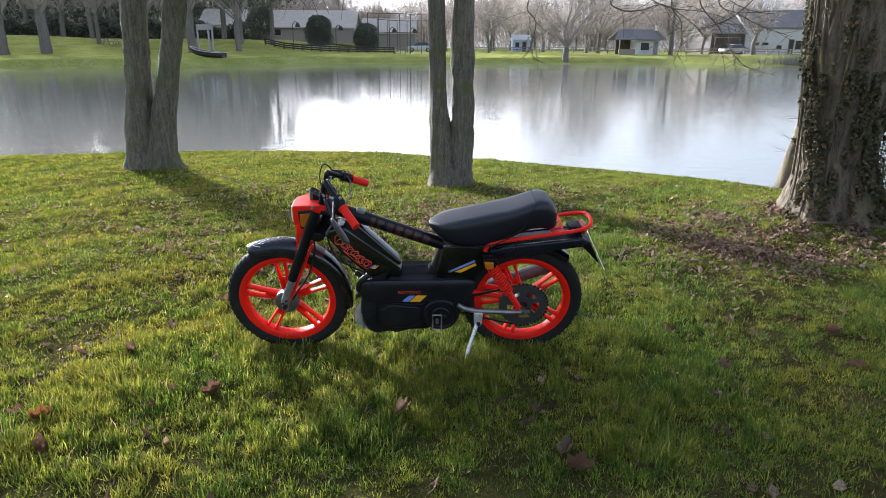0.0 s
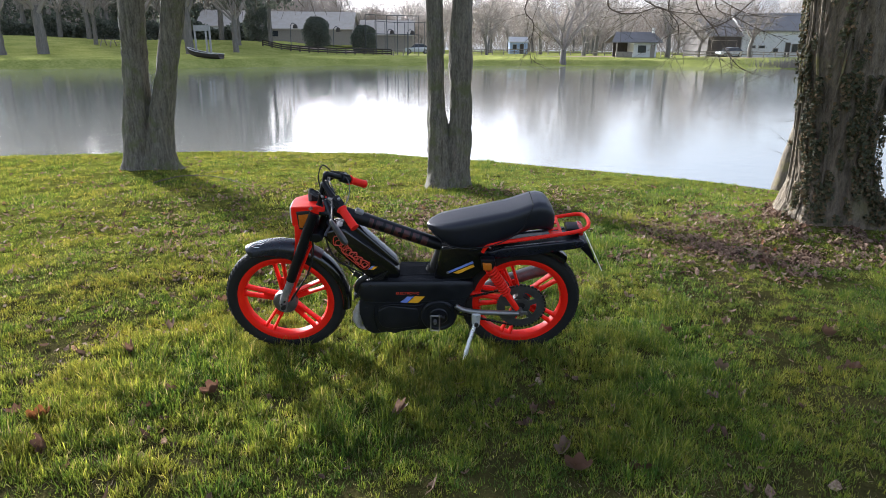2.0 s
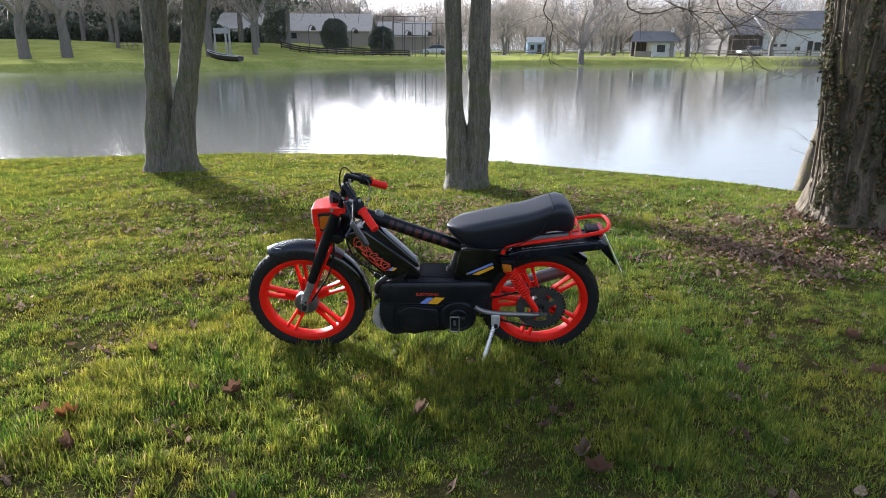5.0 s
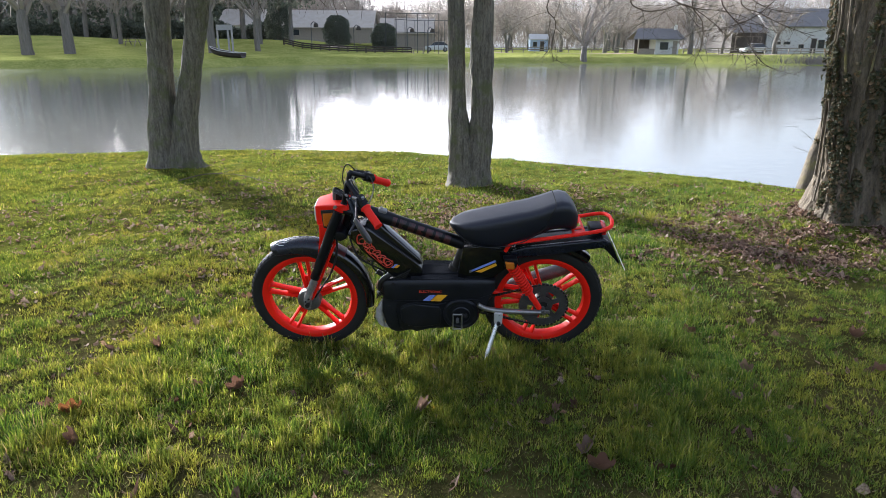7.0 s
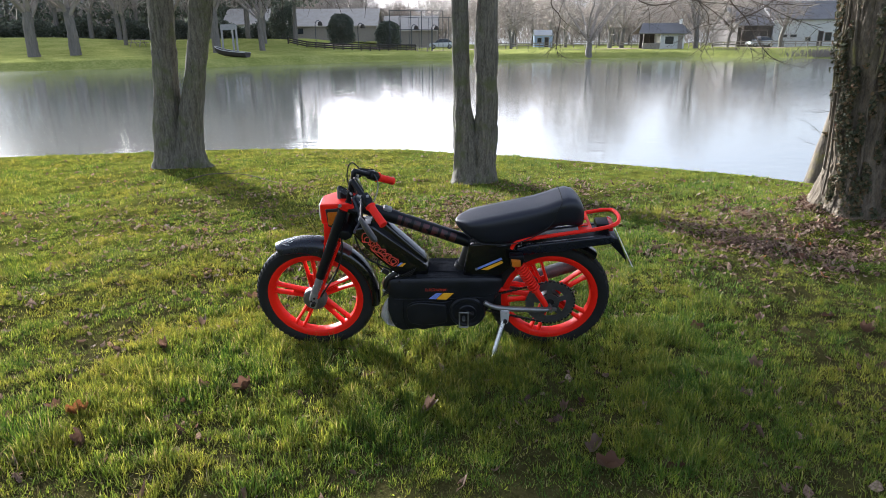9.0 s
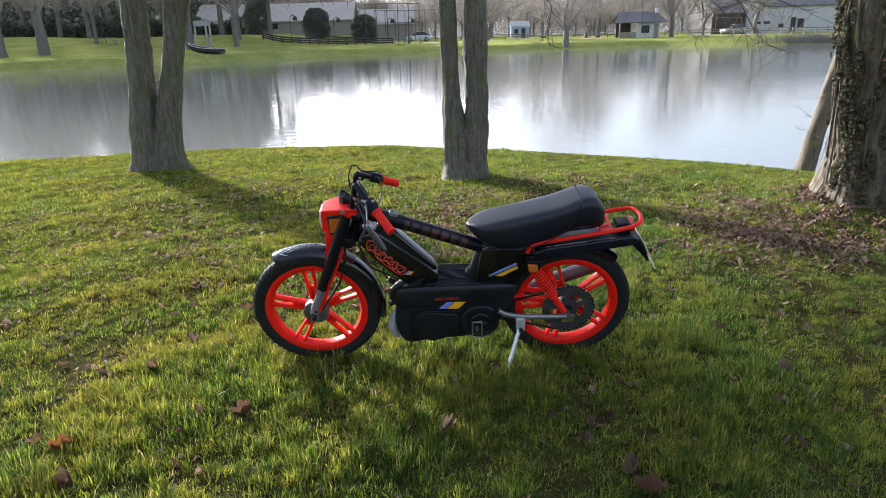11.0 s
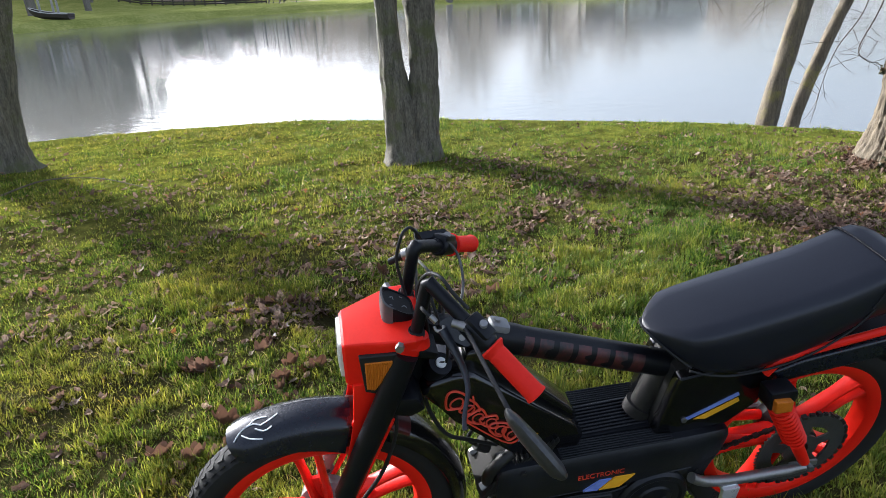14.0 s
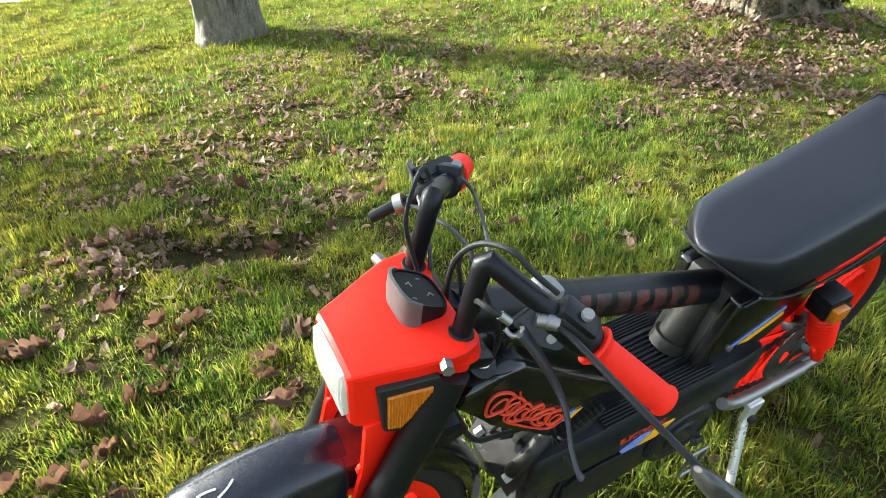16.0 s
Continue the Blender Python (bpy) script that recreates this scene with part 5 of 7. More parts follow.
# footboards with ribs and the engine covers
def engine_side(s):
    ya, yb = s * 0.030, s * 0.112
    bm = bmesh.new()
    sec = []
    for x, zt, zb, w in ((-0.200, 0.360, 0.285, 0.050), (-0.192, 0.372, 0.280, 0.057), (-0.172, 0.380, 0.276, 0.061), (-0.10, 0.387, 0.276, 0.066), (0.10, 0.393, 0.282, 0.068), (0.25, 0.394, 0.296, 0.066), (0.30, 0.388, 0.312, 0.058), (0.318, 0.378, 0.330, 0.046)):
        h = zt - zb
        sec.append([V(x, s * (0.030 + w * a), zb + h * f) for a, f in ((0, 0), (0.86, 0.0), (0.95, 0.06), (0.985, 0.35), (1.0, 0.62), (0.985, 0.80), (0.93, 0.93), (0.84, 1.0), (0, 1.0))])
    loft(bm, sec)
    shell = mp("footboard", bm, M_cover, "black plastic footboard and side shell")
    bm = bmesh.new()
    for i in range(7):
        box(bm, (0.055, s * (0.050 + 0.006 * i), 0.3935), (0.25, 0.0035, 0.004), 0.001, segs=1)
    mp("rib", bm, M_plastic, "", shell)
    bm = bmesh.new()
    prism(bm, [(-0.196, 0.315), (-0.12, 0.330), (0.310, 0.330), (0.306, 0.292), (0.262, 0.250), (0.246, 0.184), (0.222, 0.148), (0.190, 0.130), (0.088, 0.126), (0.02, 0.122), (-0.05, 0.118), (-0.085, 0.100), (-0.144, 0.091), (-0.178, 0.108), (-0.198, 0.150), (-0.206, 0.21), (-0.204, 0.27)], s * 0.025, s * 0.084, 0.016, 4)
    case = mp("engine_cover", bm, M_cover, "scuffed black engine cover")
    bm = bmesh.new()
    # round crank cover with a stepped rim
    lathe(bm, [(0.0, s * 0.099), (0.040, s * 0.098), (0.044, s * 0.094), (0.062, s * 0.0935), (0.068, s * 0.0965), (0.078, s * 0.0955), (0.084, s * 0.088), (0.085, s * 0.076)], (0.163, 0.0, 0.206), 44)
    mp("crank_cover", bm, M_cover, "round black crank cover", case, sharp=0.35)
    # belly panel, raised plate and ribs of the moulding
    bm = bmesh.new()
    prism(bm, [(-0.120, 0.232), (-0.090, 0.254), (-0.060, 0.262), (0.062, 0.248), (0.070, 0.215), (0.068, 0.150), (0.020, 0.136), (-0.049, 0.130), (-0.104, 0.142), (-0.118, 0.170)], s * 0.080, s * 0.0925, 0.007, 3)
    mp("cover_plate", bm, M_cover, "raised plate on the cover", case)
    bm = bmesh.new()
    tube(bm, smooth_path([(-0.118, s * 0.0905, 0.240), (-0.094, s * 0.0915, 0.258), (-0.062, s * 0.092, 0.267), (-0.02, s * 0.092, 0.268), (0.05, s * 0.092, 0.262), (0.09, s * 0.090, 0.27)], 4), 0.0032, 6)
    tube(bm, smooth_path([(-0.196, s * 0.080, 0.268), (-0.10, s * 0.0875, 0.276), (0.05, s * 0.0885, 0.280), (0.24, s * 0.086, 0.288)], 4), 0.0028, 6)
    tube(bm, smooth_path([(-0.132, s * 0.0855, 0.262), (-0.138, s * 0.0865, 0.20), (-0.128, s * 0.0865, 0.135), (-0.112, s * 0.083, 0.105)], 4), 0.0030, 6)
    mp("moulded_edge", bm, M_plastic, "", case)
    for bx, bz in ((-0.175, 0.135), (-0.172, 0.245), (0.060, 0.270), (0.262, 0.270), (-0.015, 0.150), (0.235, 0.345), (-0.150, 0.372)):
        bm = bmesh.new()
        yy = s * (0.084 if bz < 0.3 else 0.0925)
        rod(bm, (bx, yy - s * 0.004, bz), (bx, yy + s * 0.0025, bz), 0.0055, 10)
        mp("screw", bm, M_steel, "", case)
    if s < 0:
        bm = bmesh.new()
        loft(bm, [[V(x, -0.0952 - d, z) for x, z in ((-0.014, 0.286), (0.017, 0.284), (0.046, 0.316), (0.019, 0.316))] for d in (-0.003, 0.0035)])
        mp("decal", bm, M_blue, "blue slanted sticker", shell)
        bm = bmesh.new()
        loft(bm, [[V(x, -0.0954 - d, z) for x, z in ((0.021, 0.284), (0.067, 0.283), (0.099, 0.317), (0.053, 0.318))] for d in (-0.003, 0.0035)])
        mp("decal", bm, M_amber, "amber slanted sticker", shell)
        cu = bpy.data.curves.new("lettering", "FONT")
        cu.body, cu.size, cu.extrude, cu.align_x = "ELECTRONIC", 0.0175, 0.0006, "LEFT"
        cu.space_character = 1.0
        txt = new("lettering_curve", cu)
        dg = bpy.context.evaluated_depsgraph_get()
        me = bpy.data.meshes.new_from_object(txt.evaluated_get(dg))
        bpy.data.objects.remove(txt)
        me.materials.clear()
        me.materials.append(M_redmark)
        me.transform(Matrix.Translation((-0.032, -0.0985, 0.3290)) @ Euler((radians(84), 0, 0)).to_matrix().to_4x4())
        ob = new("lettering", me)
        ob.parent = shell
        tagged(ob, "small red lettering")


both(engine_side)
bm = bmesh.new()
prism(bm, [(-0.06, 0.36), (-0.045, 0.393), (0.175, 0.401), (0.19, 0.39), (0.19, 0.36)], -0.045, 0.045, 0.005)
hump = mp("centre_tunnel", bm, M_plastic, "black ribbed centre tunnel")
bm = bmesh.new()
for i in range(9):
    box(bm, (0.065, -0.036 + 0.009 * i, 0.3985), (0.20, 0.004, 0.005), 0.001, Euler((0, -0.032, 0)).to_matrix(), 1)
mp("rib", bm, M_plastic, "", hump)
# engine block with fins under the body
bm = bmesh.new()
box(bm, (-0.13, 0, 0.345), (0.12, 0.07, 0.075), 0.01, Euler((0, 0.5, 0)).to_matrix())
rod(bm, (-0.205, -0.012, 0.372), (-0.232, -0.014, 0.392), 0.012, 8)
box(bm, (-0.13, -0.01, 0.395), (0.06, 0.05, 0.035), 0.008)
tube(bm, smooth_path([(-0.165, -0.055, 0.40), (-0.20, -0.062, 0.375), (-0.215, -0.055, 0.33), (-0.205, -0.04, 0.29)], 5), 0.013, 12)
engine = mp("engine", bm, M_steel, "dark finned engine")
for i in range(13):
    bm = bmesh.new()
    box(bm, (-0.205 + 0.009 * i, -0.006, 0.325 + 0.005 * i), (0.0034, 0.132, 0.108), 0.0012, Euler((0, 0.5, 0)).to_matrix(), 1)
    mp("fin", bm, M_steel, "", engine)
for y in (-0.052, 0.040):
    bm = bmesh.new()
    rod(bm, (-0.228, y, 0.300), (-0.214, y, 0.308), 0.009, 6)
    mp("head_bolt", bm, M_alloy, "", engine)
bm = bmesh.new()
tube(bm, smooth_path([(-0.232, -0.014, 0.392), (-0.25, -0.02, 0.42), (-0.245, -0.03, 0.455), (-0.22, -0.03, 0.49)], 5), 0.0038, 8)
mp("spark_lead", bm, M_hole, "black ignition lead", engine)
bm = bmesh.new()
rings = []
for x, z, w, d in ((-0.212, 0.258, 0.016, 0.010), (-0.222, 0.228, 0.028, 0.018), (-0.232, 0.190, 0.038, 0.024), (-0.236, 0.150, 0.038, 0.024), (-0.226, 0.124, 0.036, 0.018), (-0.195, 0.110, 0.028, 0.010)):
    rings.append([V(x + 0.012 + d * math.cos(k) * 0.9, -0.052 + 0.62 * w * math.sin(k), z - 0.4 * d * math.cos(k)) for k in [2 * math.pi * n / 18 for n in range(18)]])
loft(bm, rings)
mp("air_scoop", bm, M_scoop, "stained pale metal scoop")
bm = bmesh.new()
tube(bm, smooth_path([(0.05, 0.06, 0.12), (0.25, 0.10, 0.17), (0.45, 0.115, 0.26), (0.72, 0.12, 0.36)], 5), [0.02] * 5 + [0.032] * 10 + [0.02], 14)
mp("silencer", bm, M_hub, "dull grey silencer")


# pedals and cranks
def pedal(s):
    px, pz, y = (0.146, 0.203, -0.142) if s < 0 else (0.23, 0.22, 0.142)
    bm = bmesh.new()
    tube(bm, [(0.185, s * 0.100, 0.212), (0.185, s * 0.118, 0.212), (px + 0.012, s * 0.124, pz + 0.028)], 0.008, 8)
    c = mp("crank", bm, M_steel, "grey crank")
    bm = bmesh.new()
    for z, x0, x1 in ((0.040, -0.020, 0.020), (-0.040, -0.020, 0.020)):
        rod(bm, (px + x0, y - 0.004, pz + z), (px + x1, y - 0.004, pz + z), 0.0038, 8)
    for x in (-0.020, 0.020):
        rod(bm, (px + x, y - 0.004, pz - 0.040), (px + x, y - 0.004, pz + 0.040), 0.0034, 8)
    for i in range(6):
        box(bm, (px + 0.020, y - 0.007, pz - 0.034 + 0.0136 * i), (0.003, 0.005, 0.004))
    rod(bm, (px, y + 0.02 * -s, pz), (px, y - 0.006, pz), 0.007, 8)
    mp("pedal", bm, M_alloy, "worn metal pedal frame")


both(pedal)


# swing arm, shocks, rear lamps
def rear_end(s):
    bm = bmesh.new()
    tube(bm, smooth_path([(0.240, s * 0.098, 0.268), (0.275, s * 0.100, 0.248), (0.34, s * 0.100, 0.236), (0.44, s * 0.098, 0.230), (0.535, s * 0.096, 0.226)], 4), [0.012] * 5 + [0.0125] * 10 + [0.010] * 2, 12)
    arm = mp("stand_tube" if s < 0 else "swing_arm", bm, M_alloy, "dull silver lower tube")
    bm = bmesh.new()
    prism(bm, [(0.50, 0.238), (0.575, 0.232), (0.578, 0.214), (0.50, 0.214)], s * 0.084, s * 0.090, 0.002)
    rod(bm, (RX, s * 0.05, HZ - 0.022), (RX, s * 0.106, HZ - 0.022), 0.009, 8)
    mp("axle_plate", bm, M_alloy, "", arm)
    bm = bmesh.new()
    tube(bm, [(0.24, s * 0.034, 0.315), (0.36, s * 0.036, 0.290), (0.55, s * 0.040, 0.255)], 0.0125, 12)
    mp("swing_arm", bm, M_red, "red swing arm")
    top, low = V(0.378, s * 0.104, 0.490), V(0.524, s * 0.098, 0.252)
    d = low - top
    bm = bmesh.new()
    tube(bm, [top, top + d * 0.6, top + d * 0.62, low], [0.012, 0.012, 0.015, 0.013], 12)
    shock = mp("shock_absorber", bm, M_red, "red shock absorber")
    bm = bmesh.new()
    side = d.orthogonal().normalized()
    up = d.normalized().cross(side)
    coil = [top + d * (0.06 + 0.56 * k / 132) + 0.0215 * (side * math.cos(2 * math.pi * k / 12) + up * math.sin(2 * math.pi * k / 12)) for k in range(133)]
    tube(bm, coil, 0.0048, 6)
    mp("spring", bm, M_red, "red coil spring", shock)
    bm = bmesh.new()
    prism(bm, [(0.345, 0.525), (0.405, 0.525), (0.412, 0.50), (0.398, 0.472), (0.352, 0.476)], s * 0.080, s * 0.122, 0.005)
    cap = mp("lamp_bracket", bm, M_plastic, "black bracket over the shock")
    bm = bmesh.new()
    prism(bm, [(0.352, 0.512), (0.392, 0.508), (0.396, 0.478), (0.358, 0.478)], s * 0.118, s * 0.134, 0.003)
    mp("indicator_lens", bm, M_orange, "small orange rear indicator", cap)
    # tail rails
    bm = bmesh.new()
    prism(bm, [(0.375, 0.535), (0.44, 0.556), (0.79, 0.602), (0.812, 0.585), (0.80, 0.560), (0.60, 0.530), (0.40, 0.500)], s * 0.052, s * 0.076, 0.008, 3)
    mp("tail_rail", bm, M_navy, "dark glossy tail side rail")


both(rear_end)
guard("rear_mudguard", RX, 0.312, 0.285, 0.048, 165, 50, 30, M_black, "black rear mudguard")
bm = bmesh.new()
prism(bm, [(0.40, 0.548), (0.79, 0.598), (0.80, 0.58), (0.42, 0.53)], -0.054, 0.054, 0.004)
mp("tail_cover", bm, M_plastic, "black tail cover")
bm = bmesh.new()
prism(bm, [(0.790, 0.592), (0.822, 0.580), (0.838, 0.548), (0.872, 0.478), (0.862, 0.478), (0.826, 0.520), (0.785, 0.560)], -0.066, 0.066, 0.003)
flap = mp("number_plate_holder", bm, M_plastic, "black tail flap")
bm = bmesh.new()
ax = Euler((0, radians(-27), 0)).to_matrix()
pc = V(0.868, 0, 0.505)
box(bm, pc, (0.004, 0.150, 0.135), 0.001, ax, 1)
plate = mp("number_plate", bm, M_white, "white number plate", flap)
for i in range(5):
    bm = bmesh.new()
    box(bm, pc + ax @ V(0.0022, -0.05 + 0.025 * i, 0.0), (0.0012, 0.012, 0.05), 0.0, ax)
    mp("plate_bar", bm, M_hole, "plain dark bar", plate)
bm = bmesh.new()
box(bm, (0.757, 0, 0.622), (0.06, 0.075, 0.036), 0.008)
lamp = mp("tail_lamp", bm, M_plastic, "black-backed tail lamp")
bm = bmesh.new()
box(bm, (0.792, 0, 0.623), (0.022, 0.078, 0.040), 0.006)
mp("tail_lens", bm, M_tail, "dark red lens", lamp)

# red luggage rack
bm = bmesh.new()
loop = [(0.355, -0.078, 0.540), (0.372, -0.082, 0.572), (0.41, -0.084, 0.588), (0.58, -0.086, 0.617), (0.70, -0.086, 0.637), (0.765, -0.084, 0.650), (0.806, -0.068, 0.660), (0.820, -0.036, 0.664), (0.824, 0, 0.665)]
loop = loop + [(x, -y, z) for x, y, z in loop[-2::-1]]
tube(bm, smooth_path(loop, 5), 0.0088, 10)
rack = mp("luggage_rack", bm, M_red, "red tubular luggage rack")
bm = bmesh.new()
for y0, y1 in ((-0.084, -0.056), (-0.040, -0.018), (0.018, 0.040), (0.056, 0.084)):
    box(bm, (0.672, 0.5 * (y0 + y1), 0.634), (0.050, y1 - y0, 0.006), 0.0015, Euler((0, -0.16, 0)).to_matrix(), 1)
for x in (0.650, 0.694):
    box(bm, (x, 0, 0.634 + (x - 0.672) * 0.16), (0.012, 0.168, 0.0075), 0.0015, Euler((0, -0.16, 0)).to_matrix(), 1)
mp("rack_plate", bm, M_red, "pierced red cross plate", rack)

# side stand
bm = bmesh.new()
prism(bm, [(0.314, 0.232), (0.356, 0.232), (0.354, 0.178), (0.346, 0.164), (0.326, 0.162), (0.317, 0.178)], -0.122, -0.110, 0.003)
prism(bm, [(0.318, 0.236), (0.352, 0.236), (0.350, 0.212), (0.320, 0.212)], -0.112, -0.088, 0.002)
stand = mp("side_stand", bm, M_chrome, "chromed side stand bracket")
bm = bmesh.new()
tube(bm, [(0.334, -0.112, 0.186), (0.300, -0.160, 0.090), (0.270, -0.212, -0.006)], [0.0100, 0.0098, 0.0090], 12)
mp("stand_leg", bm, M_chrome, "bright stand leg", stand)
bm = bmesh.new()
rod(bm, (0.337, -0.132, 0.182), (0.337, -0.105, 0.182), 0.010, 8)
mp("pivot_bolt", bm, M_steel, "", stand)
bm = bmesh.new()
coil = [V(0.318, -0.098, 0.19) + (V(0.300, -0.138, 0.105) - V(0.318, -0.098, 0.19)) * (k / 96) + V(0.004 * math.cos(k * 0.785), 0.004 * math.sin(k * 0.785), 0) for k in range(97)]
tube(bm, coil, 0.0013, 4)
mp("return_spring", bm, M_steel, "", stand)
# white emblem on the mudguard: a few curved strokes
bm = bmesh.new()
for s in (-1,):
    for pts in (((117, -0.010), (114, 0.006), (110, 0.012), (107, 0.004)), ((112, 0.010), (109, 0.022), (105, 0.020)), ((114, -0.004), (111, -0.016), (107, -0.022)), ((109, 0.0), (106, -0.010), (103, -0.006)), ((107, 0.004), (103, 0.012), (101, 0.020))):
        path = []
        for deg, y in pts:
            a = radians(deg)
            uu = max(-1, min(1, math.asin(max(-1, min(1, (y - 0.018) / 0.052))) / (math.pi / 2)))
            r = (lambda t: (0.274 - 0.04 * t) + (0.311 - 0.274 + 0.04 * t) * (1 - abs(uu) ** 2.6) + 0.007 * max(0.0, 1 - t / 0.3) * (1 - abs(uu)) + 0.0008)((120 - deg) / 44)
            path.append(V(FX + r * math.cos(a), y - 0.018, HZ + r * math.sin(a)))
        tube(bm, smooth_path(path, 4), 0.0014, 5)
mp("white_emblem", bm, M_white, "white line emblem", fg)


# ---- the far bank ----
M_render = surface("pale_render", (0.46, 0.45, 0.43), (0.62, 0.61, 0.58), 1.5, 0.8, fine=12)
M_roof = surface("dark_roof_tiles", (0.13, 0.125, 0.12), (0.20, 0.19, 0.185), 1.2, 0.8, fine=14, relief=0.4, depth=0.03)
M_roof_tan = surface("weathered_roof_tiles", (0.36, 0.31, 0.25), (0.50, 0.45, 0.38), 1.2, 0.85, fine=14, relief=0.4, depth=0.03)
M_wood_dark = surface("dark_wood", (0.03, 0.025, 0.02), (0.07, 0.055, 0.045), 3, 0.8, stretch=(1, 1, 6))
M_wood = surface("grey_wood", (0.20, 0.17, 0.14), (0.32, 0.28, 0.23), 4, 0.8)
M_glass = surface("dark_window", (0.02, 0.022, 0.025), (0.05, 0.055, 0.06), 3, 0.1, relief=0.0)
M_car = surface("silver_car_paint", (0.45, 0.46, 0.48), (0.6, 0.61, 0.63), 2, 0.25, coat=0.6, relief=0.0)
M_pale = surface("weathered_pale_wood", (0.26, 0.25, 0.23), (0.38, 0.37, 0.34), 4, 0.8)
M_path = surface("reddish_gravel", (0.26, 0.17, 0.13), (0.38, 0.27, 0.21), 2, 0.95, fine=18)
M_metal_pole = surface("dark_post", (0.05, 0.05, 0.05), (0.10, 0.10, 0.10), 4, 0.6)
M_bluewall = surface("pale_blue_panel", (0.32, 0.42, 0.58), (0.45, 0.54, 0.68), 3, 0.6)


def bare_tree(label, at, tall, r, seed, group="", spread=1.0, fork=3.0, depth=3):
    rng = random.Random(seed)
    t = thing("tree", label, "tree", at, group)
    bm = bmesh.new()
    spine = [(0, 0, -0.3, r * 1.5), (0, 0, 0.15, r * 1.1), (rng.uniform(-0.1, 0.1), 0, fork * 0.5, r), (rng.uniform(-0.3, 0.3), 0, fork, r * 0.85)]
    pts, rad = stem(bm, spine, 10, seed, 0.05)
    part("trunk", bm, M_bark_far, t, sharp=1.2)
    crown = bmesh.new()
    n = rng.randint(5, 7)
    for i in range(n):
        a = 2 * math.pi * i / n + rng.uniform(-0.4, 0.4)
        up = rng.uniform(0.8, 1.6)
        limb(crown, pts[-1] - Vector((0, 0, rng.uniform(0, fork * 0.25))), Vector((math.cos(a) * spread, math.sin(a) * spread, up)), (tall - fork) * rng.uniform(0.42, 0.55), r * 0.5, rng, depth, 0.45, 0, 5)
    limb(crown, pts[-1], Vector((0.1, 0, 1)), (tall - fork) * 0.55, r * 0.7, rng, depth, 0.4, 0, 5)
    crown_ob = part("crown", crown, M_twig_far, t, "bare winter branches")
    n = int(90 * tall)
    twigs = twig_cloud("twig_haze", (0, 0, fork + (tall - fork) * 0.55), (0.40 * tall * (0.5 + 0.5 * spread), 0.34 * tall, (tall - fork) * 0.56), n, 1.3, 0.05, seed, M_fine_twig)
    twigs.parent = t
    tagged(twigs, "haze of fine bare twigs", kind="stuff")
    return t


def ground_at(x, y, dz=0.0):
    return (x, y, gz(x, y) + dz)


# single trees seen on the lawns and along the path
lawn = [("bare tree with a thick trunk on the far lawn", -38.6, 64, 15, 0.48, 1.2, 4.5), ("bare tree at the end of the far lawn", -41.6, 62, 15, 0.5, 1.0, 4.5), ("slim bare tree by the picnic table", -38.8, 75, 12, 0.22, 0.8, 4.0),
        ("bare tree on the far lawn", -33.4, 75, 14, 0.36, 0.9, 4.0), ("bare tree with a thick trunk behind the boat", -27.0, 72, 15, 0.45, 0.9, 5.0), ("bare tree behind the boat", -22.5, 74, 12, 0.3, 0.9, 4.0),
        ("bare many-limbed tree on the water's edge", 15.4, 76.9, 13, 0.36, 0.9, 1.6), ("bare tree beside the small pavilion", 32.4, 90, 12, 0.32, 0.6, 3.0),
        ("bare tree in front of the white house", 46.2, 95, 9, 0.28, 1.0, 3.0), ("bare young tree by the path", 8.0, 100, 9, 0.2, 0.8, 2.6), ("bare tree by the path", 17.5, 108, 12, 0.28, 0.8, 3.0), ("bare tree by the path", 22.5, 98, 12, 0.3, 0.8, 3.0),
        ("bare tree behind the pavilion", 25.5, 103, 12, 0.3, 0.9, 3.0), ("bare tree by the fence", 39.5, 97, 9, 0.22, 0.8, 2.5), ("bare tree by the court", 1.5, 112, 11, 0.26, 0.9, 3.0)]
for i, (label, x, y, tall, r, spread, fork) in enumerate(lawn):
    bare_tree(label, ground_at(x, y), tall, r, 300 + i, "trees across the pond", spread, fork)
# a row of taller trees further back
rng = random.Random(9)
proto = [bare_tree("tall bare tree in the far tree line", ground_at(-6.0, 135), 10.5, 0.22, 400, "far tree line", 0.7, 3.5), bare_tree("tall bare tree in the far tree line", ground_at(12.0, 140), 9.5, 0.2, 401, "far tree line", 0.8, 3.0),
         bare_tree("tall bare tree in the far tree line", ground_at(31.0, 133), 10.5, 0.22, 402, "far tree line", 0.7, 3.2)]
for i in range(40):
    x, y = -52 + 3.5 * i + rng.uniform(-3.0, 3.0), rng.uniform(122, 165)
    m = pose(x, y, gz(x, y), 0, 0, rng.uniform(0, 360))
    copy_thing(proto[rng.randrange(3)], m)

# tall bare trees crowding the back of the left lawn
rng = random.Random(19)
wood = [bare_tree("tall bare tree in the lakeside wood", ground_at(-46, 88), 16, 0.3, 430, "lakeside wood", 0.6, 4.0), bare_tree("tall bare tree in the lakeside wood", ground_at(-35, 92), 15, 0.26, 431, "lakeside wood", 0.6, 4.5)]
for i, (x, y) in enumerate(((-52, 92), (-31, 96), (-66, 84), (-49, 100), (-76, 74), (-86, 67), (-58, 94), (-29, 90), (-40, 98))):
    copy_thing(wood[i % 2], pose(x, y, gz(x, y), 0, 0, rng.uniform(0, 360)))

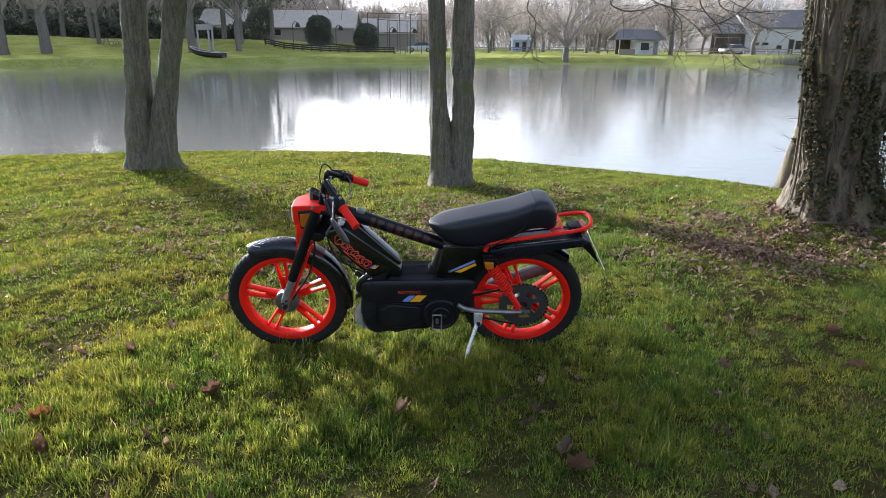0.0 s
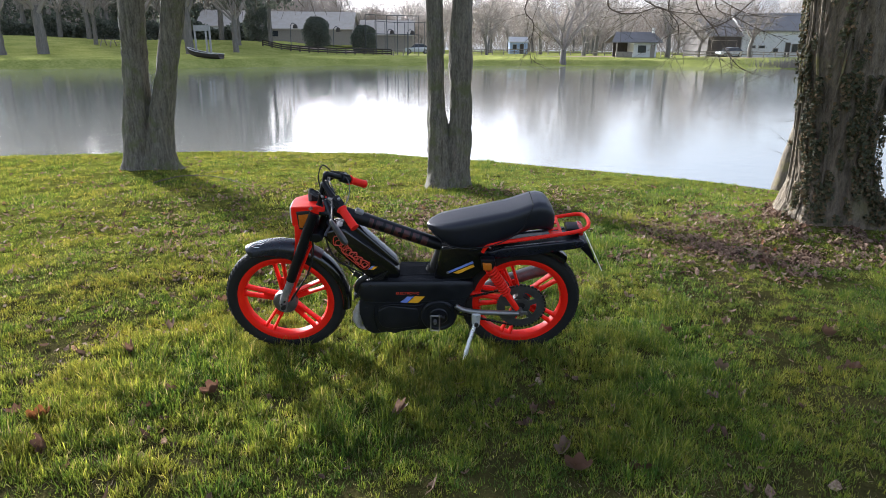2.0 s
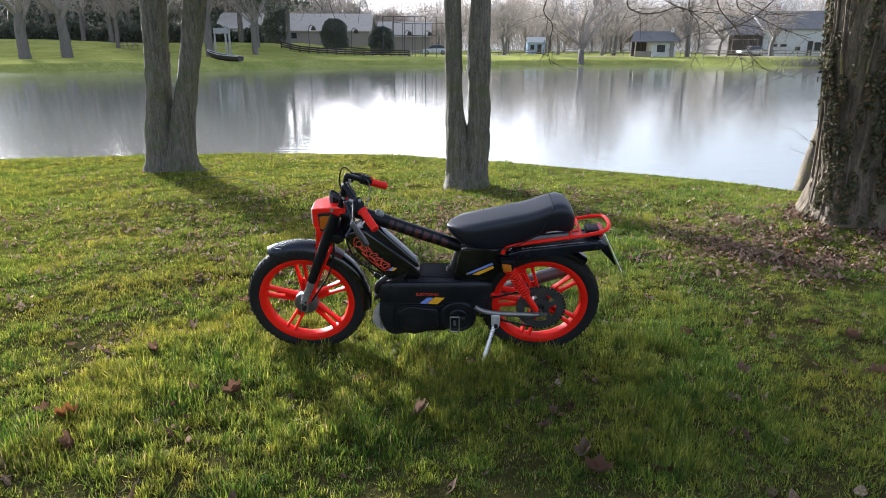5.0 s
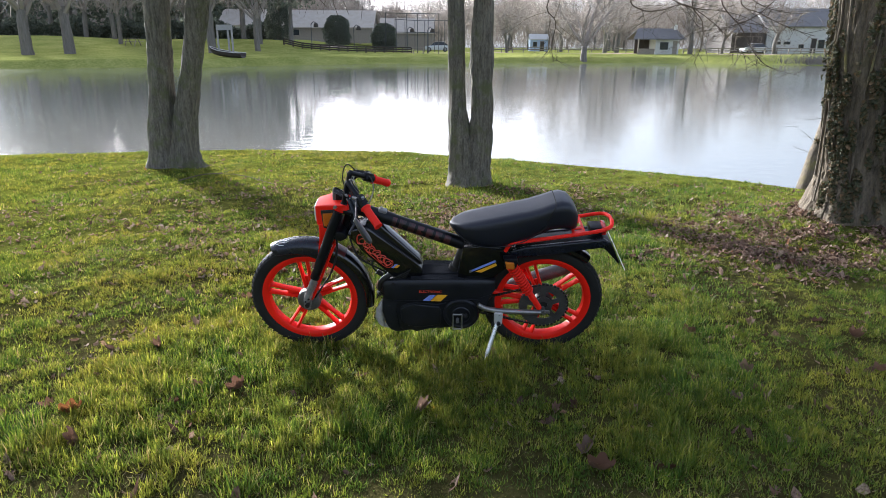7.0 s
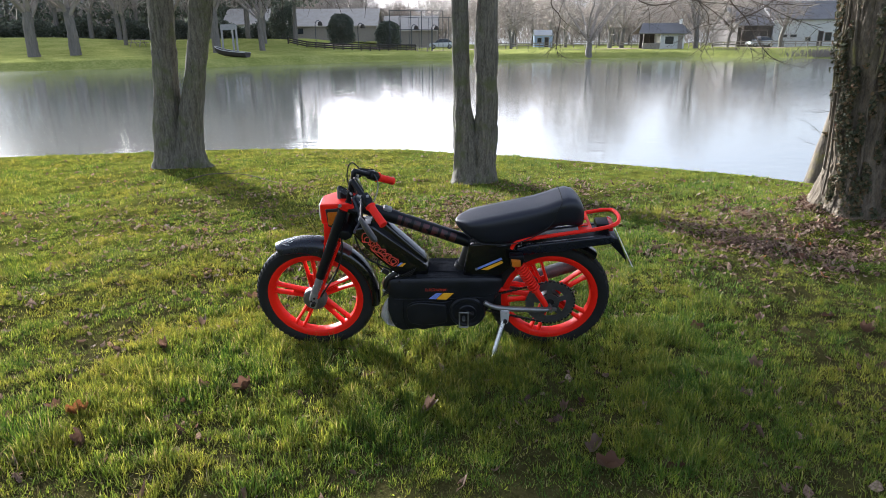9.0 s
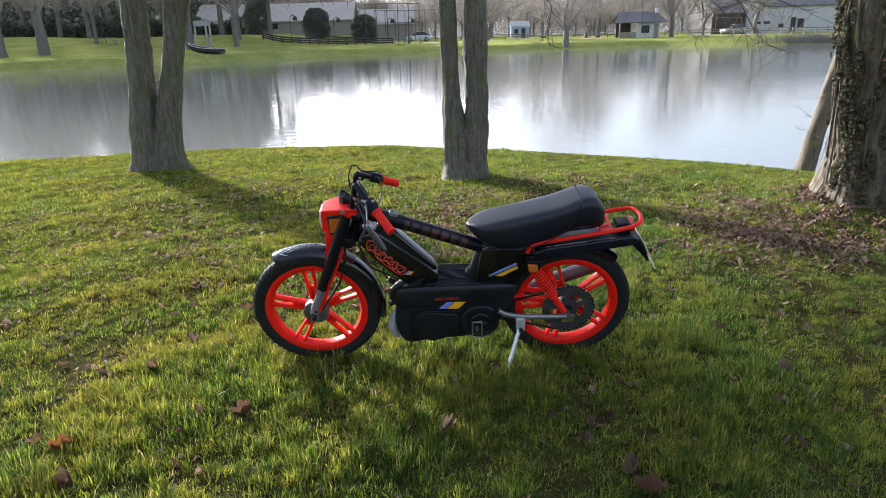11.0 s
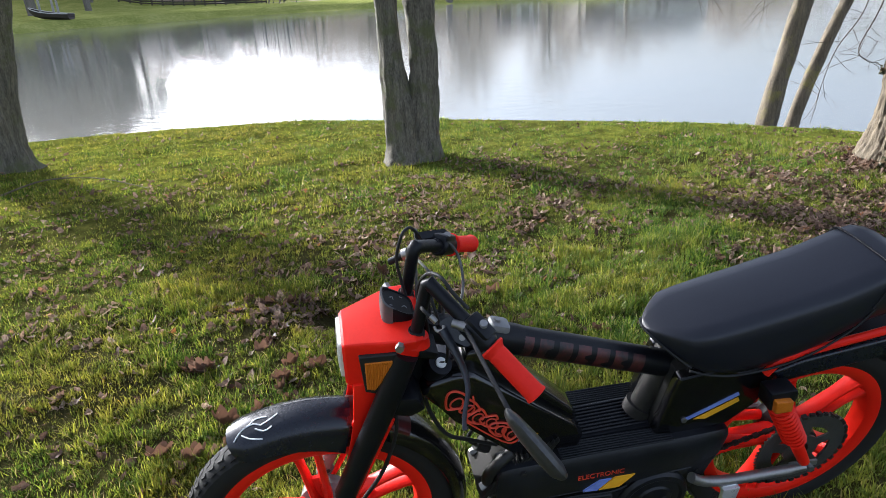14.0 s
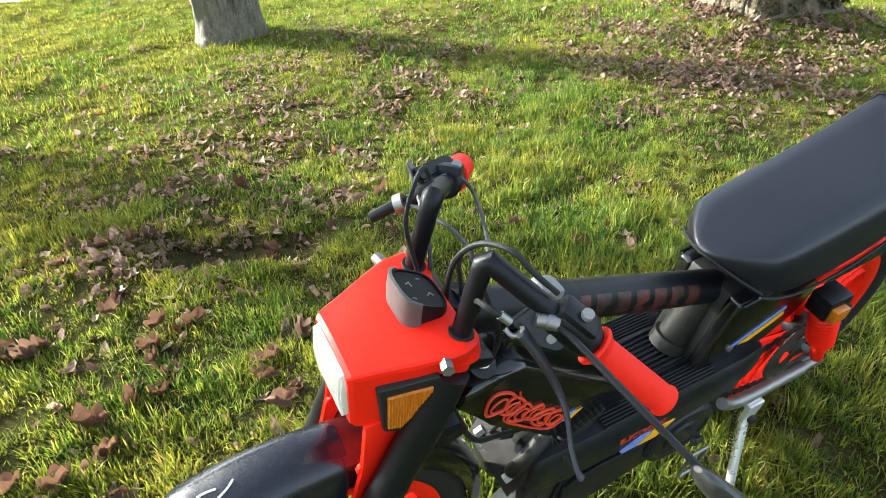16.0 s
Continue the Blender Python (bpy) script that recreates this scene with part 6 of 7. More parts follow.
# backdrop strips closing the horizon; haze is put in as pale tone and glow
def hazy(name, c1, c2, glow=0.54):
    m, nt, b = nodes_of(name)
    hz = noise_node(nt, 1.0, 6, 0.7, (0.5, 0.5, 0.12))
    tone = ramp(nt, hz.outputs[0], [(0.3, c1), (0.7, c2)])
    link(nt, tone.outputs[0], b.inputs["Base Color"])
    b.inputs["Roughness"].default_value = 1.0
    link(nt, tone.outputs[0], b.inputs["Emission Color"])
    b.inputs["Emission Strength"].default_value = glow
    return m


def far_woods(label, arc, tall, material, seed):
    rng = random.Random(seed)
    lo, hi, k = [], [], 0
    for p, q in zip(arc, arc[1:]):
        m = 90
        for j in range(m):
            x, y = p[0] + (q[0] - p[0]) * j / m, p[1] + (q[1] - p[1]) * j / m
            top = tall * (11.5 + 2.2 * math.sin(k * 0.06) + 1.6 * math.sin(k * 0.17 + 1) + 1.1 * math.sin(k * 0.53) + rng.uniform(-1.0, 1.0))
            lo.append((x, y, -1.5))
            hi.append((x, y, top))
            k += 1
    i = np.arange(k - 1)
    ob = fast_mesh("backdrop", np.array(lo + hi), [np.stack([i, i + 1, i + 1 + k, i + k], 1)], material)
    return tagged(ob, label, "woods", kind="structure")


M_haze = hazy("haze_glow_woods", (0.31, 0.30, 0.29), (0.45, 0.44, 0.43))
M_haze_dark = hazy("haze_glow_evergreens", (0.19, 0.205, 0.20), (0.32, 0.335, 0.325), 0.30)
far_woods("backdrop of grey winter woods, glowing faintly to stand for haze", [(-72, 224), (0, 212), (60, 205), (130, 190), (200, 140), (240, 40)], 1.0, M_haze, 19)
far_woods("backdrop of dark evergreen woods, glowing faintly to stand for haze", [(-400, 18), (-262, 91), (-175, 147), (-108, 190), (-67, 222)], 3.3, M_haze_dark, 20)

# brush that closes the distance: countless thin twigs
rs = np.random.RandomState(12)
n = 64000
x, y = rs.uniform(-120, 130, n), rs.uniform(150, 185, n)
top = 8.5 + 2.0 * np.sin(x * 0.13) + 1.3 * np.sin(x * 0.41 + 1)
z = height(x, y) + rs.rand(n) ** 0.7 * top
a, l = rs.uniform(-0.7, 0.7, n), rs.uniform(0.8, 2.2, n)
d = np.stack([np.sin(a), rs.normal(0, 0.2, n), np.cos(a)], 1)
w = np.stack([np.cos(a), np.zeros(n), -np.sin(a)], 1) * 0.075
p = np.stack([x, y, z], 1)
verts = np.stack([p - w, p + w, p + d * l[:, None]], 1).reshape(-1, 3)
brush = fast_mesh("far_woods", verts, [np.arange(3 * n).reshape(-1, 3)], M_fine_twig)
tagged(brush, "grey-brown thicket of bare far woods", "woods", kind="stuff")


def evergreen(label, at, tall, wide, seed, n=2600, size=0.55, low=0.0, group="", taper=(0.55, 0.85, 1.0, 0.72, 0.38, 0.05)):
    """A dense dark tree: trunk and a crown of many small clumps."""
    t = thing("tree", label, "tree", at, group)
    bm = bmesh.new()
    stem(bm, [(0, 0, -0.3, 0.4), (0, 0, 1, 0.3), (0.1, 0, tall * 0.5, 0.2), (0.1, 0, tall * 0.9, 0.06)], 8, seed)
    part("trunk", bm, M_bark_far, t, sharp=1.2)
    r = np.random.RandomState(seed)
    h = r.rand(n) ** 0.8
    ang = r.uniform(0, 2 * math.pi, n)
    lump = 1 + (0.28 * np.sin(3 * ang + 9 * h) + 0.22 * np.sin(5 * ang - 15 * h + seed)) * (0.35 if taper[0] > 0.8 else 1.0)
    prof = np.interp(h, (0, 0.08, 0.35, 0.7, 0.9, 1.0), taper)
    rad = 0.5 * wide * prof * lump * np.sqrt(r.uniform(0.3, 1, n))
    spots = np.stack([rad * np.cos(ang), rad * np.sin(ang), low + h * (tall - low)], 1)
    c = leaf_cloud("crown", spots, size, seed + 1, M_hedge, 0.7)
    c.parent = t
    tagged(c, "dense dark evergreen foliage")
    return t


evergreen("clipped dark evergreen bush", ground_at(-25.4, 95), 4.8, 3.9, 520, 7000, 0.20, 0.0, "big clipped bushes", (0.85, 0.95, 1.0, 0.93, 0.72, 0.35))
evergreen("clipped dark evergreen bush", ground_at(-17.0, 95), 4.1, 3.9, 521, 7000, 0.20, 0.0, "big clipped bushes", (0.85, 0.95, 1.0, 0.93, 0.72, 0.35))
evergreen("clipped dark evergreen bush", ground_at(-10.2, 95), 3.7, 3.6, 522, 7000, 0.20, 0.0, "big clipped bushes", (0.85, 0.95, 1.0, 0.93, 0.72, 0.35))
for i, (x, y, tall, wide) in enumerate(((-24.5, 82, 12, 6.5), (-21.5, 86, 11, 6))):
    evergreen("tall dark pine with a high crown on the far lawn", ground_at(x, y), tall, wide, 540 + i, 1300, 0.5, 4.5, "dark pines")
for i, (x, y, tall, wide) in enumerate(((-72, 124, 22, 12), (-64, 130, 24, 13), (-56, 125, 21, 12), (-49, 132, 24, 12), (-42.5, 126, 21, 11), (-81, 118, 22, 12), (-91, 112, 24, 13), (-37, 128, 19, 9))):
    evergreen("tall dark evergreen behind the lakeside lawn", ground_at(x, y), tall, wide, 560 + i, 2800, 0.85, 1.0, "tall evergreens")
rs = np.random.RandomState(14)
n = 16000
x = rs.uniform(-75, -27, n)
y = 96 + 3.0 * rs.rand(n) + 0.25 * (x + 45)
z = height(x, y) + rs.rand(n) * (2.2 + 0.6 * np.sin(x))
hedge = leaf_cloud("hedge", np.stack([x, y, z], 1), 0.4, 15, M_hedge, 0.7)
tagged(hedge, "long dark hedge at the top of the lawn", "hedge", kind="stuff")


def gable_house(name, label, x0, x1, y0, y1, z0, eave, ridge, wall, roof, openings, over=0.35):
    """Walls, a gabled roof with its ridge along x, and openings on the front: (kind, x0, x1, z0, z1)."""
    h = thing(name, label, "building", (x0, y0, z0))
    X1, D, E, Rg = x1 - x0, y1 - y0, eave - z0, ridge - z0
    for nm, c, s in (("wall", (X1 / 2, 0.12, E / 2), (X1, 0.24, E)), ("wall", (X1 / 2, D - 0.12, E / 2), (X1, 0.24, E))):
        bm = bmesh.new()
        box(bm, c, s)
        part(nm, bm, wall, h)
    for xx in (0.12, X1 - 0.12):
        bm = bmesh.new()
        loft(bm, [[V(xx - 0.118, 0.24, 0), V(xx - 0.118, D - 0.24, 0), V(xx - 0.118, D - 0.24, E), V(xx - 0.118, D / 2, Rg - 0.1), V(xx - 0.118, 0.24, E)], [V(xx + 0.118, 0.24, 0), V(xx + 0.118, D - 0.24, 0), V(xx + 0.118, D - 0.24, E), V(xx + 0.118, D / 2, Rg - 0.1), V(xx + 0.118, 0.24, E)]])
        part("gable_wall", bm, wall, h)
    for s in (-1, 1):
        bm = bmesh.new()
        ya, yb = (-over, D / 2) if s < 0 else (D + over, D / 2)
        drop = over * (Rg - E) / (D / 2)
        loft(bm, [[V(-over, ya, E - drop + 0.02), V(-over, yb, Rg + 0.02), V(-over, yb, Rg + 0.18), V(-over, ya, E - drop + 0.18)], [V(X1 + over, ya, E - drop + 0.02), V(X1 + over, yb, Rg + 0.02), V(X1 + over, yb, Rg + 0.18), V(X1 + over, ya, E - drop + 0.18)]])
        part("roof", bm, roof, h, "tiled roof slope")
    for kind, a, b_, c, d in openings:
        bm = bmesh.new()
        box(bm, ((a + b_) / 2 - x0, -0.02, (c + d) / 2 - z0), (b_ - a, 0.06, d - c))
        w = part(kind, bm, M_glass if kind == "window" else M_wood_dark, h)
        bm = bmesh.new()
        for cx, cz, sx, sz in (((a + b_) / 2, c, b_ - a + 0.12, 0.07), ((a + b_) / 2, d, b_ - a + 0.12, 0.07), (a, (c + d) / 2, 0.07, d - c), (b_, (c + d) / 2, 0.07, d - c)):
            box(bm, (cx - x0, -0.05, cz - z0), (sx, 0.08, sz))
        part("frame", bm, M_wood, w)
    return h


gable_house("house", "white rendered house with a dark tiled roof", 49.4, 66.0, 105, 114, gz(52, 105) - 0.1, 4.25, 6.9, M_render, M_roof,
            [("window", 51.0, 51.7, 1.5, 1.9), ("window", 52.2, 53.2, 1.5, 1.9), ("window", 54.6, 55.4, 0.9, 1.5), ("door", 56.5, 57.3, 0.2, 2.4), ("window", 57.6, 58.6, 0.9, 2.2)])
gable_house("house", "long low house with a weathered tan roof", -30.0, -14.5, 116, 125, gz(-22, 116) - 0.1, 4.0, 6.8, M_wood, M_roof_tan, [("window", -28.5, -27.3, 2.6, 3.6), ("window", -22.2, -21.0, 2.4, 3.5), ("window", -20.2, -19.2, 2.4, 3.5)])
gable_house("house", "low house with a weathered tan roof", -13.5, -4.0, 120, 128, gz(-8, 120) - 0.1, 3.2, 5.6, M_wood, M_roof_tan, [("window", -12.0, -11.0, 1.6, 2.6)])
gable_house("house", "pale house among the trees", -42.0, -32.0, 118, 126, gz(-37, 118) - 0.1, 4.4, 7.0, M_render, M_roof_tan, [("window", -40, -39, 2.6, 3.6), ("window", -36, -35, 2.6, 3.6)])
gable_house("hut", "small white and blue playground hut", 13.8, 17.0, 120, 123, gz(15, 120) - 0.05, 2.1, 2.9, M_bluewall, M_render, [("window", 14.3, 15.0, 0.9, 1.7), ("door", 15.6, 16.3, 0.1, 1.8)], 0.15)
# the wide dark panel stands in for shade inside the open front
gable_house("barn", "dark open timber barn", 43.8, 49.1, 104.6, 115, gz(47, 105) - 0.1, 3.3, 6.0, M_wood_dark, M_roof, [("door", 44.4, 48.4, 0.2, 2.6)], 0.25)

# the pavilion by the path
kz = gz(27, 88) - 0.03
kiosk = thing("pavilion", "small white pavilion with an open porch and dark roof", "pavilion", (24.4, 88, kz))
for nm, c, s, m in (("wall", (4.15, 0.1, 0.98), (3.1, 0.2, 1.96), M_render), ("wall", (2.7, 1.6, 0.98), (0.2, 2.8, 1.96), M_render), ("wall", (5.7, 1.6, 0.98), (0.2, 2.8, 1.96), M_render), ("wall", (3.2, 3.1, 0.98), (5.2, 0.2, 1.96), M_wood_dark),
                    ("porch_wall", (1.4, 0.1, 0.38), (2.3, 0.15, 0.76), M_wood), ("post", (0.35, 0.1, 0.98), (0.14, 0.14, 1.96), M_wood), ("window", (3.75, -0.02, 1.12), (1.1, 0.06, 0.95), M_glass), ("door", (5.2, -0.02, 0.88), (0.6, 0.06, 1.7), M_wood)):
    bm = bmesh.new()
    box(bm, c, s, 0.015, segs=1)
    part(nm, bm, m, kiosk)
for s in (-1, 1):
    bm = bmesh.new()
    ya = -0.45 if s < 0 else 3.65
    loft(bm, [[V(-0.5, ya, 1.92), V(0.5, 1.6, 3.25), V(0.5, 1.6, 3.37), V(-0.5, ya, 2.04)], [V(6.5, ya, 1.92), V(5.6, 1.6, 3.25), V(5.6, 1.6, 3.37), V(6.5, ya, 2.04)]])
    part("roof", bm, M_roof, kiosk, "dark roof slope")
bm = bmesh.new()
box(bm, (5.4, 1.0, 3.5), (0.35, 0.35, 0.6))
part("chimney", bm, M_render, kiosk)


def fence(label, x0, y0, x1, y1, n, tall, rails, material, thick=0.1):
    f = thing("fence", label, "fence", (x0, y0, gz(x0, y0)))
    o = V(x0, y0, gz(x0, y0))
    tops = []
    for i in range(n):
        t = i / (n - 1)
        p = V(*ground_at(x0 + (x1 - x0) * t, y0 + (y1 - y0) * t)) - o
        bm = bmesh.new()
        box(bm, p + V(0, 0, tall / 2 - 0.15), (thick, thick, tall + 0.3))
        part("post", bm, material, f)
        tops.append(p)
    for h in rails:
        bm = bmesh.new()
        tube(bm, [p + V(0, -0.07, h) for p in tops], thick * 0.55, 6)
        part("rail", bm, material, f)


fence("dark wooden parapet fence along the path", -22, 84, -5.5, 84, 15, 0.75, (0.7, 0.45, 0.22), M_wood_dark, 0.16)
fence("low post and rail fence before the houses", 33.5, 96, 58, 94, 16, 0.9, (0.8, 0.45), M_wood, 0.12)
fence("low wooden fence beyond the path", 4, 104, 30, 101, 16, 0.9, (0.8, 0.45), M_wood, 0.12)
fence("tall dark posts of a sports court fence", -8.9, 85, -2.0, 85, 6, 4.9, (4.9, 2.6), M_metal_pole, 0.09)
fence("tall dark posts of a sports court fence", -8.9, 99, 0.0, 99, 7, 4.5, (4.5,), M_metal_pole, 0.08)
for x, y in ((-18.8, 86), (-13.2, 86), (-6.3, 88), (-3.6, 88)):
    lamp = thing("street_lamp", "dark park lamp post with a hooded head", "street lamp", ground_at(x, y), "park lamps")
    bm = bmesh.new()
    tube(bm, smooth_path([(0, 0, -0.2), (0, 0, 2.4), (0.05, 0, 3.0), (0.35, 0, 3.3), (0.65, 0, 3.15)], 4), 0.05, 8)
    part("pole", bm, M_metal_pole, lamp)
    bm = bmesh.new()
    tube(bm, [(0.65, 0, 2.65), (0.65, 0, 2.8), (0.65, 0, 3.1), (0.65, 0, 3.2)], [0.30, 0.32, 0.22, 0.06], 12)
    part("shade", bm, M_wood_dark, lamp)


def picnic_table(at, turn):
    t = thing("picnic_table", "grey wooden picnic table with benches on the lawn", "table", at, "picnic tables", turn)
    for nm, c, s in (("tabletop", (0, 0, 0.74), (1.7, 0.75, 0.06)), ("bench", (0, -0.75, 0.44), (1.7, 0.26, 0.05)), ("bench", (0, 0.75, 0.44), (1.7, 0.26, 0.05))):
        bm = bmesh.new()
        box(bm, c, s, 0.01, segs=1)
        part(nm, bm, M_wood, t)
    for x in (-0.6, 0.6):
        for s in (-1, 1):
            bm = bmesh.new()
            rod(bm, (x, s * 0.62, -0.05), (x, s * 0.22, 0.72), 0.05, 6)
            part("leg", bm, M_wood, t)


picnic_table(ground_at(-4.4, 80), 5)
picnic_table(ground_at(-36.9, 74), -10)


def parked_car(label, at, turn, paint):
    c = thing("car", label, "car", at, "parked cars", turn)
    bm = bmesh.new()
    rings = []
    for x, zl, zh, w in ((-2.0, 0.45, 0.62, 0.68), (-1.9, 0.30, 0.78, 0.80), (-1.0, 0.25, 0.90, 0.86), (0.0, 0.25, 0.93, 0.87), (1.2, 0.25, 0.95, 0.86), (1.9, 0.32, 0.92, 0.80), (2.0, 0.45, 0.80, 0.72)):
        rings.append([V(x, s * w * f, z) for s, f, z in ((-1, 0.9, zl), (-1, 1, (zl + zh) / 2), (-1, 0.93, zh), (1, 0.93, zh), (1, 1, (zl + zh) / 2), (1, 0.9, zl))])
    loft(bm, rings)
    part("body", bm, paint, c)
    bm = bmesh.new()
    rings = []
    for x, z, w in ((-1.05, 0.90, 0.78), (-0.45, 1.38, 0.62), (0.2, 1.46, 0.62), (1.1, 1.40, 0.60), (1.75, 0.94, 0.74)):
        rings.append([V(x, -0.80, 0.88), V(x, -w, z), V(x, w, z), V(x, 0.80, 0.88)])
    loft(bm, rings)
    part("cabin", bm, M_glass, c)
    bm = bmesh.new()
    box(bm, (0.35, 0, 1.455), (1.35, 1.22, 0.05), 0.02, segs=1)
    part("roof", bm, paint, c)
    for x in (-1.25, 1.25):
        for s in (-1, 1):
            bm = bmesh.new()
            lathe(bm, [(0.0, -0.1), (0.31, -0.1), (0.33, 0), (0.31, 0.1), (0.0, 0.1)], (x, s * 0.78, 0.33), 16)
            w = part("wheel", bm, M_tyre, c)
            bm = bmesh.new()
            lathe(bm, [(0.0, s * 0.105), (0.2, s * 0.105), (0.2, s * 0.09)], (x, s * 0.78, 0.33), 12)
            part("rim", bm, M_alloy, w)


parked_car("silver car parked beyond the court fence", ground_at(-2.7, 103), 4, M_car)
parked_car("pale car parked by the barn", ground_at(45.9, 101), 8, M_car)

# the beached boat with its frame of pale posts
boat = thing("boat", "dark wooden rowing boat pulled up on the bank with pale posts", "boat", (-21.9, 62.0, gz(-21.9, 62.0)), "", -12)
bm = bmesh.new()
rings = []
for x, w, zb, zt in ((-1.9, 0.06, 0.62, 0.98), (-1.5, 0.42, 0.30, 0.80), (-0.8, 0.66, 0.10, 0.62), (0.0, 0.74, 0.02, 0.50), (0.9, 0.70, -0.06, 0.42), (1.6, 0.58, -0.12, 0.38)):
    rings.append([V(x, -w, zt), V(x, -w * 0.85, zb + (zt - zb) * 0.4), V(x, -w * 0.4, zb), V(x, w * 0.4, zb), V(x, w * 0.85, zb + (zt - zb) * 0.4), V(x, w, zt), V(x, w * 0.88, zt), V(x, w * 0.7, zb + (zt - zb) * 0.45), V(x, w * 0.3, zb + 0.08), V(x, -w * 0.3, zb + 0.08), V(x, -w * 0.7, zb + (zt - zb) * 0.45), V(x, -w * 0.88, zt)])
loft(bm, rings)
part("hull", bm, M_wood_dark, boat, "dark tarred hull")
bm = bmesh.new()
for s in (-1, 1):
    tube(bm, [V(r_[0].x, s * r_[0].y, r_[0].z + 0.02) for r_ in rings], 0.035, 6)
part("gunwale", bm, M_render, boat, "pale rim")
for x, y in ((-1.1, 0.2), (0.05, 0.2), (0.45, 0.2)):
    bm = bmesh.new()
    box(bm, (x, y, 1.55), (0.16, 0.10, 2.9))
    part("post", bm, M_pale, boat)
bm = bmesh.new()
box(bm, (-0.4, 0.2, 2.75), (1.5, 0.08, 0.5))
part("board", bm, M_pale, boat, "pale sign board")

# gravel path strips that follow the ground
for x0, x1, y, half in ((-20, 62, 91.5, 1.3),):
    xs = np.arange(x0, x1, 1.0)
    v = np.concatenate([np.stack([xs, np.full_like(xs, y - half), height(xs, np.full_like(xs, y - half)) + 0.03], 1), np.stack([xs, np.full_like(xs, y + half), height(xs, np.full_like(xs, y + half)) + 0.03], 1)])
    i = np.arange(len(xs) - 1)
    path = fast_mesh("path", v, [np.stack([i, i + 1, i + 1 + len(xs), i + len(xs)], 1)], M_path)
    tagged(path, "reddish gravel path along the far bank", "path", kind="structure")
# reeds on the far shore
rs = np.random.RandomState(33)
n = 900
x = rs.normal(42.0, 2.0, n)
y = np.interp(x, far_x, far_y) + rs.uniform(-0.4, 1.0, n)
z = np.full(n, WATER_Z)
h = rs.uniform(0.7, 1.5, n)
l = rs.normal(0, 0.25, (n, 2))
p = np.stack([x, y, z], 1)
verts = np.stack([p - [0.03, 0, 0], p + [0.03, 0, 0], p + np.stack([l[:, 0], l[:, 1], h], 1)], 1).reshape(-1, 3)
tagged(fast_mesh("reeds", verts, [np.arange(3 * n).reshape(-1, 3)], M_twig_far), "brown winter reeds at the water's edge", "reeds", kind="stuff")


# ---- grass and fallen leaves ----
def field(x, y, seed):
    """Smooth uneven values from 0 to 1."""
    r = np.random.RandomState(seed)
    v = np.zeros_like(x)
    for f, w in ((1.2, 0.9), (2.6, 1.0), (5.5, 0.8), (11.0, 0.5)):
        for _ in range(3):
            a, p = r.uniform(0, 2 * math.pi), r.uniform(0, 6.28)
            v += w * np.sin(f * (x * math.cos(a) + y * math.sin(a)) * r.uniform(0.8, 1.25) + p)
    return np.clip(0.5 + v / 5.6, 0, 1)


def lattice(x, y, cell, seed):
    """Uneven patches about one cell across, from 0 to 1, in two octaves."""
    total = np.zeros_like(x)
    for size, share in ((cell, 0.65), (cell * 0.43, 0.35)):
        u, v = x / size + 0.37 * seed, y / size + 0.71 * seed
        i, j = np.floor(u), np.floor(v)
        a, b = u - i, v - j
        a, b = a * a * (3 - 2 * a), b * b * (3 - 2 * b)
        spot = lambda p, q: np.mod(np.sin(p * 127.1 + q * 311.7 + seed * 74.7) * 43758.5453, 1.0)
        total += share * ((spot(i, j) * (1 - a) + spot(i + 1, j) * a) * (1 - b) + (spot(i, j + 1) * (1 - a) + spot(i + 1, j + 1) * a) * b)
    return total


def litter(x, y):
    """How thickly fallen leaves lie."""
    a = 0.72 * np.exp(-(((x - 0.4) / 2.2) ** 2 + ((y - 2.6) / 1.25) ** 2))
    b = 0.9 * np.exp(-(((x - 2.9) / 0.9) ** 2 + ((y - 2.0) / 0.8) ** 2))
    c = 0.42 * np.exp(-(((x + 1.0) / 0.8) ** 2 + ((y - 0.7) / 0.9) ** 2))
    d = 2.2 * rut(x, y)
    e = 0.5 * np.exp(-(((x + 1.3) / 0.7) ** 2 + ((y + 0.9) / 0.5) ** 2))
    f = 0.6 * np.exp(-(((x + 0.82) / 0.28) ** 2 + ((y - 1.72) / 0.07) ** 2))
    clump = np.clip((lattice(x, y, 0.20, 91) - 0.28) * 2.6, 0.12, 1.3)
    return (0.14 + a + b + c + e) * clump + d + f


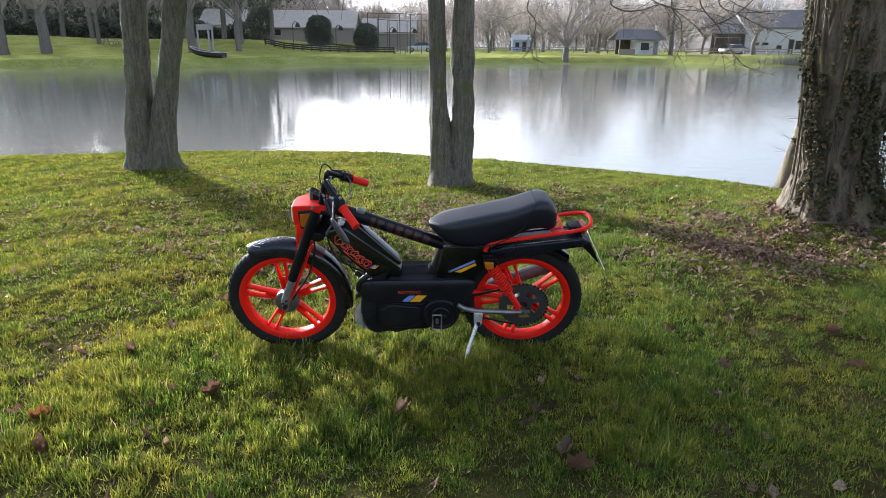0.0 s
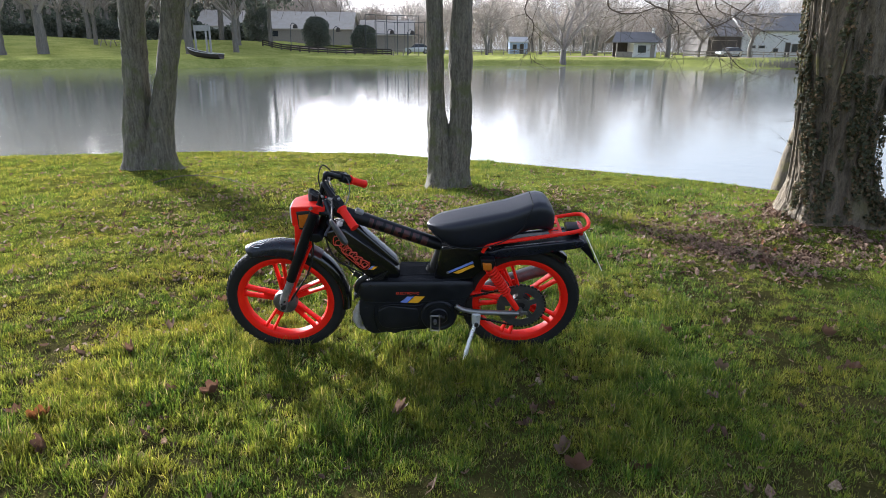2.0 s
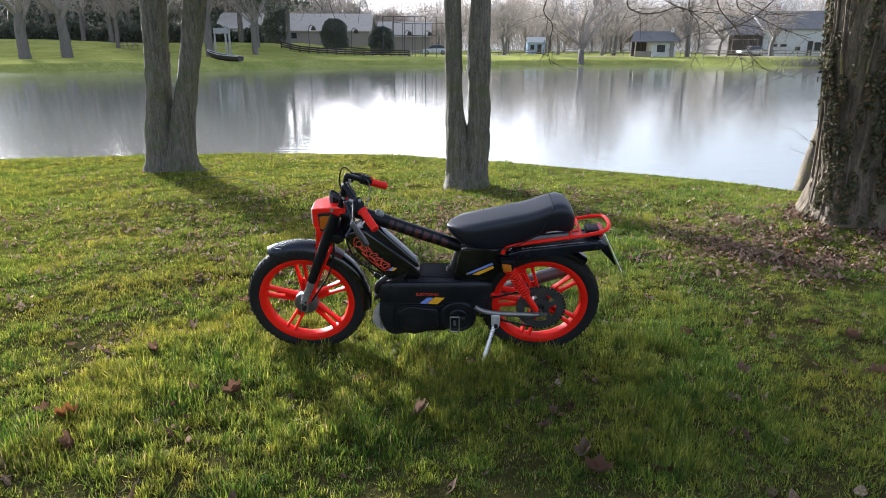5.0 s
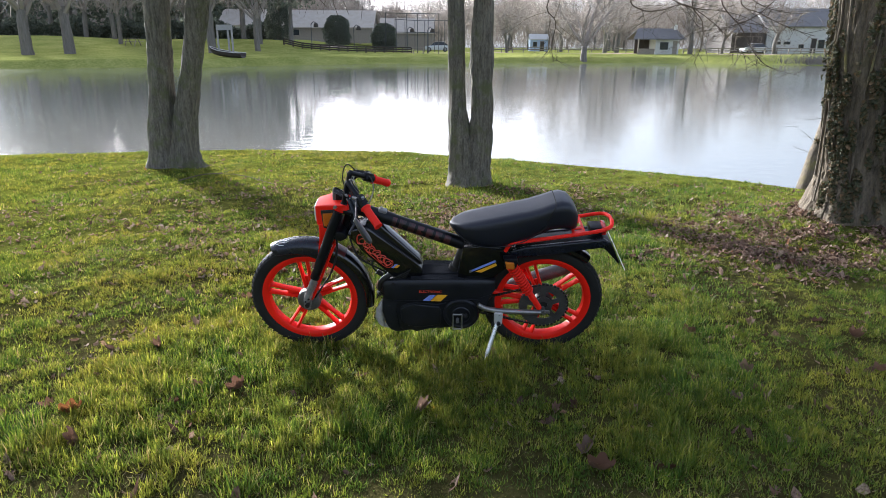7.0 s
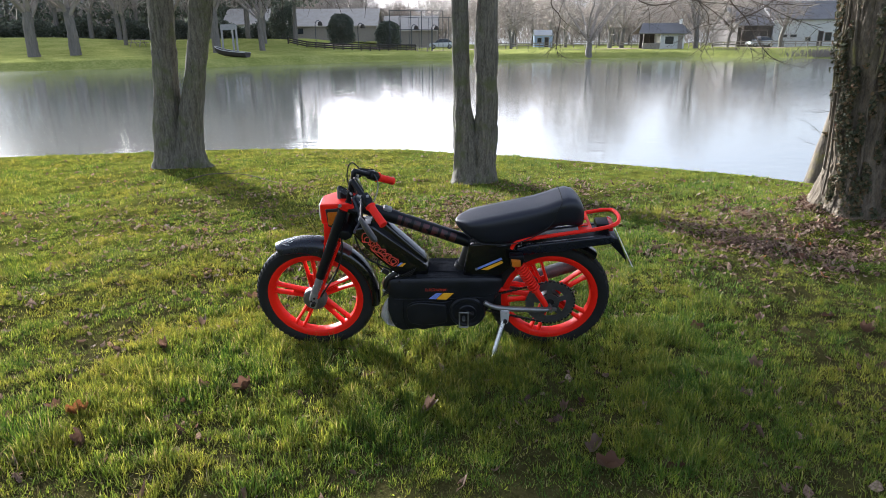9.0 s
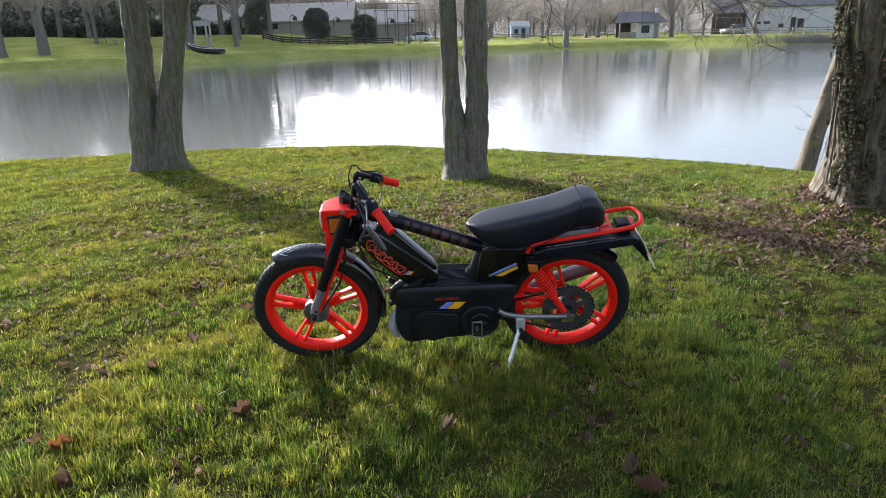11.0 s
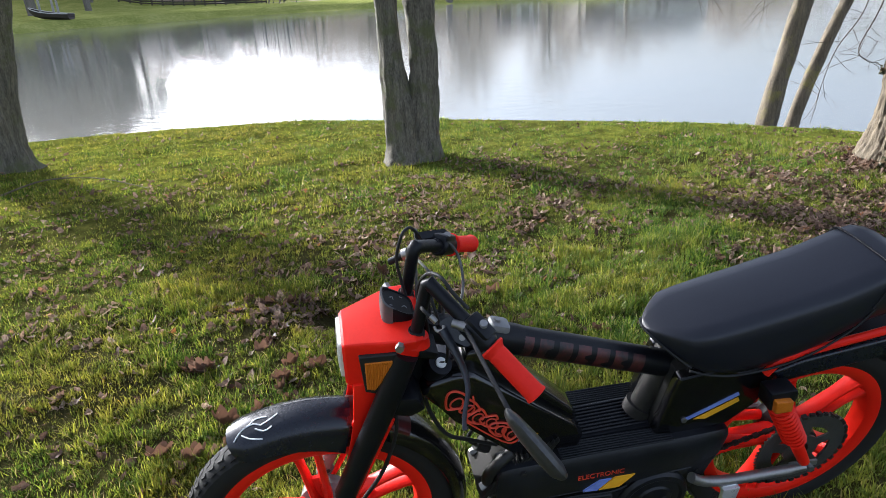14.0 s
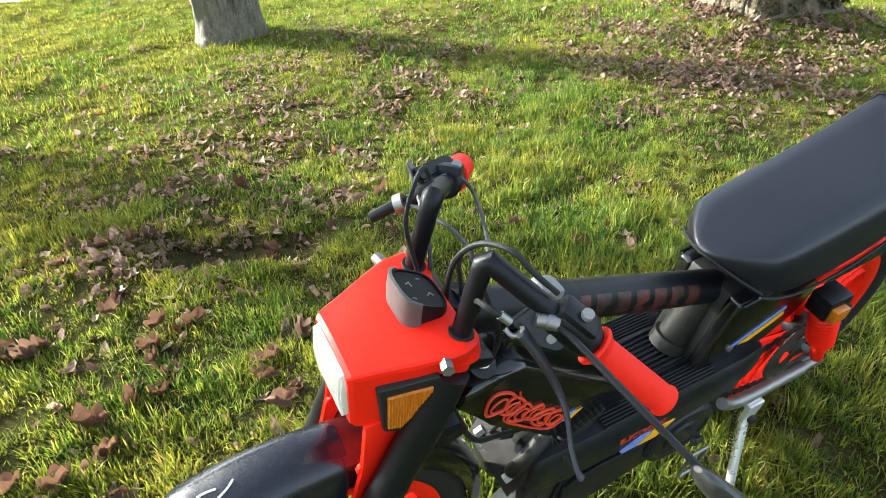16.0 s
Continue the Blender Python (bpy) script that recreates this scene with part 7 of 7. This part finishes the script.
def blades(name, x0, x1, y0, y1, tufts, each, h0, h1, width, spread, seed, material=None, flat=0.0, wedge=False, bent=True):
    """Tufts of grass, each of some blades that lean outwards."""
    r = np.random.RandomState(seed)
    n = int((x1 - x0) * (y1 - y0) * tufts)
    x, y = r.uniform(x0, x1, n), r.uniform(y0, y1, n)
    f, g, c = field(x, y, 7), lattice(x, y, 0.28, 31), lattice(x, y, 0.085, 53)
    keep = r.rand(n) < np.clip(0.85 + 0.7 * (f - 0.3), 0.65, 1.0) * np.clip(0.62 + 0.75 * g, 0.6, 1) * np.clip(1.15 - 0.20 * litter(x, y), 0.55, 1)
    keep &= y < np.interp(x, near_x, near_y) - 0.02
    edge = np.minimum(np.minimum(x - x0, x1 - x), y - y0 if y0 < 0 else x1 - x)
    keep &= r.rand(n) < np.clip(edge / 0.35, 0.12, 1)
    keep &= ((x - 3.47) ** 2 + (y - 2.47) ** 2 > 0.22) & ((x - 0.31) ** 2 + (y - 4.55) ** 2 > 0.05) & ((x + 3.57) ** 2 + (y - 5.6) ** 2 > 0.09)
    keep &= (rut(x, y) < 0.3) | (r.rand(n) < 0.10)
    if wedge:
        keep &= np.abs(x - 0.12) < 1.75 + 0.80 * (y + 1.25)
    if not flat:
        keep &= r.rand(n) < np.clip((c - 0.12) * 3.2, 0.22, 1)
    x, y, f, g, c = x[keep], y[keep], f[keep], g[keep], c[keep]
    n = len(x)
    tall = r.uniform(0.55, 1.25, n) * (0.55 + 0.6 * g) * (0.75 + 0.4 * f) * (0.35 + 1.30 * c)
    if not flat:
        lush = np.exp(-(((x - 0.9) / 1.3) ** 2 + ((y + 0.1) / 0.55) ** 2))
        tyre = np.exp(-((x + 0.555) / 0.16) ** 2 - ((y + 0.03) / 0.11) ** 2) + np.exp(-((x - 0.547) / 0.16) ** 2 - ((y + 0.03) / 0.11) ** 2)
        tall = tall * (1 + 0.35 * lush + 1.0 * tyre)
    k = r.randint(each // 2, each + each // 2, n)
    own = np.repeat(np.arange(n), k)
    m = len(own)
    ox, oy = r.normal(0, spread, m), r.normal(0, spread, m)
    x, y = x[own] + ox, y[own] + oy
    h = (h0 + (h1 - h0) * r.rand(m) ** 1.3) * tall[own]
    z = height(x, y) - 0.006
    a = r.uniform(0, 2 * math.pi, m)
    b = np.arctan2(oy, ox) + r.normal(0, 0.8, m)
    lean = h * np.clip(r.uniform(0.05, 0.95, m) ** 1.2 + flat, 0, 1.15)
    w = width * r.uniform(0.6, 1.3, m)
    ux, uy = np.cos(a) * w / 2, np.sin(a) * w / 2
    lx, ly = np.cos(b) * lean, np.sin(b) * lean
    up = np.sqrt(np.maximum(h * h - lean * lean * 0.7, (0.3 * h) ** 2))
    if bent:
        v = np.empty((m, 5, 3), np.float32)
        v[:, 0] = np.stack([x - ux, y - uy, z], 1)
        v[:, 1] = np.stack([x + ux, y + uy, z], 1)
        v[:, 2] = np.stack([x + ux * 0.8 + lx * 0.35, y + uy * 0.8 + ly * 0.35, z + up * 0.62], 1)
        v[:, 3] = np.stack([x - ux * 0.8 + lx * 0.35, y - uy * 0.8 + ly * 0.35, z + up * 0.62], 1)
        v[:, 4] = np.stack([x + lx, y + ly, z + up], 1)
        base = np.arange(m)[:, None] * 5
        faces = [base + [[0, 1, 2, 3]], base + [[3, 2, 4]]]
    else:
        v = np.stack([np.stack([x - ux, y - uy, z], 1), np.stack([x + ux, y + uy, z], 1), np.stack([x + lx, y + ly, z + up], 1)], 1)
        faces = [np.arange(3 * m).reshape(-1, 3)]
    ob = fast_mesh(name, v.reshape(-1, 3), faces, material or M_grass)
    return tagged(ob, "flattened dry thatch between the tufts" if material else "uneven winter grass in tufts, green with yellowed blades", "grass", kind="stuff")


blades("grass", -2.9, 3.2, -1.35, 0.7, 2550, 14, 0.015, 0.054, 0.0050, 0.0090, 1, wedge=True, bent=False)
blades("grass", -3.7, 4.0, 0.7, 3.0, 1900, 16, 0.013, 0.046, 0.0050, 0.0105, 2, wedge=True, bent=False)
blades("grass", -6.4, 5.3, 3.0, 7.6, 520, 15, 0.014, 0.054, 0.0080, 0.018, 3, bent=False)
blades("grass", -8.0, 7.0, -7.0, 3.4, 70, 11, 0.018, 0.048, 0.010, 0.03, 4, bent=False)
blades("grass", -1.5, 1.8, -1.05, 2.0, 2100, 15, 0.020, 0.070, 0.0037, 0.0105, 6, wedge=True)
blades("thatch", -2.9, 3.2, -1.35, 1.9, 1100, 9, 0.018, 0.050, 0.0042, 0.022, 5, M_thatch, 0.75, True, False)


def dead_leaves(name, n, x0, x1, y0, y1, size, seed):
    """Curled leaves, each of a few facets with an uneven rim."""
    r = np.random.RandomState(seed)
    x, y = r.uniform(x0, x1, n * 4), r.uniform(y0, y1, n * 4)
    keep = (r.rand(n * 4) < np.clip(litter(x, y), 0, 1) * np.clip(1.4 - field(x, y, 7), 0.2, 1)) & (y < np.interp(x, near_x, near_y) - 0.1)
    x, y = x[keep][:n], y[keep][:n]
    n = len(x)
    z = height(x, y) + r.uniform(-0.004, 0.012, n)
    s = size * r.uniform(0.55, 1.5, n)
    k = 7
    v = np.empty((n, 2 * k + 1, 3), np.float32)
    ta, tb, tc_ = r.uniform(0, 6.28, n), r.normal(0, 0.5, n), r.normal(0, 0.5, n)
    curl, roll = r.uniform(-0.4, 1.3, n), r.uniform(0.0, 1.1, n)
    slim = r.uniform(0.55, 0.95, n)
    nx = np.stack([np.cos(ta), np.sin(ta), tb], 1)
    ny = np.stack([-np.sin(ta), np.cos(ta), tc_], 1)
    v[:, 0] = np.stack([x, y, z], 1)
    for i in range(k):
        a = 2 * math.pi * i / k
        out = r.uniform(0.72, 1.12, n) * (0.80 if i % 2 else 1.0) * (1.18 if i == 0 else 1.0)
        for ring, reach in ((0, 0.52), (1, 1.0)):
            c, q = s * out * reach * math.cos(a), s * out * reach * math.sin(a) * slim
            bend = roll * reach * np.sign(q)
            p = v[:, 0] + nx * c[:, None] + ny * (q * np.cos(bend * 0.9))[:, None]
            p[:, 2] += np.abs(q) * np.sin(np.abs(bend) * 0.9) + curl * c * c / s * 0.55 + r.normal(0, 0.15 * reach, n) * s
            v[:, 1 + ring * k + i] = p
    base = np.arange(n)[:, None] * (2 * k + 1)
    tris = np.concatenate([base + [[0, i + 1, (i + 1) % k + 1]] for i in range(k)])
    rim = np.concatenate([base + [[i + 1, k + i + 1, k + (i + 1) % k + 1, (i + 1) % k + 1]] for i in range(k)])
    ob = fast_mesh(name, v.reshape(-1, 3), [tris, rim], M_leaf)
    ob.data.polygons.foreach_set("use_smooth", np.ones(len(ob.data.polygons), bool))
    return tagged(ob, "scattered dry brown fallen leaves", "leaves", kind="stuff")


dead_leaves("leaf_litter", 2600, -2.8, 3.2, -1.3, 1.7, 0.019, 41)
dead_leaves("leaf_litter", 8500, -4.2, 4.5, 1.5, 4.6, 0.018, 42)
dead_leaves("leaf_litter", 1500, 2.6, 4.5, 1.4, 3.5, 0.019, 44)
dead_leaves("leaf_litter", 1800, 0.9, 3.3, 1.0, 3.0, 0.018, 45)
dead_leaves("leaf_litter", 2000, -5.5, 4.6, 4.4, 7.2, 0.021, 43)


def lobed_leaf(seed, curl):
    """A dry, crumpled, lobed leaf about 10 cm across, lying at the origin with its stalk along -x."""
    rng = random.Random(seed)
    bm = bmesh.new()
    m = 30
    centre, rings = bm.verts.new((0, 0, 0.004)), []
    lobe = [1 + 0.16 * math.sin(5 * a + 0.4) + 0.05 * math.sin(8 * a + seed) for a in [2 * math.pi * k / m for k in range(m)]]
    for reach in (0.35, 0.7, 1.0):
        ring = []
        for k in range(m):
            a = 2 * math.pi * k / m
            rad = 0.050 * reach * (1 + (lobe[k] - 1) * reach * reach)
            x, y = rad * 1.15 * math.cos(a), rad * math.sin(a)
            crease = 0.013 * reach * noise.noise(Vector((x * 48, y * 48, seed))) + 0.006 * reach * noise.noise(Vector((x * 120, y * 120, seed + 9))) + 0.004 * reach * math.cos(5 * a)
            fold = curl * abs(y) * reach
            ring.append(bm.verts.new((x, y * (1 - 0.35 * min(1, curl)), 0.005 + fold + 9 * curl * x * x * (0.4 if x < 0 else 1) + crease)))
        rings.append(ring)
    for k in range(m):
        q = (k + 1) % m
        bm.faces.new((centre, rings[0][k], rings[0][q]))
        for lo, hi in zip(rings, rings[1:]):
            bm.faces.new((lo[k], hi[k], hi[q], lo[q]))
    tube(bm, [(-0.033, 0, 0.008), (-0.06, 0.004, 0.014), (-0.085, 0.002, 0.010)], 0.0012, 4)
    return finish("fallen_leaf", bm, M_leaf_big, 2.0)


kinds = [lobed_leaf(61, 0.75), lobed_leaf(62, 1.25), lobed_leaf(63, 0.45)]
rng = random.Random(64)
spots = ((1.2, -0.3, 0.8), (1.48, -0.16, 0.92), (2.13, 0.43, 0.85), (-1.5, -0.61, 0.94), (-1.37, -0.68, 0.95), (-1.1, -0.98, 0.73), (-0.99, -0.6, 0.71), (-0.78, -0.44, 1.03), (-0.28, -0.29, 0.8), (0.62, -0.85, 1.15), (0.64, -0.96, 1.15), (0.85, -0.97, 1.15), (0.54, -0.57, 0.79), (-0.01, -0.58, 1.1), (0.0, -0.06, 0.89), (1.38, 0.29, 1.03), (2.19, 0.2, 0.89), (1.76, 0.42, 0.96), (-0.95, -0.45, 0.76), (-1.24, -0.85, 0.95), (-0.45, 0.63, 1.15), (-0.73, 0.85, 1.01), (-0.91, 0.81, 1.1), (-0.75, 0.68, 1.07), (-0.8, 1.35, 0.83), (-1.04, 1.21, 1.1), (-0.48, 1.88, 1.04), (0.2, 1.92, 0.92), (1.07, 1.77, 0.81), (0.78, 0.82, 1.15), (0.53, 1.02, 0.99), (-0.26, 1.89, 1.09), (-1.11, 1.23, 1.15), (-0.59, 1.1, 1.09), (-0.34, 0.85, 1.17), (-0.89, 0.56, 0.96), (-1.09, 0.68, 1.12), (0.63, 0.79, 0.98), (0.78, 0.76, 1.17), (0.23, 1.55, 1.15), (2.51, 1.5, 0.84))
more = [(x + rng.gauss(0, 0.05), y + rng.gauss(0, 0.05), rng.uniform(0.55, 0.95)) for x, y in ((-0.80, 1.39), (-0.72, 1.06), (-1.06, 1.23), (-0.44, 0.67), (-0.71, 0.90), (-0.91, 0.66)) for _ in range(5)] + [(rng.uniform(-2.0, 2.4), rng.uniform(-1.1, 0.3), rng.uniform(0.7, 1.1)) for _ in range(12)]
more += [(-0.17 - 0.38 * t + rng.uniform(-0.05, 0.05), 1.36 + 0.17 * t + rng.uniform(-0.05, 0.05), rng.uniform(0.45, 0.8)) for t in [rng.random() for _ in range(16)]]
more += [(-0.62 - 0.38 * t + rng.uniform(-0.04, 0.04), 1.68 + 0.12 * t + rng.uniform(-0.04, 0.04), rng.uniform(0.45, 0.8)) for t in [rng.random() for _ in range(8)]]
for i, (x, y, size) in enumerate(list(spots) + more):
    ob = kinds[i] if i < 3 else kinds[i % 3].copy()
    if i >= 3:
        scene.collection.objects.link(ob)
    ob.matrix_world = pose(x, y, gz(x, y) + 0.001, rng.uniform(-30, 30), rng.uniform(-22, 22), rng.uniform(0, 360)) @ Matrix.Diagonal((0.66 * size, 0.54 * size, 0.80 * size, 1))
    tagged(ob, "dry brown lobed leaf fallen on the grass", "leaf", "fallen leaves")

# a thin fallen twig on the lawn
bm = bmesh.new()
path = smooth_path([V(x, y, gz(x, y) + dz) for x, y, dz in ((-3.11, 4.51, 0.03), (-2.88, 4.82, 0.06), (-2.4, 4.64, 0.08), (-1.88, 4.15, 0.04))], 6)
tube(bm, path, [0.008 - 0.005 * i / len(path) for i in range(len(path))], 6)
limb(bm, path[8], V(0.5, 0.6, 0.1), 0.35, 0.004, random.Random(3), 1, 0.5, 0.1, 4)
twig = finish("fallen_twig", bm, M_bark_moss)
tagged(twig, "thin pale fallen twig on the grass", "twig")
